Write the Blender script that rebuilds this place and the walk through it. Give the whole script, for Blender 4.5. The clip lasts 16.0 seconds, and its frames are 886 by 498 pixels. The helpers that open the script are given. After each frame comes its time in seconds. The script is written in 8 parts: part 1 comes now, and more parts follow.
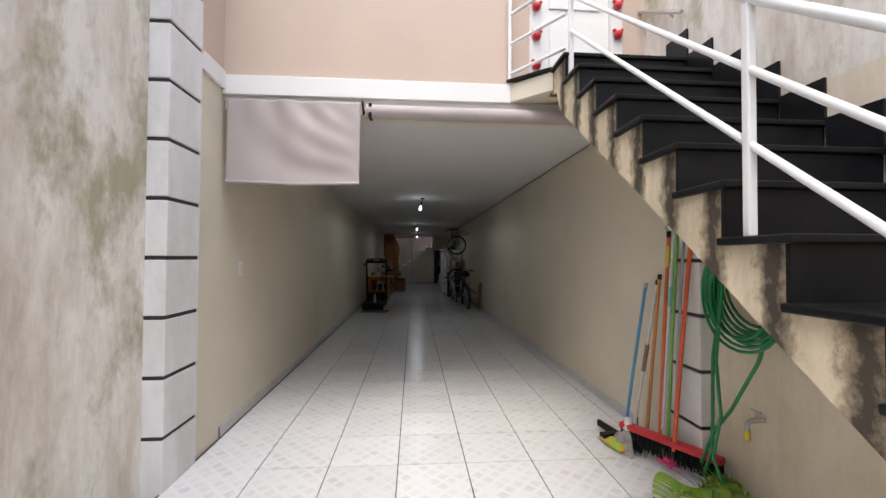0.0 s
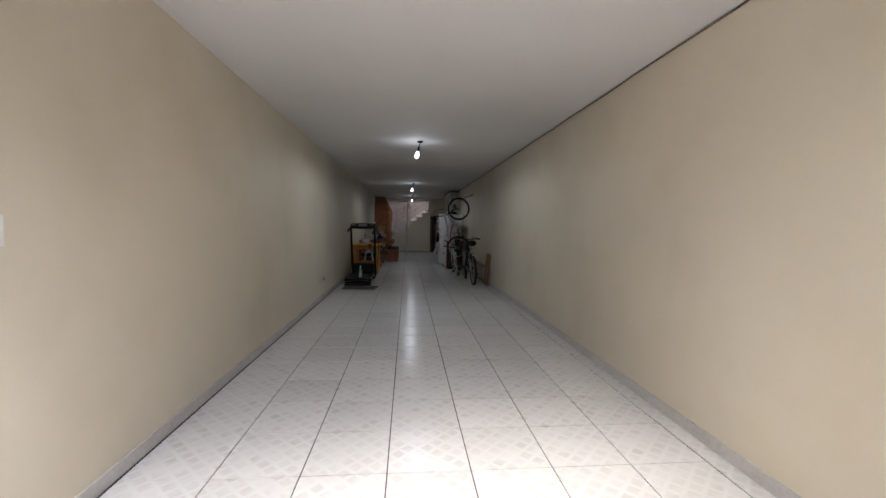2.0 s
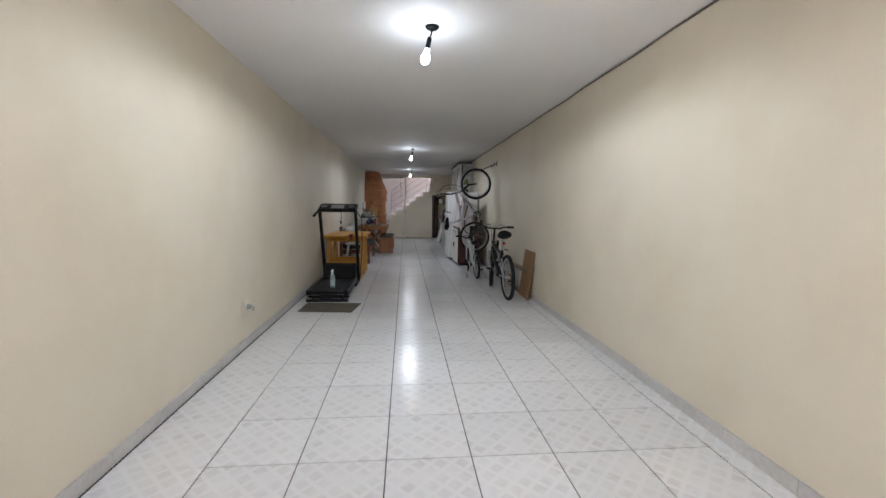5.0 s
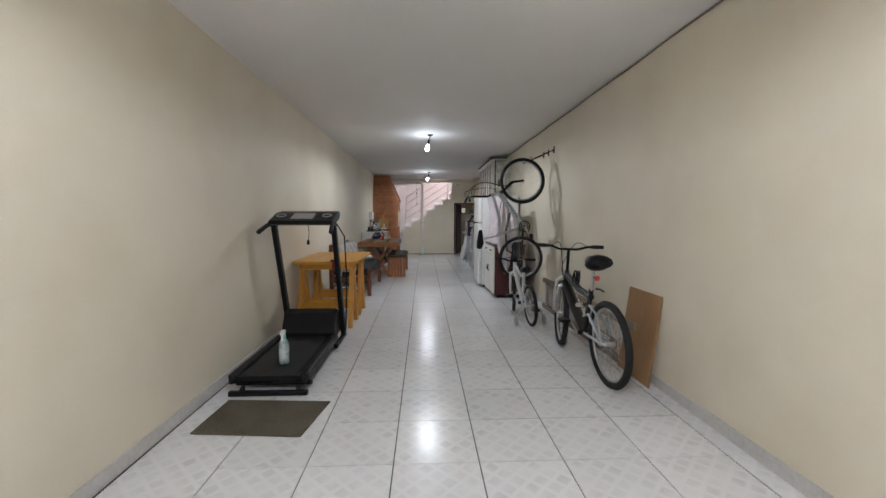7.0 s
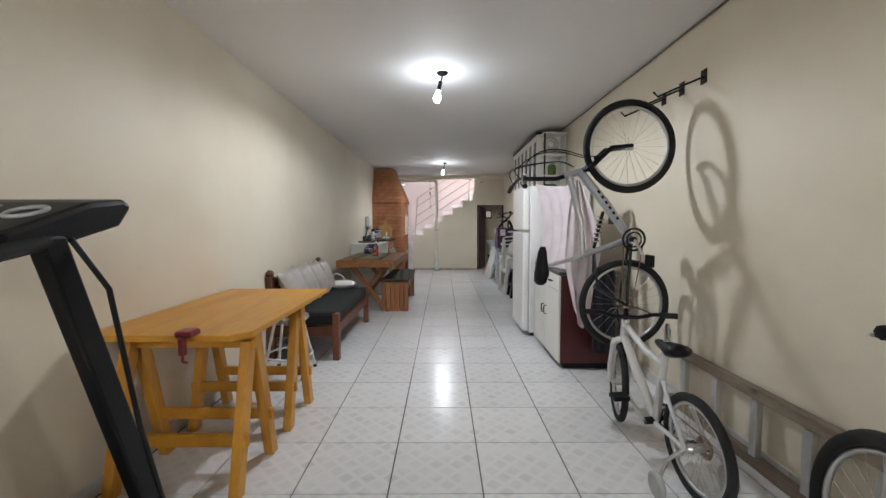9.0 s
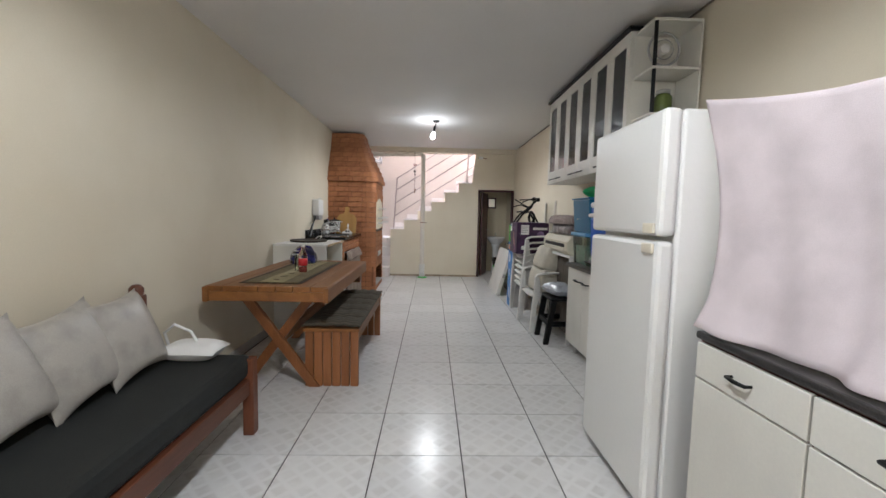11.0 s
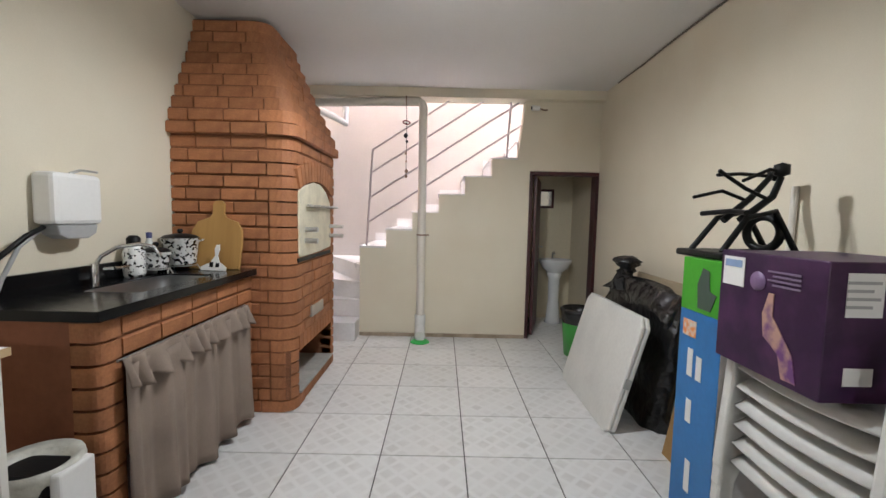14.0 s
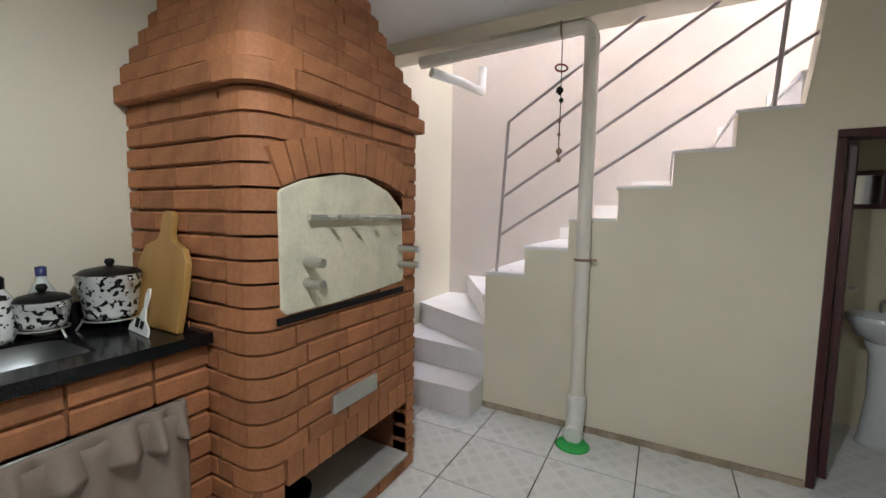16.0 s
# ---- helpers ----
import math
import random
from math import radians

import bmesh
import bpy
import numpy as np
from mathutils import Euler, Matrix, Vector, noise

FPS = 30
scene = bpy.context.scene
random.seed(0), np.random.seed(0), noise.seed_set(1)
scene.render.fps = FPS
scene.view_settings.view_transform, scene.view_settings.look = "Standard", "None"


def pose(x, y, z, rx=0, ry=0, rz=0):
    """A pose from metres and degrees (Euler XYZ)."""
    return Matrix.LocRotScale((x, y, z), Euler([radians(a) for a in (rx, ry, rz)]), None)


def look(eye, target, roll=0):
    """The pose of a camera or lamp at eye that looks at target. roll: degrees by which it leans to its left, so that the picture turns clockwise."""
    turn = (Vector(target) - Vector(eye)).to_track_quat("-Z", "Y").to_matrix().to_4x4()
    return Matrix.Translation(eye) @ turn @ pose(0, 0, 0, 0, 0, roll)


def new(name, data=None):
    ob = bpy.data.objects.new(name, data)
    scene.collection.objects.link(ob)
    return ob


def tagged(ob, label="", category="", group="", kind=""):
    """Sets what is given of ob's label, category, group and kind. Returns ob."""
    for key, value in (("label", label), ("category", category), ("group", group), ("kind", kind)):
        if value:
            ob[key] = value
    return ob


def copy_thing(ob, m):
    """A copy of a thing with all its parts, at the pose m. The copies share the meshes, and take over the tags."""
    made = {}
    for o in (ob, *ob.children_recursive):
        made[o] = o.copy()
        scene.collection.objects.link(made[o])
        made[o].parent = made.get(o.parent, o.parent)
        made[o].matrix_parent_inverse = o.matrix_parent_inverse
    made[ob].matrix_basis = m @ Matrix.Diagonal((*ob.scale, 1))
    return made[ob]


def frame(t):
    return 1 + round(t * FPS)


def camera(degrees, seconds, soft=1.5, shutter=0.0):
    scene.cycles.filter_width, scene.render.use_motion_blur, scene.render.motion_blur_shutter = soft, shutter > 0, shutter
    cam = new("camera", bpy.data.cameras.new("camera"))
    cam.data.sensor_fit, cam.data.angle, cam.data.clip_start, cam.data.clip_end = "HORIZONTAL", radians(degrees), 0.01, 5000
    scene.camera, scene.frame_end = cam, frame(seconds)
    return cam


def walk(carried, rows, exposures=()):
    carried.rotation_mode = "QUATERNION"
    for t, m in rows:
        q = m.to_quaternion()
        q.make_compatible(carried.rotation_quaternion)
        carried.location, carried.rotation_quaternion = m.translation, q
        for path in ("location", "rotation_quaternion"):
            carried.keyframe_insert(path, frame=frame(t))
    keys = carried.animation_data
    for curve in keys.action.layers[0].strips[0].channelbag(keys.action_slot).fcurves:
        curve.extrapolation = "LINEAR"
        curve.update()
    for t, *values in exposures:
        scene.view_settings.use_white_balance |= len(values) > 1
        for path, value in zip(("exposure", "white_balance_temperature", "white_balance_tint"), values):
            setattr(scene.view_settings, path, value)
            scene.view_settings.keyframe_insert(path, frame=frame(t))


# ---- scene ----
cam = camera(94.7, 16.0)
PATH = [
    (0, (0.091, -22.041, 1.369), (0.236, -20.047, 1.412), 0.3),
    (0.5, (0.117, -21.596, 1.356), (0.254, -19.601, 1.349), 0.3),
    (1, (0.14, -21.083, 1.339), (0.294, -19.089, 1.321), 0.2),
    (1.5, (0.107, -20.595, 1.346), (0.289, -18.604, 1.292), 0.3),
    (2, (0.095, -20.055, 1.313), (0.269, -18.065, 1.198), 0.9),
    (2.5, (0.04, -19.544, 1.298), (0.244, -17.562, 1.131), 1.0),
    (3, (0.056, -19.049, 1.291), (0.257, -17.068, 1.098), 1.1),
    (3.5, (0.064, -18.575, 1.311), (0.23, -16.593, 1.107), 1.8),
    (4, (0.063, -18.058, 1.339), (0.253, -16.078, 1.131), 1.0),
    (6.5, (0.145, -14.791, 1.284), (0.291, -12.806, 1.087), -0.0),
    (7, (0.161, -14.142, 1.282), (0.254, -12.15, 1.127), 0.1),
    (7.5, (0.211, -13.473, 1.273), (0.302, -11.482, 1.114), -0.4),
    (8, (0.221, -12.796, 1.265), (0.269, -10.803, 1.108), 0.3),
    (8.5, (0.247, -12.048, 1.264), (0.262, -10.053, 1.123), -0.3),
    (9, (0.261, -11.245, 1.267), (0.262, -9.249, 1.143), -0.1),
    (9.5, (0.293, -10.456, 1.275), (0.338, -8.46, 1.156), 0.1),
    (10, (0.281, -9.69, 1.254), (0.326, -7.695, 1.109), 0.9),
    (12.3, (0.269, -6.571, 1.269), (0.337, -4.58, 1.091), 1.4),
    (12.5, (0.276, -6.3, 1.271), (0.328, -4.309, 1.09), 1.2),
    (13, (0.275, -5.61, 1.271), (0.266, -3.617, 1.102), 1.6),
    (13.5, (0.259, -4.893, 1.282), (0.286, -2.899, 1.132), 1.4),
    (14, (0.307, -4.297, 1.275), (0.312, -2.303, 1.121), 1.2),
    (14.5, (0.287, -3.766, 1.362), (0.225, -1.775, 1.181), 1.3),
    (15, (0.379, -3.313, 1.334), (0.051, -1.346, 1.187), 1.3),
    (15.5, (0.433, -2.93, 1.333), (-0.192, -1.036, 1.191), 1.5),
    (16, (0.509, -2.606, 1.353), (-0.438, -0.852, 1.181), 0.8),
]
walk(cam, [(t, look(eye, target, roll)) for t, eye, target, roll in PATH],
     exposures=[(0.0, 1.0, 5900, 7), (1.0, 1.44, 5900, 7), (2.0, 1.91, 5900, 8), (3.0, 2.62, 5800, 8), (4.2, 3.16, 5800, 8), (6.5, 3.82, 5900, 9), (7.4, 4.06, 5950, 9), (8.0, 4.37, 6000, 9), (10.0, 4.2, 6100, 9), (12.5, 4.84, 6350, 8), (13.4, 4.56, 6300, 8), (14.6, 4.58, 6250, 7), (15.4, 4.5, 6150, 4), (16.0, 4.23, 6150, 2)])

# ---- world, sun and lamps ----
world = bpy.data.worlds.new("overcast_sky")
scene.world = world
world.use_nodes = True
wn = world.node_tree.nodes
sky = wn.new("ShaderNodeTexSky")
sky.sky_type, sky.sun_disc = "NISHITA", False
sky.sun_elevation, sky.sun_rotation = radians(62), radians(200)
sky.air_density, sky.dust_density = 1.0, 6.0
wn["Background"].inputs["Strength"].default_value = 0.15
world.node_tree.links.new(sky.outputs[0], wn["Background"].inputs[0])
sun_data = bpy.data.lights.new("sun", "SUN")
sun_data.energy, sun_data.angle, sun_data.color = 0.3, radians(30), (1.0, 0.98, 0.95)
sun = new("sun", sun_data)
sun.matrix_world = look((3.6, -23.8, 12), (-0.6, -20.4, 0.8))
BULBS = [(0.24, -13.83, 6.4, 0.30), (0.23, -7.63, 4.3, 0.32), (0.28, -2.41, 3.7, 0.55)]
for bx, by, watts, spread in BULBS:
    # the bulb's face shines down and sideways, a weaker share passes its collar
    ld = bpy.data.lights.new("bulb_light", "SPOT")
    ld.energy, ld.shadow_soft_size, ld.color, ld.spot_size, ld.spot_blend = 0.93 * watts, 0.055, (0.97, 0.98, 1.0), radians(180), spread
    new("bulb_light", ld).location = (bx - 0.015, by, 2.345)
    up_light = bpy.data.lights.new("bulb_glow", "POINT")
    up_light.energy, up_light.shadow_soft_size, up_light.color = 0.07 * watts, 0.05, (0.90, 0.95, 1.0)
    new("bulb_glow", up_light).location = (bx - 0.015, by, 2.345)

# ---- mesh and material tools ----


class Shape:
    """Gathers faces of one mesh."""

    def __init__(self):
        self.v, self.f, self.smooth = [], [], []

    def add(self, verts, faces, smooth=False, m=None):
        o = len(self.v)
        self.v += [tuple(m @ Vector(p)) if m else tuple(p) for p in verts]
        self.f += [tuple(i + o for i in f) for f in faces]
        self.smooth += [smooth] * len(faces)
        return self

    def box(self, x0, x1, y0, y1, z0, z1, m=None):
        vs = [(x, y, z) for z in (z0, z1) for x, y in ((x0, y0), (x1, y0), (x1, y1), (x0, y1))]
        return self.add(vs, [(3, 2, 1, 0), (4, 5, 6, 7), (0, 1, 5, 4), (1, 2, 6, 5), (2, 3, 7, 6), (3, 0, 4, 7)], m=m)

    def prism(self, pts, a0, a1, axis="y", m=None):
        """An outline of pairs pushed along an axis from a0 to a1."""
        def put(p, a):
            return {"x": (a, p[0], p[1]), "y": (p[0], a, p[1]), "z": (p[0], p[1], a)}[axis]
        area = sum(p[0] * q[1] - q[0] * p[1] for p, q in zip(pts, pts[1:] + pts[:1]))
        if (area < 0) != (axis == "y"):
            pts = pts[::-1]
        n = len(pts)
        vs = [put(p, a0) for p in pts] + [put(p, a1) for p in pts]
        fs = [tuple(range(n))[::-1], tuple(range(n, 2 * n))] + [(i, (i + 1) % n, n + (i + 1) % n, n + i) for i in range(n)]
        return self.add(vs, fs, m=m)

    def rings(self, rows, closed=False, caps=True, smooth=True):
        """Skins a list of rings with equal counts."""
        n = len(rows[0])
        vs = [p for r in rows for p in r]
        fs = []
        k = len(rows)
        for i in range(k if closed else k - 1):
            for j in range(n):
                a, b = i * n, ((i + 1) % k) * n
                fs.append((a + j, a + (j + 1) % n, b + (j + 1) % n, b + j))
        self.add(vs, fs, smooth)
        if caps and not closed:
            self.add(rows[0], [tuple(range(n))[::-1]])
            self.add(rows[-1], [tuple(range(n))])
        return self

    def tube(self, pts, r, seg=8, closed=False):
        """A round bar along points; r may be a list."""
        pts = [Vector(p) for p in pts]
        rs = r if isinstance(r, (list, tuple)) else [r] * len(pts)
        rows, ref = [], None
        for i, p in enumerate(pts):
            a = pts[i - 1] if i or closed else p
            b = pts[(i + 1) % len(pts)] if i < len(pts) - 1 or closed else p
            d = (b - a).normalized()
            if ref is None:
                ref = d.orthogonal()
            ref = (ref - d * ref.dot(d)).normalized()
            side = d.cross(ref)
            rows.append([p + (ref * math.cos(2 * math.pi * k / seg) + side * math.sin(2 * math.pi * k / seg)) * rs[i] for k in range(seg)])
        return self.rings(rows, closed)

    def torus(self, c, axis, R, r, seg=28, sub=8):
        c, axis = Vector(c), Vector(axis).normalized()
        u = axis.orthogonal().normalized()
        w = axis.cross(u)
        return self.tube([c + (u * math.cos(2 * math.pi * k / seg) + w * math.sin(2 * math.pi * k / seg)) * R for k in range(seg)], r, sub, True)

    def lathe(self, prof, c=(0, 0, 0), seg=20, m=None):
        """Turns a profile of (radius, height) round z at c."""
        rows = [[(c[0] + r * math.cos(2 * math.pi * k / seg), c[1] + r * math.sin(2 * math.pi * k / seg), c[2] + z) for k in range(seg)] for r, z in prof]
        if m:
            rows = [[m @ Vector(p) for p in row] for row in rows]
        return self.rings(rows)

    def grid(self, fn, nu, nv, smooth=True):
        """A sheet fn(u, v) over the unit square."""
        vs = [fn(i / nu, j / nv) for j in range(nv + 1) for i in range(nu + 1)]
        fs = [(j * (nu + 1) + i, j * (nu + 1) + i + 1, (j + 1) * (nu + 1) + i + 1, (j + 1) * (nu + 1) + i) for j in range(nv) for i in range(nu)]
        return self.add(vs, fs, smooth)

    def pillow(self, c, sx, sy, sz, m=None, n=10, pinch=0.35):
        """A stuffed cushion with pinched corners."""
        for s in (1, -1):
            vs, fs = [], []
            for j in range(n + 1):
                for i in range(n + 1):
                    u, w = 2 * i / n - 1, 2 * j / n - 1
                    h = max(0.0, (1 - abs(u) ** 3) * (1 - abs(w) ** 3)) ** 0.5
                    pu, pw = u * (1 - pinch * 0.25 * (1 - abs(w) ** 2) * abs(u) ** 4), w * (1 - pinch * 0.25 * (1 - abs(u) ** 2) * abs(w) ** 4)
                    vs.append((c[0] + pu * sx / 2, c[1] + pw * sy / 2, c[2] + s * h * sz / 2))
            for j in range(n):
                for i in range(n):
                    f = (j * (n + 1) + i, j * (n + 1) + i + 1, (j + 1) * (n + 1) + i + 1, (j + 1) * (n + 1) + i)
                    fs.append(f if s > 0 else f[::-1])
            self.add(vs, fs, True, m)
        return self

    def mesh(self, name):
        me = bpy.data.meshes.new(name)
        me.from_pydata(self.v, [], self.f)
        me.polygons.foreach_set("use_smooth", self.smooth)
        me.update()
        return me


def skin(ob, material, bevel=0.0, thick=0.0):
    if material:
        ob.data.materials.append(material)
    if thick:
        md = ob.modifiers.new("thickness", "SOLIDIFY")
        md.thickness, md.offset = thick, 0
    if bevel:
        md = ob.modifiers.new("edge", "BEVEL")
        md.width, md.segments, md.limit_method, md.angle_limit = bevel, 2, "ANGLE", radians(50)
        md.harden_normals = False
    return ob


def part(name, shape, material, parent, label="", bevel=0.0, thick=0.0):
    ob = skin(new(name, shape.mesh(name)), material, bevel, thick)
    ob.parent = parent
    return tagged(ob, label)


def thing(name, m, label, category, group=""):
    ob = new(name)
    ob.empty_display_size = 0.1
    ob.matrix_world = m if isinstance(m, Matrix) else pose(*m)
    return tagged(ob, label, category, group)


def solid(name, shape, material, label, category, group="", m=None, bevel=0.0, thick=0.0):
    """A thing of one mesh."""
    ob = skin(new(name, shape.mesh(name)), material, bevel, thick)
    if m is not None:
        ob.matrix_world = m if isinstance(m, Matrix) else pose(*m)
    return tagged(ob, label, category, group)


def fixed(name, shape, material, label="", bevel=0.0, parent=None):
    """A piece of the setting."""
    ob = skin(new(name, shape.mesh(name)), material, bevel)
    ob.parent = parent
    return tagged(ob, label, kind="structure")


def node_mat(name):
    m = bpy.data.materials.new(name)
    m.use_nodes = True
    nt = m.node_tree
    return m, nt, nt.nodes["Principled BSDF"]


def paint(name, color, rough=0.5, metal=0.0, vary=0.12, grain=0.06, scale=1.2, fine=40.0, bump=0.15, tint=None, depth=0.004, stretch=(1, 1, 1), world_space=False, coat=0.0, spread=0.0):
    """Colour with broad stains and fine grain, uneven gloss and relief."""
    m, nt, p = node_mat(name)
    L = nt.links.new
    tc = nt.nodes.new("ShaderNodeTexCoord")
    mp = nt.nodes.new("ShaderNodeMapping")
    mp.inputs["Scale"].default_value = stretch
    if world_space:
        geo = nt.nodes.new("ShaderNodeNewGeometry")
        L(geo.outputs["Position"], mp.inputs[0])
    else:
        L(tc.outputs["Object"], mp.inputs[0])
    big, small = nt.nodes.new("ShaderNodeTexNoise"), nt.nodes.new("ShaderNodeTexNoise")
    for n, s, d in ((big, scale, 5), (small, fine, 3)):
        n.inputs["Scale"].default_value, n.inputs["Detail"].default_value = s, d
        L(mp.outputs[0], n.inputs["Vector"])
    dark = tint or tuple(c * 0.6 for c in color)
    mix1, mix2 = nt.nodes.new("ShaderNodeMix"), nt.nodes.new("ShaderNodeMix")
    for mx in (mix1, mix2):
        mx.data_type = "RGBA"
    r1 = nt.nodes.new("ShaderNodeMapRange")
    r1.inputs[1].default_value, r1.inputs[2].default_value, r1.inputs[4].default_value = 0.42, 0.72, vary * 2.5
    L(big.outputs["Fac"], r1.inputs[0])
    L(r1.outputs[0], mix1.inputs[0])
    mix1.inputs[6].default_value, mix1.inputs[7].default_value = (*color, 1), (*dark, 1)
    r2 = nt.nodes.new("ShaderNodeMapRange")
    r2.inputs[1].default_value, r2.inputs[2].default_value, r2.inputs[4].default_value = 0.35, 0.75, grain * 2.5
    L(small.outputs["Fac"], r2.inputs[0])
    L(r2.outputs[0], mix2.inputs[0])
    L(mix1.outputs[2], mix2.inputs[6])
    mix2.inputs[7].default_value = (*[c * 0.45 for c in color], 1)
    last = mix2.outputs[2]
    if spread:
        oi, hs = nt.nodes.new("ShaderNodeObjectInfo"), nt.nodes.new("ShaderNodeHueSaturation")
        r3 = nt.nodes.new("ShaderNodeMapRange")
        r3.inputs[3].default_value, r3.inputs[4].default_value = 1 - spread, 1 + spread
        L(oi.outputs["Random"], r3.inputs[0])
        L(r3.outputs[0], hs.inputs["Value"])
        L(last, hs.inputs["Color"])
        last = hs.outputs[0]
    L(last, p.inputs["Base Color"])
    rr = nt.nodes.new("ShaderNodeMapRange")
    rr.inputs[3].default_value, rr.inputs[4].default_value = max(0.02, rough - 0.08), min(1.0, rough + 0.10)
    L(big.outputs["Fac"], rr.inputs[0])
    L(rr.outputs[0], p.inputs["Roughness"])
    p.inputs["Metallic"].default_value = metal
    p.inputs["Coat Weight"].default_value = coat
    if bump:
        bp = nt.nodes.new("ShaderNodeBump")
        bp.inputs["Strength"].default_value, bp.inputs["Distance"].default_value = bump, depth
        L(small.outputs["Fac"], bp.inputs["Height"])
        L(bp.outputs[0], p.inputs["Normal"])
    return m


def wood(name, light, dark, along="y", rough=0.45, rings=9.0, spread=0.10, knots=True, coat=0.0):
    """Planed timber with grain along one axis."""
    m, nt, p = node_mat(name)
    L = nt.links.new
    tc, mp = nt.nodes.new("ShaderNodeTexCoord"), nt.nodes.new("ShaderNodeMapping")
    mp.inputs["Scale"].default_value = {"x": (0.12, 1, 1), "y": (1, 0.12, 1), "z": (1, 1, 0.12)}[along]
    oi = nt.nodes.new("ShaderNodeObjectInfo")
    sh = nt.nodes.new("ShaderNodeVectorMath")
    sh.operation = "ADD"
    L(tc.outputs["Object"], sh.inputs[0])
    L(oi.outputs["Random"], sh.inputs[1])
    L(sh.outputs[0], mp.inputs[0])
    n1, n2 = nt.nodes.new("ShaderNodeTexNoise"), nt.nodes.new("ShaderNodeTexNoise")
    n1.inputs["Scale"].default_value, n1.inputs["Detail"].default_value, n1.inputs["Distortion"].default_value = rings, 4, 1.2
    n2.inputs["Scale"].default_value, n2.inputs["Detail"].default_value = rings * 14, 2
    L(mp.outputs[0], n1.inputs["Vector"])
    L(mp.outputs[0], n2.inputs["Vector"])
    ad = nt.nodes.new("ShaderNodeMath")
    ad.operation = "MULTIPLY_ADD"
    ad.inputs[1].default_value = 0.45
    L(n2.outputs["Fac"], ad.inputs[0])
    L(n1.outputs["Fac"], ad.inputs[2])
    cr = nt.nodes.new("ShaderNodeValToRGB")
    cr.color_ramp.elements[0].position, cr.color_ramp.elements[1].position = 0.48, 0.95
    cr.color_ramp.elements[0].color, cr.color_ramp.elements[1].color = (*light, 1), (*dark, 1)
    L(ad.outputs[0], cr.inputs[0])
    hs, r3 = nt.nodes.new("ShaderNodeHueSaturation"), nt.nodes.new("ShaderNodeMapRange")
    r3.inputs[3].default_value, r3.inputs[4].default_value = 1 - spread, 1 + spread
    L(oi.outputs["Random"], r3.inputs[0])
    L(r3.outputs[0], hs.inputs["Value"])
    L(cr.outputs[0], hs.inputs["Color"])
    L(hs.outputs[0], p.inputs["Base Color"])
    p.inputs["Roughness"].default_value, p.inputs["Coat Weight"].default_value = rough, coat
    bp = nt.nodes.new("ShaderNodeBump")
    bp.inputs["Strength"].default_value, bp.inputs["Distance"].default_value = 0.2, 0.002
    L(ad.outputs[0], bp.inputs["Height"])
    L(bp.outputs[0], p.inputs["Normal"])
    return m


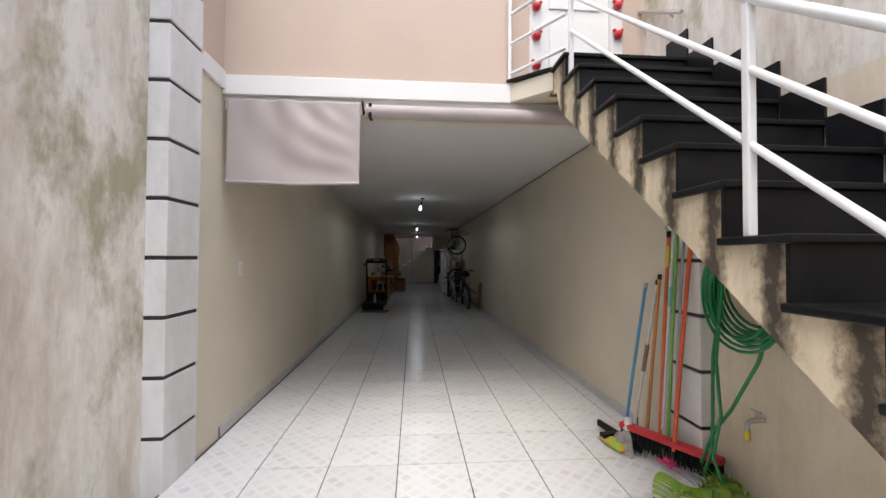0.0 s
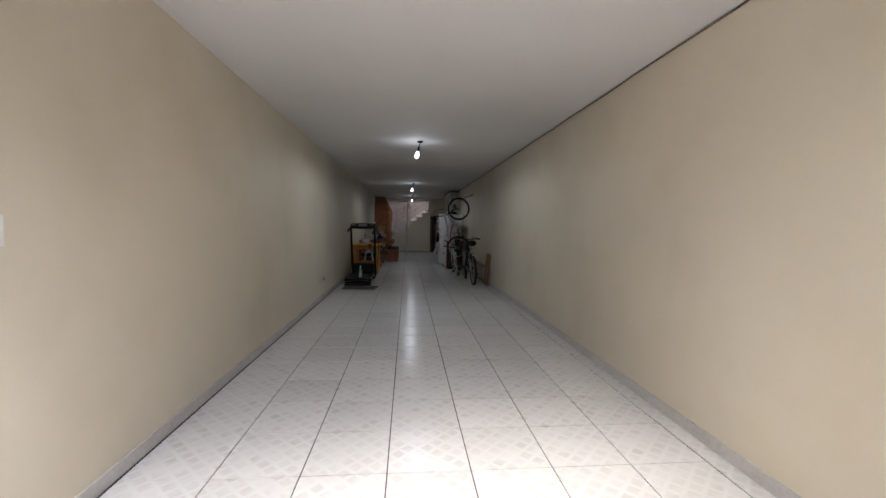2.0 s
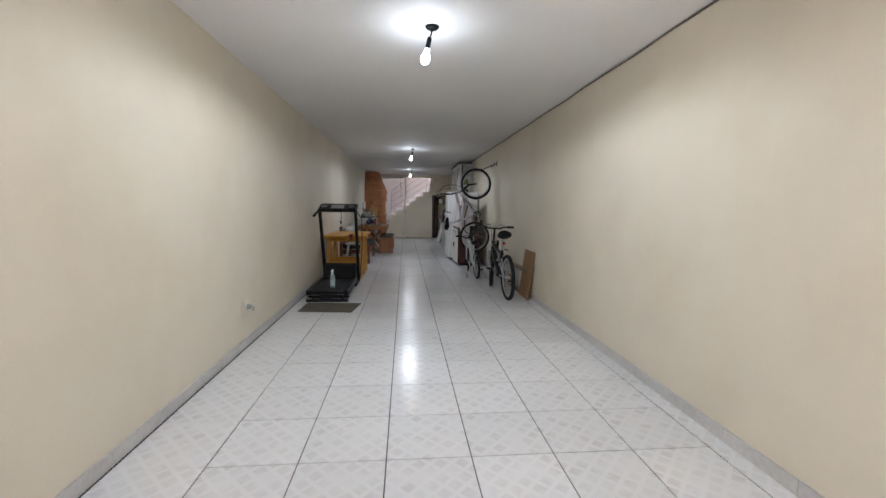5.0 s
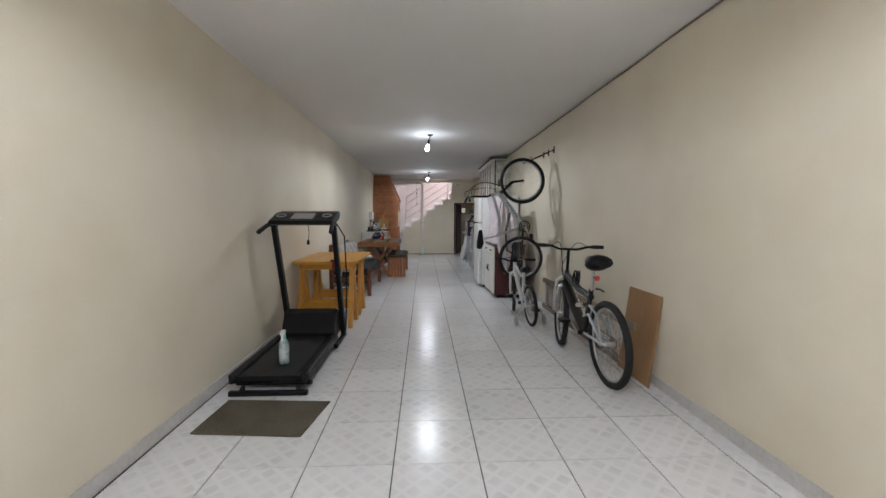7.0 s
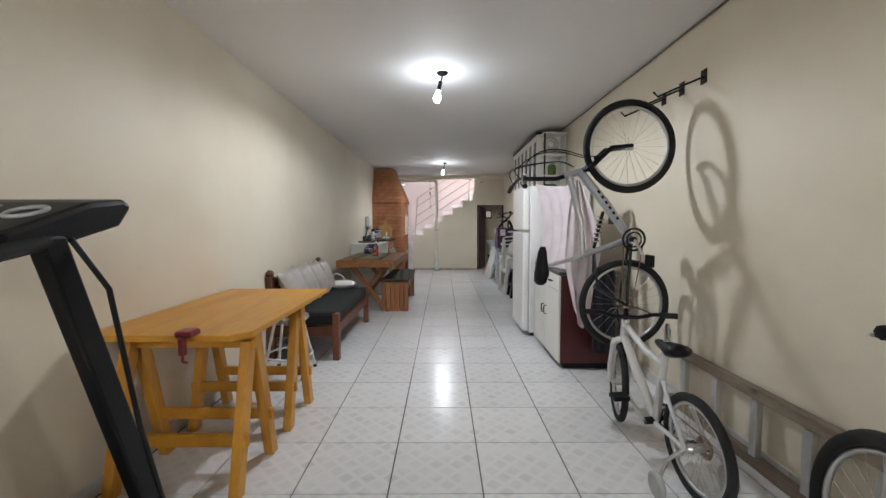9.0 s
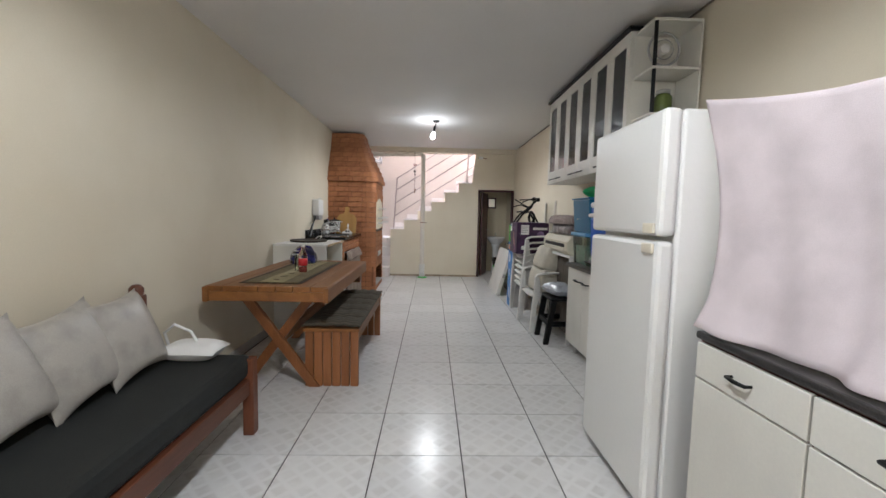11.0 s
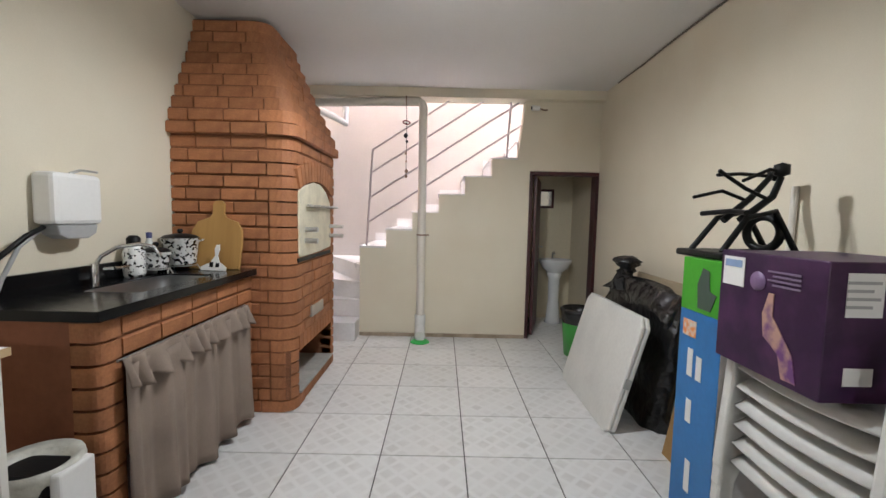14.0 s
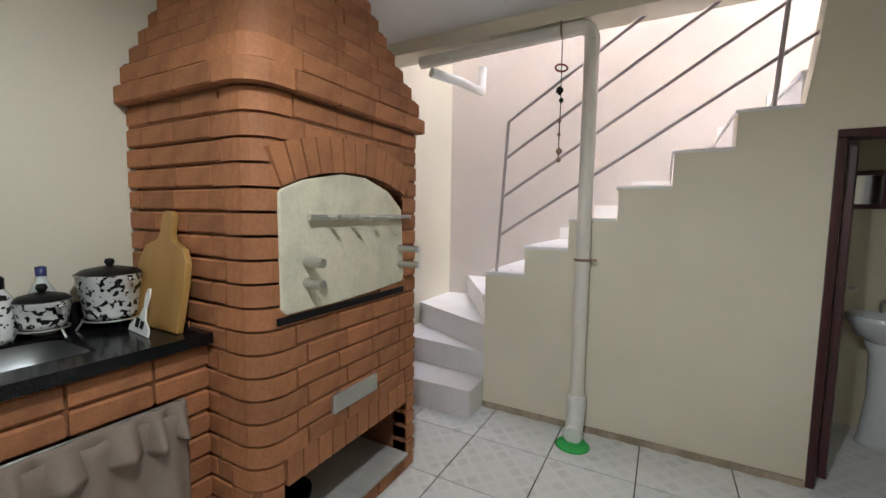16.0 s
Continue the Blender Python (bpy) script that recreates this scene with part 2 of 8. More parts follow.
def stained_plaster(name, base, grime, moss, amount=0.5, fine=14.0, runs_every=None, patch_size=2.1, patch_edge=0.16):
    """Rain-stained plaster: runs of grime down the wall, patches of moss."""
    m, nt, p = node_mat(name)
    L = nt.links.new
    geo = nt.nodes.new("ShaderNodeNewGeometry")

    def noise_at(scale, stretch, detail=6):
        mp, n = nt.nodes.new("ShaderNodeMapping"), nt.nodes.new("ShaderNodeTexNoise")
        mp.inputs["Scale"].default_value = stretch
        n.inputs["Scale"].default_value, n.inputs["Detail"].default_value, n.inputs["Roughness"].default_value = scale, detail, 0.68
        L(geo.outputs["Position"], mp.inputs[0])
        L(mp.outputs[0], n.inputs["Vector"])
        return n.outputs["Fac"]

    def ramp(src, lo, hi, top=1.0):
        r = nt.nodes.new("ShaderNodeMapRange")
        r.inputs[1].default_value, r.inputs[2].default_value, r.inputs[4].default_value = lo, hi, top
        L(src, r.inputs[0])
        return r.outputs[0]

    def blend(fac, a, b):
        mx = nt.nodes.new("ShaderNodeMix")
        mx.data_type = "RGBA"
        L(fac, mx.inputs[0])
        for k, c in ((6, a), (7, b)):
            if isinstance(c, tuple):
                mx.inputs[k].default_value = (*c, 1)
            else:
                L(c, mx.inputs[k])
        return mx.outputs[2]
    runs, patch, spots = noise_at(4.0, (1, 1, 0.25), 9), noise_at(patch_size, (1, 1, 0.6), 9), noise_at(fine, (1, 1, 0.8), 6)
    c = blend(ramp(runs, 0.42, 0.66, amount), base, grime)
    c = blend(ramp(patch, 0.50, 0.50 + patch_edge, amount), c, moss)
    c = blend(ramp(spots, 0.52, 0.8, 0.35 * amount), c, tuple(x * 0.5 for x in grime))
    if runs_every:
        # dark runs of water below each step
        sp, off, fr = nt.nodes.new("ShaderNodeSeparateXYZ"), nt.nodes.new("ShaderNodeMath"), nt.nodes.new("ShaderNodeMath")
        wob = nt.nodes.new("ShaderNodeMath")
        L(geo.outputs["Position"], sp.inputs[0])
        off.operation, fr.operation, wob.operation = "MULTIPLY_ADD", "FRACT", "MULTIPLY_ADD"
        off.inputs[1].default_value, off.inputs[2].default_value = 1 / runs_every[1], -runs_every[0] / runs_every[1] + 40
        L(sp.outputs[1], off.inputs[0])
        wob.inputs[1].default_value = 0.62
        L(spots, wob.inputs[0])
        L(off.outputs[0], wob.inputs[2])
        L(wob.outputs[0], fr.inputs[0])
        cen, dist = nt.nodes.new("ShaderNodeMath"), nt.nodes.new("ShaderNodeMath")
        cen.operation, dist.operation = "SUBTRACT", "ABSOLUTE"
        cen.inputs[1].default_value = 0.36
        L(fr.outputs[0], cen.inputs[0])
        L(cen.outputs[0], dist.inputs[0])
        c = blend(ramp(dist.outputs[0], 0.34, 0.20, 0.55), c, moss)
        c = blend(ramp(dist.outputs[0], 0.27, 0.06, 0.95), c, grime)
    L(c, p.inputs["Base Color"])
    p.inputs["Roughness"].default_value = 0.88
    bp = nt.nodes.new("ShaderNodeBump")
    bp.inputs["Strength"].default_value, bp.inputs["Distance"].default_value = 0.5, 0.012
    L(spots, bp.inputs["Height"])
    L(bp.outputs[0], p.inputs["Normal"])
    return m


def lattice_tile(name):
    """Glazed floor tile with a diagonal lattice of grey lozenges."""
    m, nt, p = node_mat(name)
    L = nt.links.new
    geo, mp = nt.nodes.new("ShaderNodeNewGeometry"), nt.nodes.new("ShaderNodeMapping")
    mp.inputs["Rotation"].default_value = (0, 0, radians(45))
    mp.inputs["Scale"].default_value = (12.571, 12.571, 0.0)
    L(geo.outputs["Position"], mp.inputs[0])
    fr, fl = nt.nodes.new("ShaderNodeVectorMath"), nt.nodes.new("ShaderNodeVectorMath")
    fr.operation, fl.operation = "FRACTION", "FLOOR"
    L(mp.outputs[0], fr.inputs[0])
    L(mp.outputs[0], fl.inputs[0])
    sub, ab, sep = nt.nodes.new("ShaderNodeVectorMath"), nt.nodes.new("ShaderNodeVectorMath"), nt.nodes.new("ShaderNodeSeparateXYZ")
    sub.operation, ab.operation = "SUBTRACT", "ABSOLUTE"
    sub.inputs[1].default_value = (0.5, 0.5, 0.5)
    L(fr.outputs[0], sub.inputs[0])
    L(sub.outputs[0], ab.inputs[0])
    L(ab.outputs[0], sep.inputs[0])
    mx = nt.nodes.new("ShaderNodeMath")
    mx.operation = "MAXIMUM"
    L(sep.outputs[0], mx.inputs[0])
    L(sep.outputs[1], mx.inputs[1])
    inner = nt.nodes.new("ShaderNodeMapRange")
    inner.interpolation_type = "SMOOTHSTEP"
    inner.inputs[1].default_value, inner.inputs[2].default_value, inner.inputs[3].default_value, inner.inputs[4].default_value = 0.26, 0.45, 1.0, 0.0
    L(mx.outputs[0], inner.inputs[0])
    wn_ = nt.nodes.new("ShaderNodeTexWhiteNoise")
    wn_.noise_dimensions = "2D"
    L(fl.outputs[0], wn_.inputs["Vector"])
    shade = nt.nodes.new("ShaderNodeMath")
    shade.operation = "MULTIPLY_ADD"
    shade.inputs[1].default_value, shade.inputs[2].default_value = 0.55, 0.35
    L(wn_.outputs["Value"], shade.inputs[0])
    cloud = nt.nodes.new("ShaderNodeTexNoise")
    cloud.inputs["Scale"].default_value, cloud.inputs["Detail"].default_value = 9, 5
    L(geo.outputs["Position"], cloud.inputs["Vector"])
    mul, mul2 = nt.nodes.new("ShaderNodeMath"), nt.nodes.new("ShaderNodeMath")
    mul.operation = mul2.operation = "MULTIPLY"
    L(inner.outputs[0], mul.inputs[0])
    L(shade.outputs[0], mul.inputs[1])
    L(mul.outputs[0], mul2.inputs[0])
    cm = nt.nodes.new("ShaderNodeMapRange")
    cm.inputs[1].default_value, cm.inputs[2].default_value, cm.inputs[3].default_value = 0.36, 0.62, 0.15
    L(cloud.outputs["Fac"], cm.inputs[0])
    L(cm.outputs[0], mul2.inputs[1])
    col = nt.nodes.new("ShaderNodeMix")
    col.data_type = "RGBA"
    col.inputs[6].default_value, col.inputs[7].default_value = (0.745, 0.738, 0.732, 1), (0.605, 0.59, 0.578, 1)
    L(mul2.outputs[0], col.inputs[0])
    oi, hs, r3 = nt.nodes.new("ShaderNodeObjectInfo"), nt.nodes.new("ShaderNodeHueSaturation"), nt.nodes.new("ShaderNodeMapRange")
    r3.inputs[3].default_value, r3.inputs[4].default_value = 0.95, 1.04
    L(oi.outputs["Random"], r3.inputs[0])
    L(r3.outputs[0], hs.inputs["Value"])
    L(col.outputs[2], hs.inputs["Color"])
    L(hs.outputs[0], p.inputs["Base Color"])
    smear = nt.nodes.new("ShaderNodeTexNoise")
    smear.inputs["Scale"].default_value, smear.inputs["Detail"].default_value = 3.0, 5
    L(geo.outputs["Position"], smear.inputs["Vector"])
    rg = nt.nodes.new("ShaderNodeMapRange")
    rg.inputs[3].default_value, rg.inputs[4].default_value = 0.17, 0.27
    p.inputs["Specular IOR Level"].default_value = 0.17
    L(smear.outputs["Fac"], rg.inputs[0])
    L(rg.outputs[0], p.inputs["Roughness"])
    bp = nt.nodes.new("ShaderNodeBump")
    bp.inputs["Strength"].default_value, bp.inputs["Distance"].default_value = 0.06, 0.002
    L(cloud.outputs["Fac"], bp.inputs["Height"])
    L(bp.outputs[0], p.inputs["Normal"])
    return m


def glass(name, color=(0.9, 0.95, 0.95), rough=0.03):
    m, nt, p = node_mat(name)
    p.inputs["Base Color"].default_value = (*color, 1)
    p.inputs["Roughness"].default_value, p.inputs["Transmission Weight"].default_value, p.inputs["IOR"].default_value = rough, 1.0, 1.45
    return m


def glow(name, color, strength):
    m, nt, p = node_mat(name)
    p.inputs["Base Color"].default_value = (0.9, 0.9, 0.88, 1)
    p.inputs["Emission Color"].default_value, p.inputs["Emission Strength"].default_value = (*color, 1), strength
    return m


# ---- materials ----
WALL = paint("beige_wall_paint", (0.72, 0.652, 0.522), 0.6, vary=0.24, grain=0.03, scale=1.3, fine=160, bump=0.10, depth=0.002, tint=(0.63, 0.55, 0.415), world_space=True)
FACADE = paint("pink_beige_render", (0.60, 0.475, 0.385), 0.75, vary=0.10, grain=0.06, scale=1.0, fine=90, bump=0.3, world_space=True)
CEIL = paint("white_ceiling_paint", (0.74, 0.72, 0.70), 0.7, vary=0.06, grain=0.02, scale=0.6, fine=60, bump=0.08, world_space=True)
WELL = paint("pale_pink_wall", (0.64, 0.572, 0.54), 0.7, vary=0.08, grain=0.03, scale=1.4, fine=70, bump=0.2, world_space=True)
WHITE = paint("white_gloss_paint", (0.80, 0.79, 0.77), 0.42, vary=0.05, grain=0.02, scale=2.0, fine=60, bump=0.05)
STAINED = stained_plaster("weathered_plaster", (0.86, 0.81, 0.73), (0.50, 0.42, 0.32), (0.34, 0.31, 0.17), 0.8, patch_size=1.5, patch_edge=0.10)
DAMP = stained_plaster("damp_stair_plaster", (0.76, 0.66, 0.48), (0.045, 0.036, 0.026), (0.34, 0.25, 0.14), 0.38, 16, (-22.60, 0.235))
BLOCK = stained_plaster("whitewashed_block", (0.80, 0.79, 0.78), (0.56, 0.54, 0.51), (0.60, 0.58, 0.50), 0.45, 9)
GROOVE = paint("dark_groove", (0.05, 0.045, 0.045), 0.9)
GRANITE = paint("black_granite", (0.008, 0.0085, 0.010), 0.40, vary=0.3, grain=0.3, scale=5, fine=180, bump=0.1, tint=(0.02, 0.02, 0.02))
TILE = lattice_tile("lattice_floor_tile")
GROUT = paint("dark_grout", (0.09, 0.087, 0.083), 0.9, vary=0.2, grain=0.2, scale=5, world_space=True)
STEP = paint("white_step_tile", (0.78, 0.74, 0.73), 0.3, vary=0.06, grain=0.05, scale=4, fine=50, bump=0.05, world_space=True)
BLACK = paint("black_plastic", (0.006, 0.006, 0.0065), 0.42, vary=0.2, grain=0.1, scale=5, fine=120, tint=(0.013, 0.013, 0.014))
STEEL = paint("brushed_steel", (0.62, 0.62, 0.61), 0.32, 0.95, vary=0.1, grain=0.1, scale=6, fine=150)
for dull in (BLACK, GRANITE):
    dull.node_tree.nodes["Principled BSDF"].inputs["Specular IOR Level"].default_value = 0.2
GREY = paint("grey_plastic", (0.40, 0.40, 0.40), 0.5)
PVC = paint("cream_pvc", (0.74, 0.69, 0.62), 0.4, vary=0.06, grain=0.03, scale=3)
CANVAS = paint("grey_pink_canvas", (0.46, 0.405, 0.385), 0.62, vary=0.12, grain=0.06, scale=2.0, fine=220, bump=0.25, depth=0.002)
DOORRED = wood("dark_red_door", (0.085, 0.018, 0.02), (0.03, 0.008, 0.009), "z", 0.4)
BULB = glow("lit_bulb", (0.94, 0.97, 1.0), 1.2)

# ---- the large structure ----
XL, XR, HC, YF = -1.37, 1.93, 2.57, -18.82
ground = fixed("ground", Shape().box(-60, 60, -90, 60, -0.60, -0.03), paint("grey_concrete_ground", (0.30, 0.29, 0.27), 0.9, scale=0.8, world_space=True), "grey concrete ground")
floor = fixed("floor", Shape().box(XL, XR, -24.6, 0.0, -0.03, -0.006), GROUT, "tiled garage floor with dark joints")
fixed("floor_stairwell", Shape().box(XL, 3.6, 0.0, 1.3, -0.03, -0.001), TILE, "pale tiled floor of the stair foot and washroom")
fixed("wall_west", Shape().box(XL - 0.2, XL, YF + 0.0003, 1.1, -0.03, 3.0), WALL, "long beige painted garage wall")
fixed("wall_east", Shape().box(XR, XR + 0.2, YF + 0.0033, 0.0, -0.03, 3.0), WALL, "long beige painted garage wall")
fixed("ceiling", Shape().box(XL - 0.2, XR + 0.2, YF + 0.004, -0.10, HC, HC + 0.12), CEIL, "white painted garage ceiling slab")
fixed("trim_ceiling_gap", Shape().tube([(XR - 0.012, YF + 0.1 + i * 0.47, HC - 0.012 + 0.006 * math.sin(i * 2.1)) for i in range(40)], 0.007, 6), paint("dusty_cable", (0.22, 0.19, 0.16), 0.8), "thin dark cable along the ceiling edge")
# yard in front of the garage
fixed("wall_yard_west", Shape().box(-1.70, -1.465, -25.0, -19.552, -0.03, 4.6), STAINED, "tall rain-stained mossy yard wall")
fixed("wall_yard_west_return", Shape().box(-1.70, XL, -19.18, YF, -0.03, 2.65), WALL, "beige wall between pillar and garage mouth")
fixed("wall_yard_west_upper", Shape().box(-1.70, XL + 0.0, -19.18, YF, 2.78, 5.6), FACADE, "pink-beige rendered side wall above the ledge")
fixed("trim_ledge_west", Shape().box(-1.70, XL + 0.03, -19.18, YF - 0.03, 2.65, 2.78), WHITE, "white painted ledge on the side wall", 0.004)
fixed("wall_yard_east", Shape().box(1.99, 2.2, -25.0, YF, -0.03, 2.2), stained_plaster("lower_yard_plaster", (0.80, 0.70, 0.55), (0.44, 0.36, 0.26), (0.52, 0.44, 0.30), 0.35), "stained beige yard wall with a tap")
fixed("wall_yard_east_upper", Shape().box(1.99, 2.2, -25.0, -16.2, 2.2, 4.5), STAINED, "tall rain-stained wall beside the outdoor stair")
# added behind the camera to close off the yard, never in view
fixed("wall_yard_front", Shape().box(-1.70, 2.2, -25.2, -25.0, -0.03, 2.6), WALL, "plain unseen wall added to close the yard")
fixed("wall_facade", Shape().box(-1.70, 1.02, YF, YF + 0.2, 2.76, 5.6), FACADE, "pink-beige rendered facade above the garage")
fixed("wall_facade_east", Shape().box(1.80, 1.99, YF, YF + 0.2, 2.9, 5.6), FACADE, "pink-beige rendered facade beside the door")
fixed("wall_facade_lintel", Shape().box(1.02, 1.80, YF, YF + 0.2, 5.0, 5.6), FACADE, "pink-beige rendered lintel above the door")
fixed("trim_facade_band", Shape().box(XL, 0.86, YF - 0.03, YF + 0.2, 2.61, 2.76), WHITE, "white painted band across the facade", 0.004)
fixed("beam_garage_mouth", Shape().box(XL, XR, YF + 0.02, YF + 0.2, 2.50, 2.61), WALL, "beige beam over the garage mouth")
fixed("wall_east_return", Shape().box(XR, 1.989, -19.27, YF + 0.003, -0.03, 2.62), WALL, "beige wall between pillar and garage mouth")
# pillars of grooved blocks
for name, x0, x1, y0, y1, inner in (("pillar_west", -1.49, -1.345, -19.55, -19.18, -1), ("pillar_east", 1.885, 1.99, -19.60, -19.28, 1)):
    core = fixed(name, Shape().box(x0 + (0.012 if inner > 0 else 0), x1 - (0.012 if inner < 0 else 0), y0 + 0.012, y1 - 0.004, -0.03, 3.6 if inner < 0 else 2.3), GROOVE, "whitewashed pillar of blocks with dark grooves")
    for k in range(11 if inner < 0 else 7):
        z0 = -0.03 if k == 0 else 0.31 + (k - 1) * 0.35 + 0.012
        z1 = 0.31 + k * 0.35 - 0.012
        part("block", Shape().box(x0, x1, y0, y1, z0, z1), BLOCK, core, bevel=0.006)
# stair body along the back of the garage
steps = [(-0.56 + 0.2745 * k, 0.94 + 0.19 * k) for k in range(6)]
outline = [(-0.56, 0.0)]
for x, z in steps:
    outline += [(x, z), (x + 0.2745, z)]
outline[-1] = (1.075, steps[-1][1])
outline += [(1.10, 2.08), (1.135, 2.48), (XR, 2.48), (XR, 1.775), (1.205, 1.775), (1.205, 0.0)]
fixed("wall_back", Shape().prism(outline, 0.0, 0.12, "y"), WALL, "beige stepped wall along the side of the stair")
fixed("baseboard_back", Shape().prism([(-0.56 + 0.04 * i, (-0.012 - 0.012 * abs(math.sin(i * 2.3)))) for i in range(45)] + [(1.2, 0.0), (-0.56, 0.0)], 0.0, 0.035, "z"), stained_plaster("crumbling_render", (0.45, 0.36, 0.27), (0.16, 0.12, 0.08), (0.25, 0.20, 0.14), 0.8, 40), "crumbling render along the wall foot")
fixed("beam_back", Shape().box(XL, XR + 0.2, -0.10, 0.12, 2.48, HC + 0.12), WALL, "beige beam at the end of the ceiling")
fixed("wall_stairwell_back", Shape().box(XL - 0.2, 3.8, 1.02, 1.22, -0.03, 5.6), WELL, "unseen pale pink stairwell wall bounding the daylight in daylight")
# unseen walls added round the well; their height limits the daylight falling in
fixed("wall_stairwell_west", Shape().box(XL - 0.2, XL, 0.12, 1.02, 3.0, 5.6), WELL, "unseen pale pink stairwell wall bounding the daylight")
fixed("wall_stairwell_front", Shape().box(XL, 3.8, 0.0, 0.12, HC + 0.12, 5.6), WELL, "unseen pale wall above the beam bounding the daylight")
fixed("wall_stairwell_east", Shape().box(3.6, 3.8, 0.12, 1.02, -0.03, 5.6), WELL, "unseen pale pink stairwell wall bounding the daylight")

# ---- yard: outdoor stair, railing, cleaning tools ----
RISE, RUN, XS = 0.19, 0.235, 1.12
outer = new("outdoor_stair")
outer.location = (XS, -22.63, 0)
tagged(outer, "black granite outdoor stair with water-stained cream plaster sides", "staircase")
body = []
NST = 15
for k in range(NST):
    y, z = k * RUN, 0.11 + k * RISE
    body += [(y, z - RISE if k else 0.0), (y, z)]
body += [(NST * RUN + 0.28, body[-1][1]), (NST * RUN + 0.28, 2.66), (3.46, 2.60), (3.38, 2.43), (2.76, 1.97), (2.10, 1.48), (1.42, 0.96), (0.30, 0.05), (0.30, 0.0)]
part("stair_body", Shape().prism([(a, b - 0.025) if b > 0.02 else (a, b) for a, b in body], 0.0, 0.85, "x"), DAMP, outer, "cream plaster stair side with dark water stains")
for k in range(NST):
    y, z = k * RUN, 0.11 + k * RISE
    part("tread", Shape().box(-0.025, 0.866, y - 0.035, y + RUN, z - 0.026, z), GRANITE, outer, bevel=0.006)
    part("riser", Shape().box(-0.004, 0.866, y - 0.016, y - 0.001, z - RISE, z - 0.027), GRANITE, outer)
    part("skirting", Shape().box(0.852, 0.866, y - 0.03, y + RUN - 0.034, z + 0.001, z + 0.20), GRANITE, outer)
# landing slab with a slanted free edge
fixed("landing", Shape().prism([(1.12, -19.10), (0.84, YF), (1.985, YF), (1.985, -19.10)], 2.62, 2.765, "z"), WALL, "landing slab at the top of the outdoor stair", 0.005)
fixed("landing_top", Shape().prism([(1.10, -19.10), (0.82, YF - 0.03), (1.985, YF - 0.03), (1.985, -19.10)], 2.769, 2.795, "z"), GRANITE, "black granite landing", 0.004)
upper = thing("front_door", (1.02, YF, 2.80), "white panelled upstairs door with red round ornaments down both sides", "door")
part("frame", Shape().box(0, 0.10, -0.01, 0.1, 0, 2.2).box(0.68, 0.78, -0.01, 0.1, 0, 2.2).box(0.10, 0.68, -0.01, 0.1, 2.1, 2.2), WHITE, upper, bevel=0.005)
leaf = part("leaf", Shape().box(0.102, 0.678, 0.03, 0.07, 0.005, 2.098), WHITE, upper)
for z in (0.1, 0.62, 1.14):
    part("panel", Shape().box(0.17, 0.61, 0.018, 0.029, z, z + 0.44), WHITE, leaf, bevel=0.008)
part("handle", Shape().tube([(0.15, 0.03, 1.0), (0.15, -0.02, 1.0), (0.25, -0.02, 1.0)], 0.009), STEEL, leaf)
RED = paint("red_glossy_plastic", (0.55, 0.02, 0.03), 0.35, vary=0.1)
for x in (0.05, 0.73):
    for i in range(7):
        z = 0.12 + i * 0.24 + (0.04 if x > 0.4 else 0)
        part("ornament", Shape().lathe([(0.001, -0.035), (0.026, -0.026), (0.036, 0), (0.026, 0.026), (0.001, 0.035)], (x, -0.035, z), 10).lathe([(0.001, -0.02), (0.019, 0), (0.001, 0.02)], (x - 0.03, -0.035, z + 0.034), 8).lathe([(0.001, -0.02), (0.019, 0), (0.001, 0.02)], (x + 0.03, -0.035, z + 0.034), 8), RED, upper)
rail = thing("stair_railing", (XS + 0.03, -22.63, 0), "white painted tubular steel stair railing", "railing")


def nose(y):
    return 0.11 + (y / RUN) * RISE


RAILW = paint("white_rail_enamel", (0.82, 0.82, 0.82), 0.3, vary=0.05, grain=0.03, scale=4)
for y in (0.12, 1.80, 3.26):
    k = math.floor(y / RUN)
    part("post", Shape().box(-0.015, 0.015, y - 0.015, y + 0.015, 0.11 + k * RISE, nose(y) + 0.62), RAILW, rail, bevel=0.006)
for dz, r in ((0.17, 0.013), (0.41, 0.013), (0.64, 0.016)):
    part("rail_bar", Shape().tube([(0, -0.05, nose(-0.05) + dz), (0, 3.30, nose(3.30) + dz)], r, 10), RAILW, rail)
lrail = thing("landing_railing", (0.0, 0.0, 2.795), "white steel railing along the landing edge", "railing")
p0, p1 = Vector((1.14, -19.30, 0)), Vector((0.85, YF - 0.04, 0))
part("post", Shape().tube([p1, p1 + Vector((0, 0, 1.0))], 0.016, 8), RAILW, lrail)
for z in (0.04, 0.28, 0.52, 0.76, 1.0):
    part("rail_bar", Shape().tube([p0 + Vector((0, 0, z)), p1 + Vector((0, 0, z))], 0.013, 8), RAILW, lrail)
wr = thing("wall_handrail", (1.95, -18.6, 3.2), "grey steel handrail on the stained wall", "handrail")
part("rail_bar", Shape().tube([(0, -0.75, -0.10), (0, -0.15, 0.26), (0, 0.12, 0.30)], 0.016, 8), STEEL, wr)
for y, z in ((-0.6, -0.01), (0.0, 0.28)):
    part("bracket", Shape().tube([(0, y, z), (0.045, y, z - 0.04)], 0.008, 6), STEEL, wr)

# canvas blind of the garage mouth: one half let down, the other rolled
blind = thing("canvas_blind", (-1.33, YF - 0.04, 1.92), "grey-pink canvas blind hanging half way down the garage mouth", "blind")
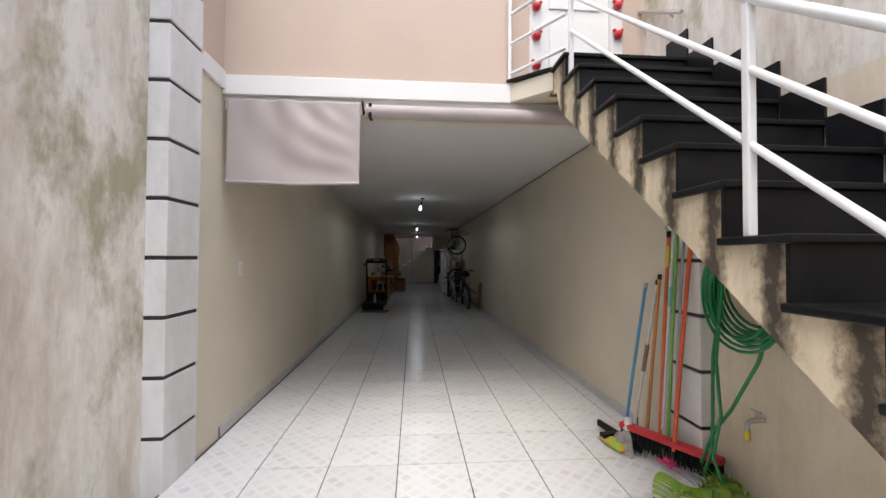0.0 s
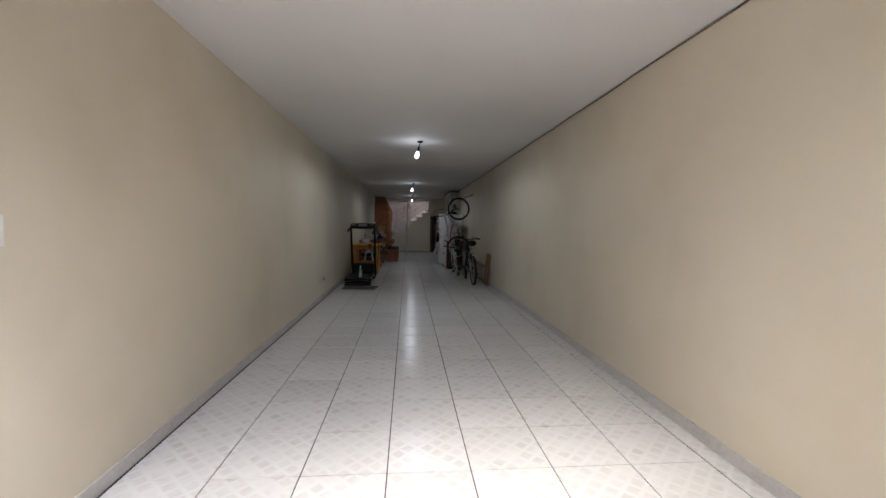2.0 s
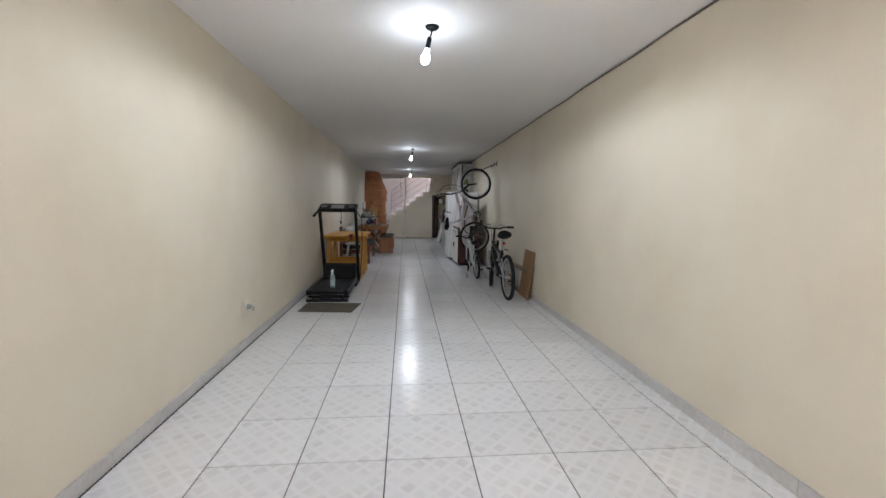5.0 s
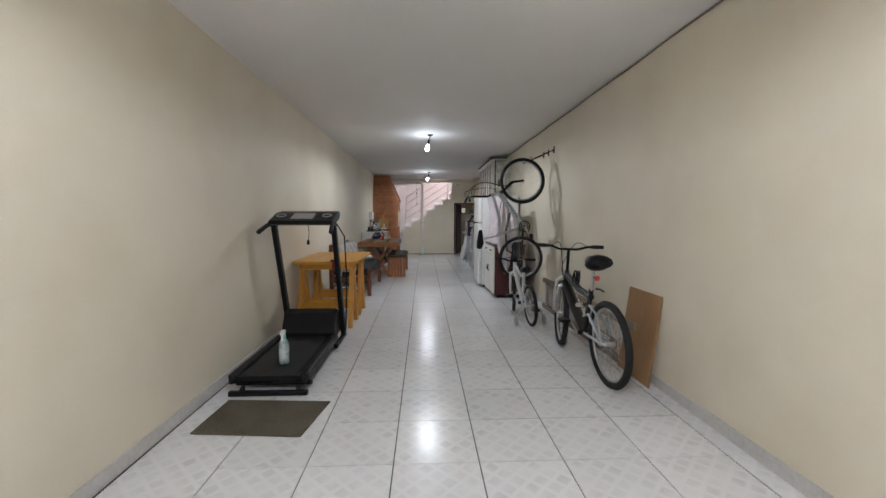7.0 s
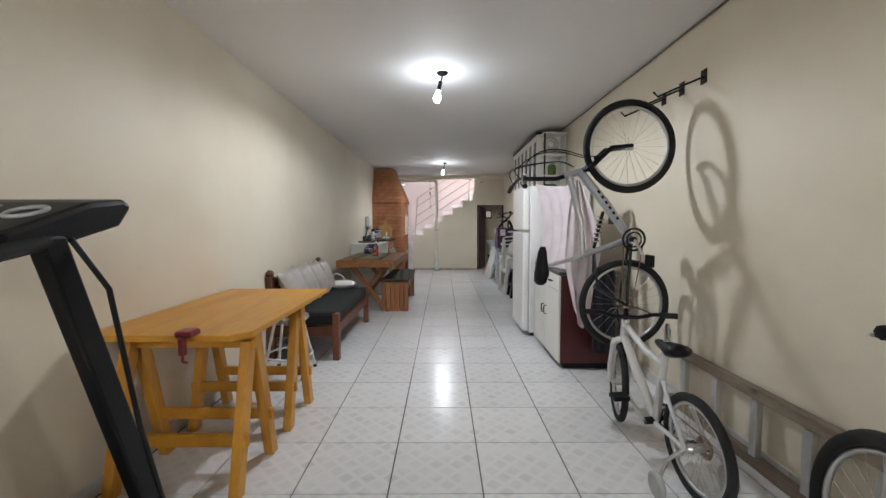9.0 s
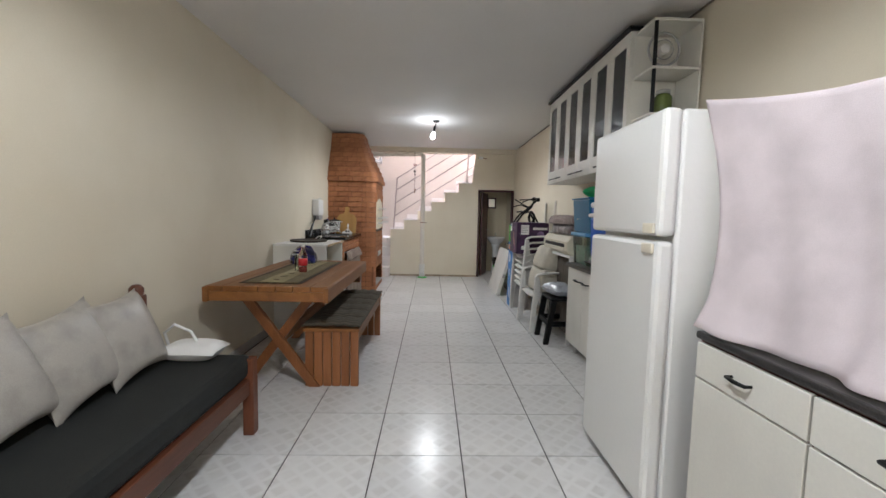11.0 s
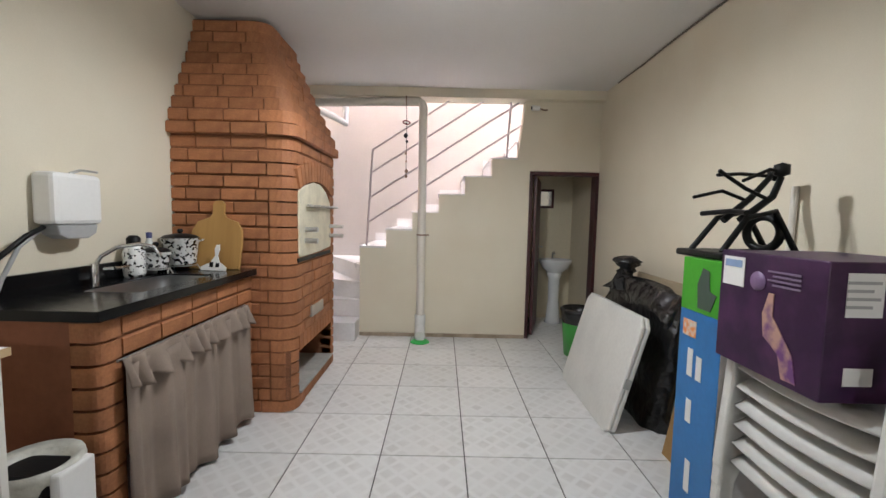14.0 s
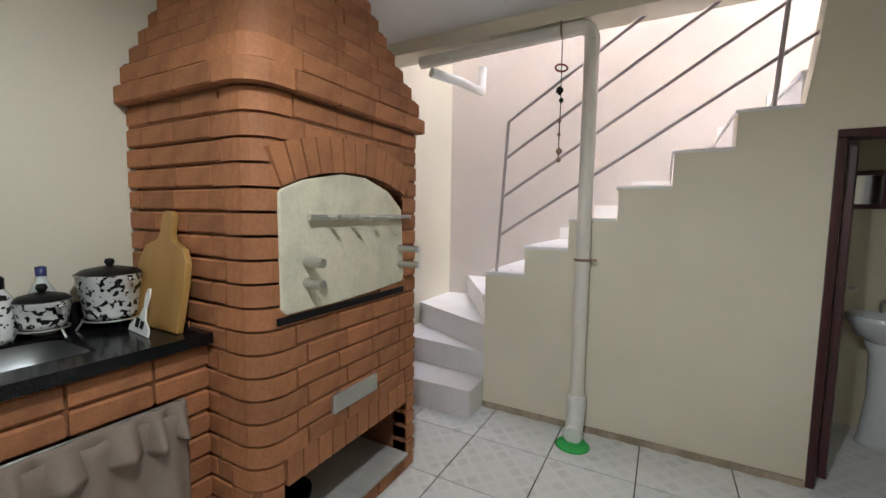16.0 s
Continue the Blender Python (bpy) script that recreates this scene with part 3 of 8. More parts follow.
part("canvas", Shape().grid(lambda u, v: (u * 1.0 + 0.006 * v, -0.012 * math.sin(7 * u + 6 * v) * math.sin(math.pi * v) * math.sin(math.pi * u) - 0.016 * math.sin(15 * (u - 0.45) + 7 * v * (u - 0.2)) * v * math.exp(-8 * (u - 0.5) ** 2) - 0.006 * math.sin(30 * u * v + 2) * math.sin(math.pi * u), 0.02 + 0.63 * v - 0.012 * math.sin(math.pi * u) * (1 - v)), 60, 40), CANVAS, blind, thick=0.004)
part("hem", Shape().tube([(0, 0, 0.02), (0.5, 0.002, 0.008), (1.0, 0, 0.02)], 0.014, 8), CANVAS, blind)
part("cord", Shape().tube([(1.02, 0.0, 0.66), (1.03, -0.01, 0.55), (1.035, -0.005, 0.58)], 0.008, 6), BLACK, blind)
part("hook", Shape().tube([(0.01, 0.0, 0.02), (0.01, 0.02, -0.02), (0.02, 0.0, -0.03)], 0.006, 6), STEEL, blind)
roll = thing("rolled_canvas_blind", (-0.28, YF - 0.03, 2.45), "grey-pink canvas blind rolled up along the beam", "blind")
part("canvas", Shape().tube([(0.0, 0, 0.055), (0.6, 0, 0.05), (1.2, -0.004, 0.048), (2.17, 0.0, 0.05)], [0.055, 0.055, 0.056, 0.054], 14), CANVAS, roll)
part("hook", Shape().torus((2.02, 0, -0.02), (0, 1, 0), 0.02, 0.004, 12, 5), STEEL, roll)
part("strap", Shape().box(0.02, 0.045, -0.05, 0.05, 0.0, 0.105), BLACK, roll)
sw = thing("light_switch", (XL, -18.48, 1.21), "cream plastic light switch on the beige wall", "light switch")
CREAM = paint("cream_plastic", (0.72, 0.67, 0.55), 0.4, vary=0.05)
part("plate", Shape().box(0, 0.010, -0.036, 0.036, 0, 0.118), WHITE, sw, bevel=0.003)
part("rocker", Shape().box(0.008, 0.013, -0.012, 0.012, 0.06, 0.10), CREAM, sw, bevel=0.002)
part("rocker", Shape().box(0.008, 0.013, -0.012, 0.012, 0.018, 0.05), CREAM, sw, bevel=0.002)
ol = thing("wall_outlet", (XL, -13.04, 0.29), "cream power outlet box with a grey plug", "outlet")
part("box", Shape().box(0, 0.035, -0.05, 0.05, 0.03, 0.155), CREAM, ol, bevel=0.006)
part("plug", Shape().tube([(0.035, 0.012, 0.095), (0.07, 0.012, 0.095)], [0.024, 0.017], 10).tube([(0.068, 0.012, 0.095), (0.085, 0.03, 0.085), (0.06, 0.08, 0.04)], 0.006, 6), GREY, ol)

# tools leaning at the pillar
tool_rack = thing("tool_rack", (1.875, -19.44, 1.62), "rusty wire hook rack on the pillar", "rack")
RUST = paint("rusty_wire", (0.30, 0.20, 0.14), 0.7, 0.5, vary=0.3)
part("rail_bar", Shape().tube([(0, 0.15, 0.0), (0, -0.17, 0.0)], 0.006, 6).tube([(0, 0.15, 0.03), (0, -0.17, 0.03)], 0.005, 6), RUST, tool_rack)
for i in range(4):
    y = 0.12 - i * 0.085
    part("hook", Shape().tube([(0, y, 0.0), (-0.03, y, -0.03), (-0.035, y - 0.015, -0.05), (-0.02, y - 0.02, -0.045)], 0.004, 6), RUST, tool_rack)


def stick(name, foot, top, color, label, r=0.012, cap=None, band=None):
    f, t = Vector(foot), Vector(top)
    t.x = min(t.x, 1.872)
    f.x = min(f.x, 1.86)
    ob = thing(name, (f.x, f.y, f.z), label, "broom" if "broom" in name else "mop handle", "tools by the pillar")
    d = t - f
    part("handle", Shape().tube([(0, 0, 0), d * 0.5 + Vector((0, 0.004, 0)), d], r, 8), paint(name + "_paint", color, 0.45, vary=0.15, grain=0.1, scale=8), ob)
    part("cap", Shape().tube([d, d * 1.03], r * 1.25, 8), BLACK if cap is None else cap, ob)
    if band:
        part("grip", Shape().tube([d * band[0], d * band[1]], r * 1.35, 8), band[2], ob)
    return ob


MINT = paint("mint_plastic", (0.25, 0.60, 0.52), 0.4)
stick("mop_handle", (1.72, -18.98, 0.01), (1.90, -19.02, 1.15), (0.10, 0.33, 0.55), "blue mop handle leaning on the wall", cap=GREY)
stick("mop_handle", (1.74, -19.06, 0.01), (1.90, -19.17, 1.18), (0.72, 0.70, 0.66), "worn white mop handle with peeling paint", 0.011, band=(0.45, 0.62, RUST))
stick("mop_handle", (1.80, -19.14, 0.01), (1.89, -19.20, 1.22), (0.60, 0.26, 0.06), "orange-brown wooden mop handle")
stick("mop_handle", (1.80, -19.30, 0.02), (1.88, -19.31, 1.52), (0.75, 0.14, 0.04), "orange mop handle hung on the rack", band=(0.86, 0.96, paint("yellow_plastic", (0.75, 0.55, 0.05), 0.4)))
stick("mop_handle", (1.80, -19.34, 0.20), (1.875, -19.37, 1.56), (0.70, 0.72, 0.72), "white mop handle with mint grips", 0.010, MINT, (0.62, 0.72, MINT))
stick("mop_handle", (1.80, -19.39, 0.05), (1.875, -19.40, 1.55), (0.20, 0.45, 0.10), "green mop handle hung on the rack", cap=MINT)
stick("mop_handle", (1.80, -19.46, 0.05), (1.875, -19.47, 1.55), (0.40, 0.40, 0.39), "grey steel mop handle", 0.010, GREY)
stick("mop_handle", (1.76, -19.52, 0.14), (1.875, -19.54, 1.50), (0.78, 0.13, 0.04), "bright orange broom handle", 0.013, WHITE)
broom = thing("push_broom", pose(1.755, -19.46, 0.0, 0, 0, -62), "wide red push broom with black bristles standing by the pillar", "broom", "tools by the pillar")
part("head", Shape().box(-0.33, 0.33, -0.035, 0.035, 0.16, 0.20), paint("red_broom_plastic", (0.52, 0.02, 0.03), 0.4), broom, bevel=0.008)
bri = Shape()
for i in range(44):
    for j in range(3):
        x, y = -0.315 + i * 0.0147, -0.022 + j * 0.022
        bri.tube([(x, y, 0.16), (x + random.uniform(-0.01, 0.01), y * 1.5 + random.uniform(-0.008, 0.008), 0.065)], [0.007, 0.005], 5)
part("bristles", bri, BLACK, broom, "black bristles")
mop = thing("string_mop", pose(1.62, -19.22, 0.0), "grey and pink string mop head with white strips", "mop", "tools by the pillar")
strings = Shape()
for i in range(60):
    a, r = random.uniform(0, 2 * math.pi), random.uniform(0.04, 0.13)
    strings.tube([(0, 0, 0.17), (math.cos(a) * r * 0.6, math.sin(a) * r * 0.6, 0.11), (math.cos(a) * r, math.sin(a) * r, 0.008)], 0.006, 5)
part("yarn", strings, paint("mop_cotton", (0.45, 0.42, 0.42), 0.95, vary=0.4, scale=20), mop)
part("head", Shape().lathe([(0.02, 0.15), (0.035, 0.16), (0.02, 0.24)]), WHITE, mop)
pinkmop = thing("sponge_mop", pose(1.74, -19.50, 0.0), "pink fluffy duster head on the floor", "mop", "tools by the pillar")
fl = Shape()
for i in range(50):
    a, b, r = random.uniform(0, 6.28), random.uniform(0.1, 1.4), random.uniform(0.05, 0.08)
    fl.tube([(0, 0, 0.05), (math.cos(a) * math.cos(b) * r, math.sin(a) * math.cos(b) * r, 0.05 + math.sin(b) * r * 0.6)], [0.008, 0.004], 5)
part("fibres", fl, paint("pink_fibre", (0.70, 0.08, 0.22), 0.9), pinkmop)
squee = thing("floor_squeegee", pose(1.62, -19.08, 0.0, 0, 0, 100), "black squeegee with a lime green brush lying on the tiles", "squeegee", "tools by the pillar")
part("blade", Shape().box(-0.24, 0.24, -0.012, 0.012, 0.035, 0.085), BLACK, squee, bevel=0.004)
part("brush", Shape().pillow((-0.06, 0.075, 0.035), 0.26, 0.10, 0.07), paint("lime_orange_fibre", (0.32, 0.62, 0.06), 0.9, vary=0.4, tint=(0.8, 0.3, 0.05), scale=9), squee, "lime green brush with orange tip")
part("clamp", Shape().box(-0.03, 0.03, 0.02, 0.14, 0.055, 0.085), BLACK, squee, bevel=0.006)
fern = thing("fern_leaves", (1.70, -19.78, 0.0), "bright green fern fronds lying at the wall foot", "plant")
FERN = paint("fern_green", (0.16, 0.30, 0.03), 0.6, vary=0.3, tint=(0.35, 0.40, 0.06), scale=8)
for i in range(6):
    a = radians(-160 + i * 32)
    fr = Shape()
    for k in range(12):
        s = (k + 1) / 13
        c = Vector((math.cos(a) * 0.30 * s, math.sin(a) * 0.30 * s, 0.10 * math.sin(s * 3.0) + 0.015))
        for sd in (1, -1):
            n = Vector((-math.sin(a) * sd, math.cos(a) * sd, 0.25))
            ln = 0.095 * math.sin(s * 2.8 + 0.25)
            e = c + n * ln + Vector((math.cos(a), math.sin(a), 0)) * 0.02
            w = Vector((math.cos(a), math.sin(a), 0)) * 0.010
            fr.add([c - w, c + w, e + Vector((0, 0, -0.02)), e - w], [(0, 1, 2, 3)])
    part("frond", fr, FERN, fern, thick=0.0015)
HOSE = paint("green_hose_pvc", (0.005, 0.21, 0.055), 0.35, vary=0.15, coat=0.3)
hose = thing("garden_hose", (1.96, -19.985, 0.0), "coiled green garden hose on a wall holder", "hose")
for k in range(11):
    R = 0.205 + 0.018 * (k % 5)
    part("coil", Shape().tube([(-0.04 - 0.011 * k + 0.004 * math.sin(3 * a + k), R * math.sin(a) * (1 + 0.03 * math.sin(k)), 1.225 + R * 1.05 * math.cos(a) - 0.006 * k) for a in [2 * math.pi * j / 28 for j in range(28)]], 0.0085, 7, True), HOSE, hose)
part("loose_end", Shape().tube([(-0.10, 0.17, 1.20), (-0.12, 0.22, 0.80), (-0.14, 0.20, 0.45), (-0.16, 0.18, 0.28), (-0.16, 0.24, 0.12)], 0.0095, 7), HOSE, hose)
part("loose_end", Shape().tube([(-0.10, -0.18, 1.15), (-0.12, -0.10, 0.85), (-0.14, 0.06, 0.55), (-0.15, 0.18, 0.38), (-0.15, 0.28, 0.16)], 0.0095, 7), HOSE, hose)
part("loose_end", Shape().tube([(-0.13, 0.10, 1.42), (-0.15, 0.12, 1.10), (-0.155, 0.15, 0.80), (-0.16, 0.11, 0.50), (-0.17, 0.16, 0.25), (-0.16, 0.10, 0.13)], 0.0095, 7), HOSE, hose)
part("holder", Shape().prism([(-0.11, 1.34), (-0.13, 1.46), (0.13, 1.46), (0.11, 1.34), (0.05, 1.40), (-0.05, 1.40)], -0.13, -0.005, "x"), paint("teal_plastic", (0.0, 0.22, 0.17), 0.4), hose, "teal plastic hose holder", bevel=0.008)
part("nozzle", Shape().tube([(-0.13, 0.03, 1.50), (-0.13, 0.03, 1.38)], [0.014, 0.018], 8), paint("orange_plastic", (0.75, 0.28, 0.03), 0.4), hose)
tap = thing("garden_tap", (1.99, -19.95, 0.50), "small chrome tap on the stained wall", "tap")
part("spout", Shape().tube([(0, 0, 0), (-0.08, 0, 0.0), (-0.10, 0, -0.015), (-0.10, 0, -0.05)], 0.012, 10), STEEL, tap)
part("handle", Shape().tube([(-0.05, 0, 0.0), (-0.05, 0, 0.05)], 0.007, 8).tube([(-0.05, -0.03, 0.05), (-0.05, 0.03, 0.05)], 0.006, 8), STEEL, tap)
part("connector", Shape().tube([(-0.10, 0, -0.05), (-0.10, 0, -0.10)], 0.016, 10), paint("yellow_connector", (0.72, 0.60, 0.04), 0.4), tap)

# ---- lamps ----
for bx, by, watts, spread in BULBS:
    lamp = thing("ceiling_lamp", (bx, by, HC), "bare lit bulb on a short dark cord and ceiling rose", "ceiling lamp", "row of bare bulbs")
    part("ceiling_rose", Shape().lathe([(0.001, -0.022), (0.035, -0.020), (0.048, -0.006), (0.048, 0.0)], (0.03, 0, 0), 18), BLACK, lamp)
    part("cord", Shape().tube([(0.03, 0, -0.02), (0.022, 0, -0.06), (0.010, 0, -0.09)], 0.006, 6), BLACK, lamp)
    part("socket", Shape().tube([(0.014, 0, -0.075), (-0.002, 0, -0.15)], [0.016, 0.019], 12), BLACK, lamp)
    bulb = part("bulb", Shape().lathe([(0.016, 0.0), (0.019, -0.02), (0.031, -0.055), (0.033, -0.075), (0.026, -0.098), (0.010, -0.108), (0.001, -0.109)], (0, 0, 0), 16, pose(-0.002, 0, -0.15, 0, 12, 0)), BULB, lamp, "glowing white bulb")
    bulb.visible_shadow = False

# ---- baseboards ----
BASE = paint("grey_base_tile", (0.60, 0.58, 0.56), 0.4, vary=0.12, grain=0.1, scale=3, world_space=True, tint=(0.36, 0.32, 0.28))
for name, x0, x1, ya, yb in (("baseboard_west", XL, XL + 0.012, YF + 0.01, -3.7), ("baseboard_east", XR - 0.012, XR, YF + 0.01, -0.02)):
    bb = fixed(name, Shape().box(x0 + (0 if x0 < 0 else 0.004), x1 - (0.004 if x0 < 0 else 0), ya, yb, 0.0, 0.076), GROUT, "low tile baseboard along the wall")
    mesh = Shape().box(x0, x1, 0.002, 0.448, 0.001, 0.08).mesh("base_tile")
    mesh.materials.append(BASE)
    for k in range(int((yb - ya) / 0.45)):
        o = new("base_tile", mesh)
        o.location, o.parent = (0, ya + k * 0.45, 0), bb

# ---- bicycles ----
RUBBER = paint("black_rubber", (0.010, 0.010, 0.010), 0.8, vary=0.2, grain=0.2, fine=60)
ALU = paint("bare_aluminium", (0.60, 0.60, 0.60), 0.3, 0.9, vary=0.1)
CHROME = paint("chrome", (0.75, 0.75, 0.75), 0.12, 1.0, vary=0.05, bump=0)


def wheel(parent, name, c, R, tyre_r, spokes=24):
    c = Vector(c)
    hub = part(name, Shape().tube([c + Vector((0, -0.045, 0)), c + Vector((0, -0.03, 0)), c + Vector((0, 0.03, 0)), c + Vector((0, 0.045, 0))], [0.012, 0.02, 0.02, 0.012], 10), ALU, parent)
    part("tyre", Shape().torus(c, (0, 1, 0), R - tyre_r, tyre_r, 40, 8), RUBBER, hub)
    part("rim", Shape().torus(c, (0, 1, 0), R - 2 * tyre_r - 0.006, 0.011, 40, 6), ALU, hub)
    sp = Shape()
    for k in range(spokes):
        a = 2 * math.pi * k / spokes
        b = a + (0.28 if k % 2 else -0.28)
        sd = 0.028 if k % 4 < 2 else -0.028
        sp.tube([c + Vector((0.018 * math.cos(b), sd, 0.018 * math.sin(b))), c + Vector(((R - 2 * tyre_r - 0.01) * math.cos(a), 0, (R - 2 * tyre_r - 0.01) * math.sin(a)))], 0.0013, 4)
    part("spokes", sp, CHROME, hub)
    return hub


def arc(pts, n=6):
    """Points of a smooth curve through the given ones."""
    p = [Vector(q) for q in pts]
    p = [p[0] * 2 - p[1]] + p + [p[-1] * 2 - p[-2]]
    out = []
    for a, b, c, d in zip(p, p[1:], p[2:], p[3:]):
        for t in (k / n for k in range(n)):
            out.append(0.5 * (2 * b + (c - a) * t + (2 * a - 5 * b + 4 * c - d) * t ** 2 + (3 * b - a - 3 * c + d) * t ** 3))
    return out + [p[-2]]


def bicycle(m, label, R, WB, frame_mat, bar_h, tyre_r=0.024, suspension=True, fork_mat=None, basket=False, training=False, steer=0.0, saddle_h=0.58, bar_w=0.30, second=None, seat_size=1.0, stout=1.0):
    b = thing("bicycle", m, label, "bicycle", "bicycles")
    A, F, BB = Vector((0, 0, R)), Vector((WB, 0, R)), Vector((0.42 * WB, 0, R - 0.03))
    S, H0, H1 = Vector((0.30 * WB, 0, R + 0.36)), Vector((0.85 * WB, 0, R + 0.32)), Vector((0.82 * WB, 0, R + 0.43))
    wheel(b, "rear_wheel", A, R, tyre_r)
    wheel(b, "front_wheel", F, R, tyre_r)
    fm = fork_mat or frame_mat
    part("down_tube", Shape().tube([BB, BB.lerp(H0, 0.5), H0 + Vector((0, 0, 0.02))], [0.028 * stout, 0.034 * stout, 0.030 * stout], 10), frame_mat, b)
    part("top_tube", Shape().tube([S + Vector((0, 0, -0.06)), S.lerp(H1, 0.45) + Vector((0, 0, -0.07)), H1 + Vector((0, 0, -0.02))], [0.02 * stout, 0.022 * stout, 0.024 * stout], 10), frame_mat, b)
    part("seat_tube", Shape().tube([BB, S], 0.021, 10), frame_mat, b)
    part("head_tube", Shape().tube([H0 - (H1 - H0) * 0.15, H1 + (H1 - H0) * 0.15], 0.024, 10), frame_mat, b)
    for s in (1, -1):
        part("chain_stay", Shape().tube([BB + Vector((-0.03, 0.02 * s, 0)), A + Vector((0.10, 0.05 * s, 0.0)), A + Vector((0, 0.055 * s, 0))], 0.011, 8), second or frame_mat, b)
        part("seat_stay", Shape().tube([S.lerp(BB, 0.35), A + Vector((0.12, 0.05 * s, R * 0.65)), A + Vector((0, 0.055 * s, 0))], 0.010, 8), second or frame_mat, b)
        part("fork_leg", Shape().tube([H0 + Vector((0.01, 0.055 * s, -0.03)), F + Vector((-0.015, 0.058 * s, R * 0.45)), F + Vector((0, 0.055 * s, 0))], [0.018, 0.016, 0.012], 8), fm, b)
    part("fork_crown", Shape().tube([H0 + Vector((0.01, -0.06, -0.03)), H0 + Vector((0.005, 0, 0.0)), H0 + Vector((0.01, 0.06, -0.03))], 0.02, 8), fm, b)
    if suspension:
        q0, q1 = S.lerp(BB, 0.35) + Vector((0.02, 0, 0)), BB.lerp(H0, 0.45) + Vector((-0.02, 0, 0.04))
        part("shock", Shape().tube([q0, q1], 0.012, 8), BLACK, b)
        coil = Shape()
        d = (q1 - q0)
        n1 = d.orthogonal().normalized()
        n2 = d.normalized().cross(n1)
        coil.tube([q0 + d * (0.15 + 0.7 * i / 40) + (n1 * math.cos(i * 0.95) + n2 * math.sin(i * 0.95)) * 0.022 for i in range(41)], 0.005, 5)
        part("spring", coil, CHROME, b)
    part("seat_post", Shape().tube([S + Vector((0, 0, -0.02)), S.lerp(BB, -0.35) + Vector((0, 0, 0.02)), Vector((0.255 * WB, 0, R + saddle_h - 0.03))], 0.013, 8), ALU, b)
    c = Vector((0.245 * WB, 0, R + saddle_h))
    rows = []
    for i, (dx, w, h) in enumerate(((-0.13, 0.03, 0.02), (-0.11, 0.075, 0.035), (-0.05, 0.08, 0.045), (0.03, 0.045, 0.035), (0.10, 0.024, 0.028), (0.14, 0.010, 0.016))):
        dx, w, h = dx * (0.6 + 0.4 * seat_size), w * seat_size, h * seat_size * 1.35
        rows.append([c + Vector((dx, w * math.cos(a), h * math.sin(a) * (1.0 if math.sin(a) > 0 else 0.7) + (0.012 if i < 2 else 0))) for a in [2 * math.pi * k / 12 for k in range(12)]])
    part("saddle", Shape().rings(rows), BLACK, b)
    st = H1 + (H1 - H0) * 0.15
    top = Vector((0.80 * WB, 0, R + bar_h))
    part("stem", Shape().tube([st, st + (H1 - H0) * 0.5, top], 0.015, 8), BLACK, b)
    off = [(-0.07, 1.0, 0.035), (-0.03, 0.55, 0.03), (0.01, 0.28, 0.0), (0.0, 0, 0), (0.01, -0.28, 0.0), (-0.03, -0.55, 0.03), (-0.07, -1.0, 0.035)]
    pts = [top + Vector((dx, dy * bar_w, dz)) for dx, dy, dz in off]
    hb = part("handlebar", Shape().tube(pts, 0.0115, 8), BLACK, b)
    for s in (0, -1):
        e, i2 = pts[s], pts[1 if s == 0 else -2]
        part("grip", Shape().tube([e, e.lerp(i2, 0.75)], 0.017, 8), RUBBER, hb)
        g = e.lerp(i2, 0.95)
        part("brake_lever", Shape().tube([g, g + Vector((0.05, 0, -0.01)), e.lerp(i2, 0.25) + Vector((0.06, 0, -0.02))], 0.006, 6), ALU, hb)
        part("cable", Shape().tube(arc([g, g + Vector((0.10, -0.10 if g.y > 0 else 0.10, 0.02)), H1 + Vector((0.10, 0.03, 0.06)), H0 + Vector((0.03, 0.02, 0.05))]), 0.0035, 6), BLACK, hb)
    cr = part("chainring", Shape().torus(BB + Vector((0, -0.055, 0)), (0, 1, 0), 0.075, 0.008, 24, 6).tube([BB + Vector((0, -0.06, 0)), BB + Vector((0, 0.06, 0))], 0.02, 10).torus(BB + Vector((0, -0.06, 0)), (0, 1, 0), 0.05, 0.006, 20, 6), BLACK, b)
    for s, a in ((1, 0.5), (-1, 0.5 + math.pi)):
        e = BB + Vector((0.16 * math.cos(a), 0.075 * s, 0.16 * math.sin(a)))
        part("crank", Shape().tube([BB + Vector((0, 0.065 * s, 0)), e], 0.010, 8), ALU, cr)
        part("pedal", Shape().box(e.x - 0.04, e.x + 0.04, e.y + (0.01 if s > 0 else -0.10), e.y + (0.10 if s > 0 else -0.01), e.z - 0.012, e.z + 0.012), BLACK, cr, bevel=0.004)
    ch = Shape()
    for dz, zz in ((0.07, 0.035), (-0.07, -0.035)):
        ch.tube([BB + Vector((0, -0.055, dz)), A + Vector((0, -0.05, zz))], 0.004, 5)
    part("chain", ch, RUST, b)
    part("sprocket", Shape().torus(A + Vector((0, -0.045, 0)), (0, 1, 0), 0.035, 0.008, 18, 6).torus(A + Vector((0, -0.038, 0)), (0, 1, 0), 0.048, 0.006, 18, 6), RUST, b)
    if steer:
        turn = Matrix.Translation(H0) @ Matrix.Rotation(radians(steer), 4, H1 - H0) @ Matrix.Translation(-H0)
        for piece in b.children_recursive:
            top_piece = piece if piece.parent == b else piece.parent
            if top_piece.name.split(".")[0] in ("front_wheel", "fork_leg", "fork_crown", "stem", "handlebar"):
                piece.data.transform(turn)
    if training:
        for s in (1, -1):
            w = Vector((0.03, 0.17 * s, 0.065))
            part("training_wheel", Shape().torus(w, (0, 1, 0), 0.048, 0.016, 20, 8).tube([w + Vector((0, -0.012, 0)), w + Vector((0, 0.012, 0))], 0.036, 14), GREY, b)
            part("training_arm", Shape().tube([A + Vector((0, 0.06 * s, 0)), A + Vector((0.02, 0.13 * s, -0.06)), w], 0.009, 6), ALU, b)
    return b


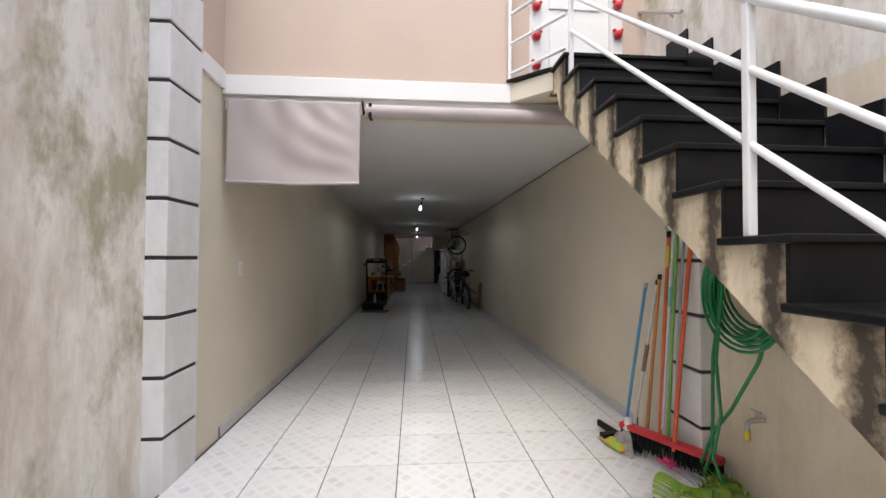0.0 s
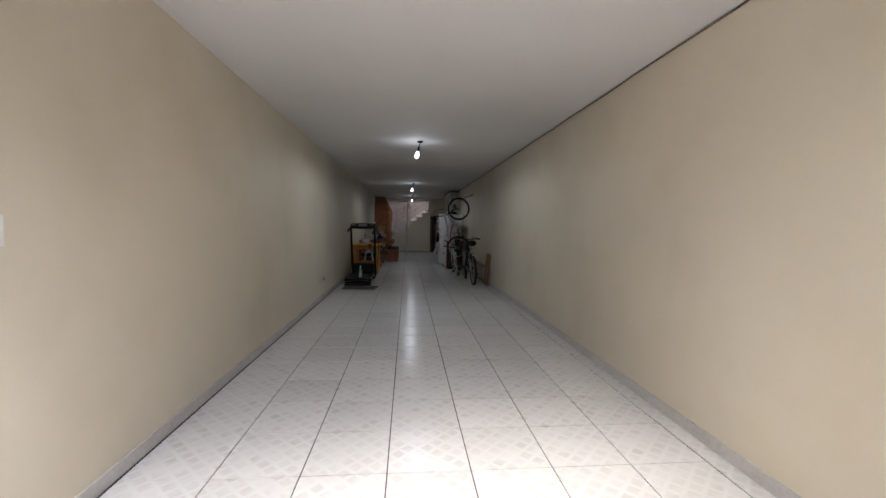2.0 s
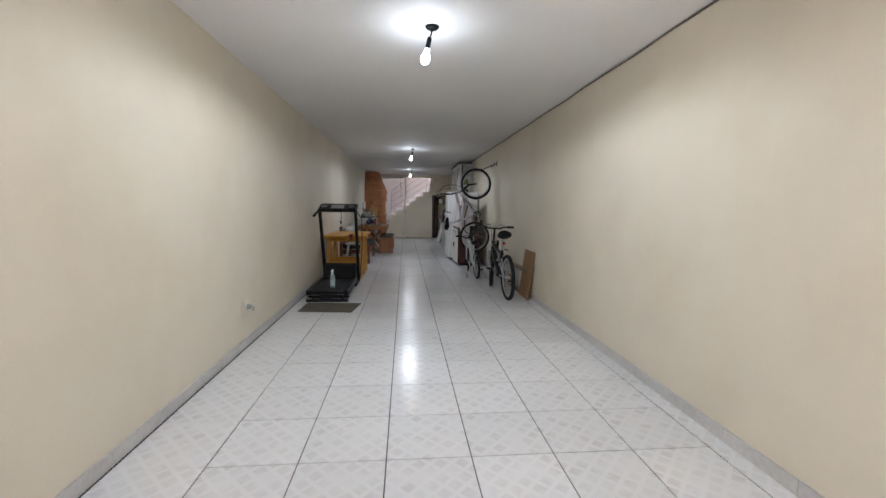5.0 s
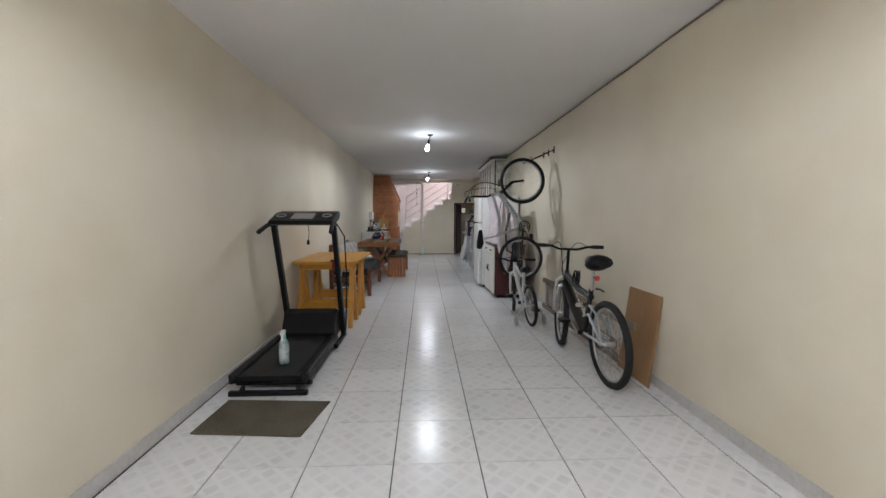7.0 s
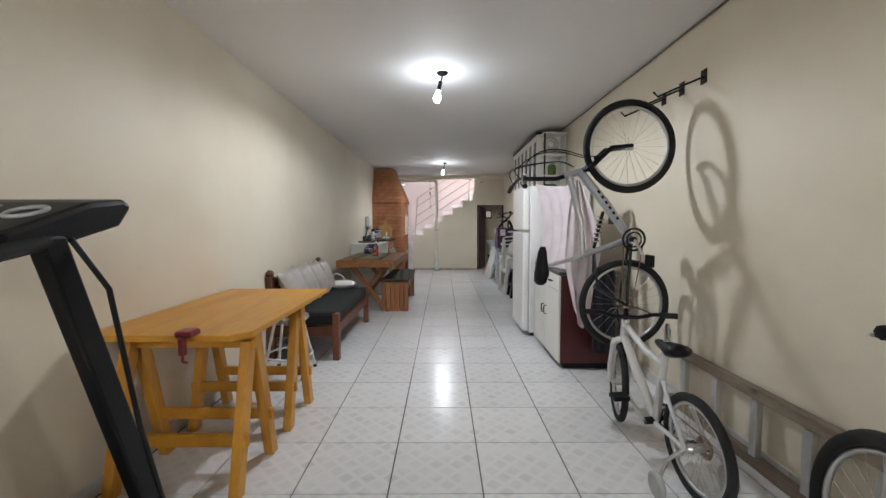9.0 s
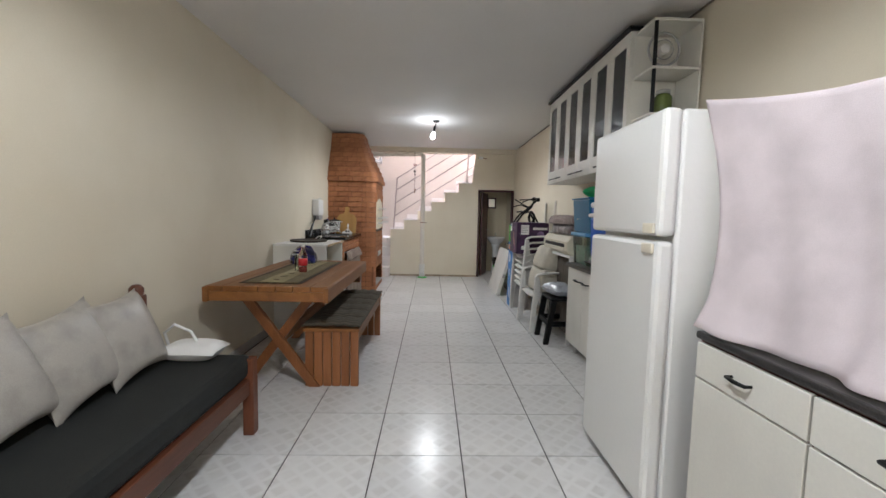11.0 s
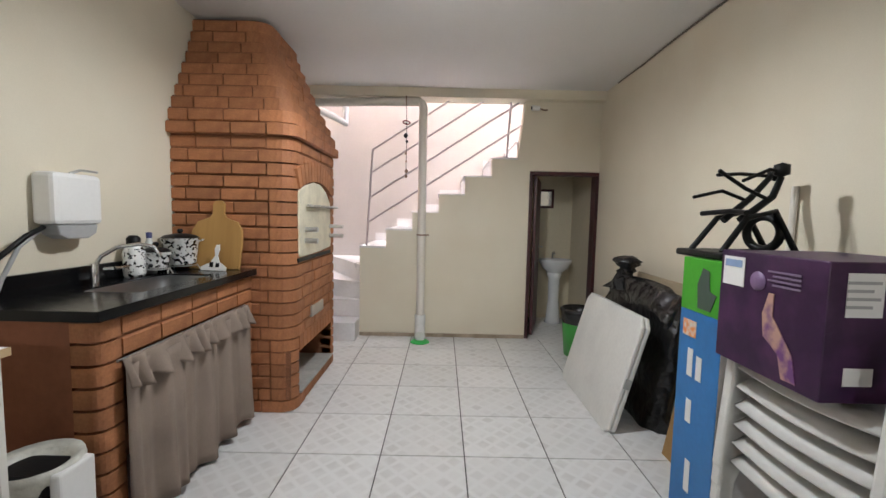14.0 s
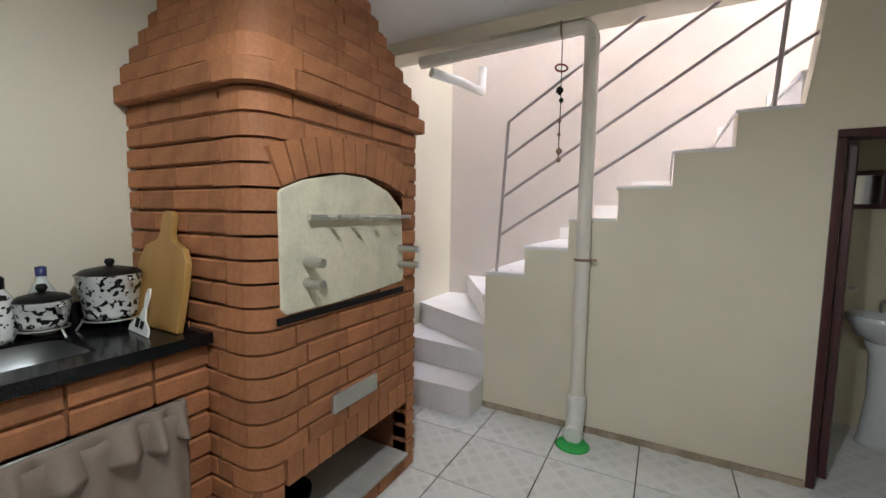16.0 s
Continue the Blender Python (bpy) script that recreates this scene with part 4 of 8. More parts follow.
BIKEBLK = paint("black_bike_enamel", (0.006, 0.0065, 0.0065), 0.3, vary=0.1, coat=0.2)
BIKESIL = paint("silver_bike_enamel", (0.45, 0.47, 0.50), 0.3, 0.5, vary=0.1, coat=0.4)
BIKEWHT = paint("white_bike_enamel", (0.62, 0.62, 0.61), 0.3, vary=0.1, coat=0.4)
mtb = bicycle(pose(1.56, -11.19, 0.0, 0, 0, 91) @ pose(0, 0, 0, -1.5, 0, 0), "black full-suspension mountain bicycle parked along the wall", 0.328, 1.05, BIKEBLK, 0.655, 0.027, True, ALU, steer=-12, second=BIKESIL, seat_size=1.3, saddle_h=0.585, stout=1.35)
part("rear_light", Shape().lathe([(0.001, -0.022), (0.018, -0.015), (0.02, 0.01), (0.001, 0.02)], (0.205, 0, 0.80), 10), RED, mtb, "red rear light under the saddle")
part("light_bracket", Shape().tube([(0.275, 0, 0.80), (0.215, 0, 0.80)], 0.007, 6), BLACK, mtb)
part("quick_release", Shape().tube([(0.29, -0.03, 0.70), (0.25, -0.05, 0.70), (0.20, -0.055, 0.69)], 0.007, 6), BLACK, mtb)
# plain black ring, one of the cable-lock loops by the top tube
part("lock_ring", Shape().torus((0.72, -0.02, 0.735), (0.3, 1, 0), 0.045, 0.004, 18, 5), BLACK, mtb)
for s in (1, -1):
    part("swing_arm", Shape().tube([(0.40, 0.03 * s, 0.45), (0.25, 0.05 * s, 0.50), (0.0, 0.06 * s, 0.345)], 0.012, 8), BIKESIL, mtb)
for k in range(5):
    part("letter_mark", Shape().prism([(0.055 * k, -0.030), (0.055 * k + 0.034, -0.030), (0.055 * k + 0.044, 0.022), (0.055 * k + 0.010, 0.022)], -0.0485, -0.043, "y", pose(0.55, 0, 0.39, 0, -38.6, 0)), WHITE, mtb, "pale letter shape on the down tube")
for k in range(3):
    part("cable_lock", Shape().torus((0.62 + 0.012 * k, -0.02 + 0.015 * k, 0.745), (0.3 + 0.2 * k, 1, 0.1), 0.06, 0.006, 22, 6), BLACK, mtb)
part("fork_arch", Shape().tube([(1.02, -0.062, 0.40), (1.00, -0.058, 0.67), (0.99, 0.0, 0.70), (1.00, 0.058, 0.67), (1.02, 0.062, 0.40)], 0.014, 8), ALU, mtb)
kid = bicycle(pose(1.425, -9.45, 0.0, 0, 0, 92) @ pose(0, 0, 0, -3, 0, 0), "small white child's bicycle with training wheels", 0.245, 0.79, BIKEWHT, 0.46, 0.021, False, BIKEWHT, training=True, steer=-16, saddle_h=0.40, bar_w=0.26, seat_size=0.72, stout=0.8)
up = Matrix(((0, 0, -1, 1.868), (0, 1, 0, -8.37), (1, 0, 0, 0.695), (0, 0, 0, 1)))
tip = Matrix.Translation((1.868, -8.37, 0.695))
up = tip @ Matrix.Rotation(radians(1.2), 4, "X") @ tip.inverted() @ up
hung = bicycle(up, "silver mountain bicycle hung upright from a wall hook", 0.32, 1.10, BIKESIL, 0.74, 0.024, True, BLACK, steer=0, bar_w=0.30, second=BIKEBLK)
for k in range(6):
    part("letter_mark", Shape().box(0.045 * k, 0.045 * k + 0.022, -0.0365, -0.031, -0.007, 0.009, pose(0.60, 0, 0.392, 0, -36.5, 0)), BLACK, hung, "dark mark on the down tube")
for s_ in (1, -1):
    part("brake_cable", Shape().tube(arc([(0.90, 0.16 * s_, 1.06), (0.99, 0.13 * s_, 1.04), (1.06, 0.08 * s_, 0.93), (1.07, 0.04 * s_, 0.78), (1.03, 0.03 * s_, 0.62), (1.04, 0.05 * s_, 0.50)]), 0.004, 6), BLACK, hung)
for i, y in enumerate((-8.58, -8.34, -8.11)):
    hk = thing("bike_hook", (XR, y, 2.20), "black steel bicycle hook screwed to the wall", "hook", "bicycle hooks")
    part("plate", Shape().box(-0.004, 0.0, -0.03, 0.03, -0.045, 0.045), BLACK, hk)
    part("arm", Shape().tube([(0, 0, 0), (-0.12, -0.01, -0.05), (-0.30, -0.015, -0.13), (-0.33, -0.015, -0.10)], 0.007, 6), BLACK, hk)

# ---- along the east wall: board, ladder ----
OAK = wood("brown_plywood", (0.34, 0.19, 0.08), (0.22, 0.12, 0.05), "z", 0.5, 4.0)
solid("plywood_board", Shape().box(-0.006, 0.006, 0, 0.48, 0, 0.70), OAK, "brown plywood board leaning against the wall", "board", m=pose(1.845, -11.235, 0.0, 0, 7.0, 0), bevel=0.002)
lad = thing("ladder", (1.885, -10.95, 0.0), "aluminium ladder lying on its side along the wall", "ladder")
TIMB = wood("weathered_timber", (0.30, 0.24, 0.17), (0.16, 0.12, 0.09), "y", 0.7)
part("side_rail", Shape().box(-0.022, 0.022, 0, 2.55, 0.0, 0.06), TIMB, lad, bevel=0.004)
part("side_rail", Shape().box(-0.022, 0.022, 0, 2.55, 0.36, 0.42), TIMB, lad, bevel=0.004)
for k in range(8):
    part("rung", Shape().box(-0.028, 0.012, 0.18 + k * 0.31, 0.225 + k * 0.31, 0.061, 0.359), ALU, lad, bevel=0.006)

# ---- treadmill, mat, bottle ----
MAT = paint("olive_rubber_mat", (0.12, 0.10, 0.065), 0.9, vary=0.4, grain=0.3, scale=5, fine=80, bump=0.5)
solid("door_mat", Shape().prism([(-1.22, -11.76), (-0.56, -11.82), (-0.49, -11.37), (-1.20, -11.32)], 0.001, 0.012, "z"), MAT, "worn olive-brown mat on the tiles", "mat", bevel=0.003)
tm = thing("treadmill", (-0.96, -10.7, 0.0), "black folding treadmill with a padded console and handles", "treadmill")
part("deck", Shape().box(-0.23, 0.23, -0.52, 0.45, 0.10, 0.135), BLACK, tm, bevel=0.004)
part("belt", Shape().box(-0.19, 0.19, -0.525, 0.44, 0.136, 0.142), RUBBER, tm, "black ribbed running belt", bevel=0.002)
for s in (-1, 1):
    part("side_rail", Shape().box(s * 0.255 - 0.03, s * 0.255 + 0.03, -0.53, 0.50, 0.09, 0.155), BLACK, tm, bevel=0.012)
    part("foot_bar", Shape().box(s * 0.265 - 0.02, s * 0.265 + 0.02, 0.47, 0.93, 0.012, 0.055), BLACK, tm, bevel=0.008)
    part("post", Shape().prism([(0.78, 0.05), (0.86, 0.05), (0.46, 1.24), (0.39, 1.24)], s * 0.275 - 0.022, s * 0.275 + 0.022, "x"), BLACK, tm, bevel=0.008)
    part("handle", Shape().tube([(s * 0.28, 0.42, 1.225), (s * 0.29, 0.30, 1.205), (s * 0.31, 0.16, 1.15)], [0.02, 0.019, 0.02], 10), RUBBER, tm)
    part("end_cap", Shape().lathe([(0.001, -0.03), (0.028, -0.03), (0.028, 0.03), (0.001, 0.03)], (s * 0.25, -0.53, 0.125), 12, None), BLACK, tm)
    part("wheel", Shape().torus((s * 0.20, -0.50, 0.03), (1, 0, 0), 0.018, 0.012, 14, 6), RUBBER, tm)
part("base_bar", Shape().box(-0.28, 0.28, -0.555, -0.515, 0.0, 0.035), BLACK, tm, bevel=0.006)
part("base_bar", Shape().box(-0.28, 0.28, -0.43, -0.40, 0.03, 0.06), BLACK, tm, bevel=0.006)
part("motor_hood", Shape().prism([(0.46, 0.10), (0.46, 0.17), (0.56, 0.34), (0.64, 0.37), (0.80, 0.30), (0.83, 0.10)], -0.252, 0.252, "x"), BLACK, tm, bevel=0.02)
con = part("console", Shape().prism([(0.30, 1.215), (0.32, 1.25), (0.54, 1.325), (0.66, 1.34), (0.69, 1.32), (0.64, 1.26), (0.42, 1.205)], -0.29, 0.29, "x"), BLACK, tm, bevel=0.015)
part("display", Shape().prism([(0.36, 1.266), (0.50, 1.314), (0.50, 1.318), (0.36, 1.270)], -0.10, 0.10, "x"), GREY, con, "grey display panel")
for s in (-1, 1):
    part("cup_holder", Shape().torus((s * 0.21, 0.45, 1.298), (0, -0.33, 0.94), 0.04, 0.006, 20, 6), GREY, con)
part("safety_key", Shape().tube([(0.06, 0.36, 1.21), (0.07, 0.35, 1.13), (0.06, 0.35, 1.07)], 0.003, 4).box(0.05, 0.07, 0.34, 0.36, 1.03, 1.07), BLACK, tm)
part("power_cable", Shape().tube([(0.28, 0.48, 1.24), (0.36, 0.50, 1.10), (0.36, 0.58, 0.7), (0.33, 0.70, 0.4), (0.30, 0.80, 0.1)], 0.007, 6), BLACK, tm)
PET = glass("clear_pet", (0.93, 0.97, 0.97), 0.05)
bt = thing("spray_bottle", (-0.93, -10.98, 0.142), "clear spray bottle with a teal neck on the treadmill belt", "bottle")
part("body", Shape().lathe([(0.001, 0.0), (0.036, 0.002), (0.038, 0.03), (0.038, 0.15), (0.030, 0.18), (0.014, 0.20), (0.014, 0.215)], seg=18), paint("pale_bottle", (0.50, 0.56, 0.55), 0.2, vary=0.5, scale=14, tint=(0.12, 0.2, 0.18)), bt)
part("collar", Shape().lathe([(0.016, 0.205), (0.018, 0.225), (0.016, 0.235)], seg=14), MINT, bt)
part("trigger", Shape().box(-0.012, 0.012, -0.045, 0.02, 0.235, 0.265).box(-0.008, 0.008, -0.04, -0.03, 0.19, 0.24), WHITE, bt, bevel=0.004)

# ---- yellow trestle table, stool ----
PINE = wood("yellow_varnished_pine", (0.60, 0.30, 0.028), (0.46, 0.19, 0.012), "y", 0.48, 5.0, coat=0.1)
PINEZ = wood("yellow_pine_leg", (0.60, 0.30, 0.035), (0.45, 0.19, 0.016), "z", 0.4, 5.0)
yt = thing("trestle_table_top", (-0.985, -8.75, 0.745), "yellow varnished wooden table top on trestles", "table top")
part("board", Shape().prism([(-0.37, -0.64), (-0.30, -0.72), (0.30, -0.72), (0.37, -0.64), (0.37, 0.59), (-0.37, 0.59)], 0.0, 0.03, "z"), PINE, yt, bevel=0.005)
for y in (-0.42, 0.30):
    part("batten", Shape().box(-0.33, 0.33, y - 0.03, y + 0.03, -0.022, -0.001), PINE, yt, bevel=0.003)
tr = thing("trestle", (-0.985, -9.24, 0.0), "yellow pine trestle under the table top", "trestle", "trestles")
for sx in (-0.29, 0.29):
    for sy in (-1, 1):
        part("leg", Shape().prism([(sy * 0.03 - 0.034, 0.70), (sy * 0.03 + 0.034, 0.70), (sy * 0.195 + 0.034, 0.0), (sy * 0.195 - 0.034, 0.0)], sx - 0.024, sx + 0.024, "x"), PINEZ, tr, bevel=0.003)
part("ridge", Shape().box(-0.33, 0.33, -0.035, 0.035, 0.66, 0.722), PINE, tr, bevel=0.003)
for sy in (-0.13, 0.13):
    part("cross_rail", Shape().box(-0.33, 0.33, sy - 0.012 + 0.01 * (1 if sy > 0 else -1), sy + 0.012 + 0.01 * (1 if sy > 0 else -1), 0.22, 0.28), PINE, tr, bevel=0.003)
copy_thing(tr, pose(-0.985, -8.60, 0.0))
cl = thing("clamp", (-0.86, -9.47, 0.70), "dark red clamp gripping the table edge", "clamp")
MAROON = paint("dark_red_cast_iron", (0.20, 0.012, 0.02), 0.35, vary=0.2)
part("body", Shape().prism([(-0.05, 0.077), (-0.05, 0.105), (0.02, 0.105), (0.035, 0.095), (0.035, 0.077)], -0.035, 0.035, "x").box(-0.015, 0.015, -0.062, -0.035, 0.0, 0.077), MAROON, cl, bevel=0.008)
part("screw", Shape().tube([(0, -0.05, 0.0), (0, -0.05, -0.025), (0.02, -0.05, -0.03)], 0.007, 8), MAROON, cl)
st = thing("round_stool", (-1.04, -7.84, 0.0), "white tubular stool with a marbled round seat", "stool")
MARB = paint("marbled_seat", (0.66, 0.62, 0.52), 0.45, vary=0.7, scale=18, tint=(0.16, 0.15, 0.12), grain=0.2)
part("seat", Shape().lathe([(0.001, 0.46), (0.15, 0.46), (0.165, 0.475), (0.16, 0.495), (0.14, 0.505), (0.001, 0.508)], seg=26), MARB, st)
for k in range(4):
    a = radians(45 + 90 * k)
    leg = part("leg", Shape().tube([(0.12 * math.cos(a), 0.12 * math.sin(a), 0.46), (0.225 * math.cos(a), 0.225 * math.sin(a), 0.02)], 0.012, 8), WHITE, st)
    part("rubber_foot", Shape().tube([(0.224 * math.cos(a), 0.224 * math.sin(a), 0.025), (0.23 * math.cos(a), 0.23 * math.sin(a), 0.0)], 0.016, 8), BLACK, leg)
part("ring", Shape().torus((0, 0, 0.17), (0, 0, 1), 0.185, 0.009, 30, 6), WHITE, st)

# ---- wooden sofa with cushions ----
REDW = wood("reddish_brown_wood", (0.17, 0.055, 0.025), (0.09, 0.028, 0.013), "y", 0.4, 6.0)
REDWZ = wood("reddish_brown_post", (0.17, 0.055, 0.025), (0.09, 0.028, 0.013), "z", 0.4, 6.0)
so = thing("wooden_sofa", (-1.04, -6.77, 0.0), "reddish-brown wooden daybed sofa with a black mattress", "sofa")
for y in (-0.73, 0.73):
    part("leg", Shape().box(0.28, 0.34, y - 0.035, y + 0.035, 0, 0.44), REDWZ, so, bevel=0.008)
    part("back_post", Shape().box(-0.325, -0.265, y - 0.04, y + 0.04, 0, 0.78).lathe([(0.03, 0.0), (0.036, 0.02), (0.036, 0.04), (0.02, 0.06), (0.001, 0.06)], (-0.295, y, 0.78), 12), REDWZ, so, bevel=0.006)
    part("end_rail", Shape().box(-0.264, 0.279, y - 0.02, y + 0.02, 0.22, 0.32), REDW, so, bevel=0.004)
part("front_rail", Shape().box(0.29, 0.325, -0.694, 0.694, 0.24, 0.33), REDW, so, bevel=0.005)
for z in (0.48, 0.60, 0.70):
    part("back_slat", Shape().box(-0.305, -0.285, -0.689, 0.689, z, z + 0.06), REDW, so, bevel=0.003)
part("mattress", Shape().box(-0.26, 0.315, -0.76, 0.76, 0.331, 0.455), paint("black_fabric", (0.014, 0.016, 0.015), 0.85, vary=0.3, grain=0.3, fine=300, bump=0.4), so, "black fabric mattress", bevel=0.035)
SATIN = paint("silver_grey_satin", (0.42, 0.39, 0.35), 0.32, vary=0.3, grain=0.1, scale=9, fine=260, bump=0.2, stretch=(1, 1, 2))
for i, y in enumerate((-0.53, -0.20, 0.12, 0.40)):
    solid("cushion", Shape().pillow((0, 0, 0), 0.41, 0.41, 0.14, n=16, pinch=0.6), SATIN, "silver-grey satin throw cushion on the sofa", "cushion", "sofa cushions", m=pose(-1.185 + 0.01 * i, -6.77 + y, 0.655, 8, 68, 4 + 3 * i) @ pose(0, 0, 0, 0, 0, random.uniform(-6, 6)))
bag = thing("white_bag", (-1.0, -6.10, 0.457), "small white bag with a looped handle on the sofa", "bag")
part("body", Shape().pillow((0, 0, 0.045), 0.30, 0.20, 0.10), WHITE, bag)
part("handle", Shape().tube([(-0.13, 0, 0.06), (-0.14, -0.02, 0.14), (-0.08, -0.03, 0.19), (0.0, -0.02, 0.15), (0.03, 0, 0.07)], 0.008, 6), WHITE, bag)

# ---- picnic table and bench ----
CEDAR = wood("orange_brown_hardwood", (0.275, 0.112, 0.028), (0.175, 0.064, 0.015), "y", 0.5, 6.0, coat=0.05)
CEDARZ = wood("orange_brown_upright", (0.32, 0.125, 0.042), (0.21, 0.075, 0.025), "z", 0.42, 6.0)
pt_ = thing("picnic_table", (-0.81, -4.83, 0.0), "orange-brown slatted hardwood table with crossed legs", "table")
for k, (x0, x1) in enumerate(((-0.40, -0.29), (-0.285, -0.175), (-0.17, -0.06), (-0.055, 0.055), (0.06, 0.17), (0.175, 0.285), (0.29, 0.40))):
    part("plank", Shape().box(x0, x1, -0.77, 0.77, 0.725, 0.76), CEDAR, pt_, bevel=0.004)
part("apron", Shape().box(0.375, 0.41, -0.79, 0.79, 0.655, 0.755), CEDAR, pt_, bevel=0.006)
part("apron", Shape().box(-0.41, -0.375, -0.79, 0.79, 0.655, 0.755), CEDAR, pt_, bevel=0.006)
for y in (-0.775, 0.745):
    part("end_board", Shape().box(-0.374, 0.374, y, y + 0.03, 0.66, 0.724), CEDAR, pt_, bevel=0.004)
for y in (-0.55, 0.55):
    for s in (-1, 1):
        part("crossed_leg", Shape().prism([(s * -0.30, 0.0), (s * -0.22, 0.0), (s * 0.30, 0.70), (s * 0.22, 0.70)], y + s * 0.022 - 0.02, y + s * 0.022 + 0.02, "y"), CEDARZ, pt_, bevel=0.004)
part("stretcher", Shape().box(-0.03, 0.03, -0.527, 0.527, 0.31, 0.38), CEDAR, pt_, bevel=0.004)
part("leg_bracket", Shape().box(0.30, 0.374, 0.62, 0.72, 0.56, 0.655), CEDARZ, pt_, bevel=0.004)
be = thing("wooden_bench", (-0.43, -4.76, 0.0), "orange-brown wooden bench with slatted ends beside the table", "bench")
part("seat", Shape().box(-0.20, 0.20, -0.66, 0.66, 0.405, 0.43), CEDAR, be, bevel=0.004)
for y in (-0.645, 0.605):
    for k in range(6):
        part("end_slat", Shape().box(-0.19 + k * 0.0645, -0.19 + k * 0.0645 + 0.058, y, y + 0.035, 0.0, 0.404), CEDARZ, be, bevel=0.005)
part("rail", Shape().box(0.16, 0.185, -0.608, 0.604, 0.33, 0.40), CEDAR, be, bevel=0.004)


def woven(name, cols, scale):
    m, nt, p = node_mat(name)
    L = nt.links.new
    tc = nt.nodes.new("ShaderNodeTexCoord")
    wv, wv2 = nt.nodes.new("ShaderNodeTexWave"), nt.nodes.new("ShaderNodeTexWave")
    wv.bands_direction, wv2.bands_direction = "Y", "X"
    wv.inputs["Scale"].default_value, wv.inputs["Distortion"].default_value, wv.inputs["Detail"].default_value = scale, 3.5, 3
    wv2.inputs["Scale"].default_value, wv2.inputs["Distortion"].default_value = scale * 9, 2.0
    for n in (wv, wv2):
        L(tc.outputs["Object"], n.inputs["Vector"])
    cr = nt.nodes.new("ShaderNodeValToRGB")
    while len(cr.color_ramp.elements) < len(cols):
        cr.color_ramp.elements.new(0.5)
    for i, c in enumerate(cols):
        cr.color_ramp.elements[i].position, cr.color_ramp.elements[i].color = i / (len(cols) - 1), (*c, 1)
    L(wv.outputs["Fac"], cr.inputs[0])
    mx = nt.nodes.new("ShaderNodeMix")
    mx.data_type, mx.blend_type = "RGBA", "MULTIPLY"
    mx.inputs[0].default_value = 0.45
    L(cr.outputs[0], mx.inputs[6])
    L(wv2.outputs["Color"], mx.inputs[7])
    L(mx.outputs[2], p.inputs["Base Color"])
    p.inputs["Roughness"].default_value = 0.9
    bp = nt.nodes.new("ShaderNodeBump")
    bp.inputs["Strength"].default_value, bp.inputs["Distance"].default_value = 0.6, 0.004
    L(wv2.outputs["Fac"], bp.inputs["Height"])
    L(bp.outputs[0], p.inputs["Normal"])
    return m


pad = thing("bench_pad", (-0.43, -4.76, 0.431), "brown and grey woven pad in puffed sections on the bench", "bench pad")
WEAVE = woven("brown_grey_weave", ((0.075, 0.060, 0.040), (0.145, 0.118, 0.080), (0.085, 0.070, 0.048), (0.19, 0.16, 0.115)), 8.0)
for k in range(6):
    y0 = -0.665 + k * 0.222
    part("section", Shape().grid(lambda u, v: (-0.205 + 0.41 * u, y0 + 0.222 * v + 0.009 * abs(math.sin(u * 14)) * (0.3 + v), 0.014 + 0.030 * (1 - (2 * u - 1) ** 6) * max(0.0, math.sin(math.pi * min(v * 0.92 + 0.06, 1.0))) ** 0.6 + 0.004 * math.sin(u * 28 + k)), 36, 12), WEAVE, pad, thick=0.014)
runner = thing("table_runner", (-0.83, -4.84, 0.7605), "straw and olive woven runner with a brown border on the table", "table runner")


def cloth_strip(x0, x1, y0, y1, z):
    return Shape().grid(lambda u, v: (x0 + (x1 - x0) * u, y0 + (y1 - y0) * v, z + 0.0012 * math.sin(12 * v + 5 * u)), 8, 40)


part("border", cloth_strip(-0.205, 0.215, -0.66, 0.64, 0.0030), paint("dark_brown_braid", (0.065, 0.042, 0.022), 0.9, vary=0.2, grain=0.3, fine=220, bump=0.5), runner, "dark brown border", thick=0.002)
part("field", cloth_strip(-0.175, 0.185, -0.63, 0.61, 0.0055), paint("olive_cloth", (0.20, 0.155, 0.075), 0.9, vary=0.2, grain=0.3, scale=8, fine=200, bump=0.6), runner, "olive woven field", thick=0.002)
part("stripe", cloth_strip(-0.075, 0.085, -0.63, 0.61, 0.0080), paint("straw_cloth", (0.38, 0.32, 0.17), 0.9, vary=0.25, grain=0.25, fine=240, bump=0.5), runner, "straw-coloured middle stripe", thick=0.002)
MOTIF = paint("brown_motif", (0.11, 0.075, 0.035), 0.9)
for k in range(8):
    part("leaf_motif", Shape().lathe([(0.001, 0.0), (0.034, 0.0), (0.03, 0.001), (0.001, 0.001)], (0, 0, 0), 10, pose(0.005, -0.54 + 0.155 * k, 0.0105, 0, 0, 35 if k % 2 else -35) @ Matrix.Diagonal((1, 0.45, 1, 1))), MOTIF, runner)
he = thing("bicycle_helmet", pose(-0.96, -4.32, 0.762, 0, 0, 15), "glossy dark blue helmet lying on the table", "helmet")
BLUEG = paint("glossy_dark_blue", (0.006, 0.006, 0.035), 0.15, vary=0.5, coat=0.8, tint=(0.025, 0.022, 0.16), scale=14)
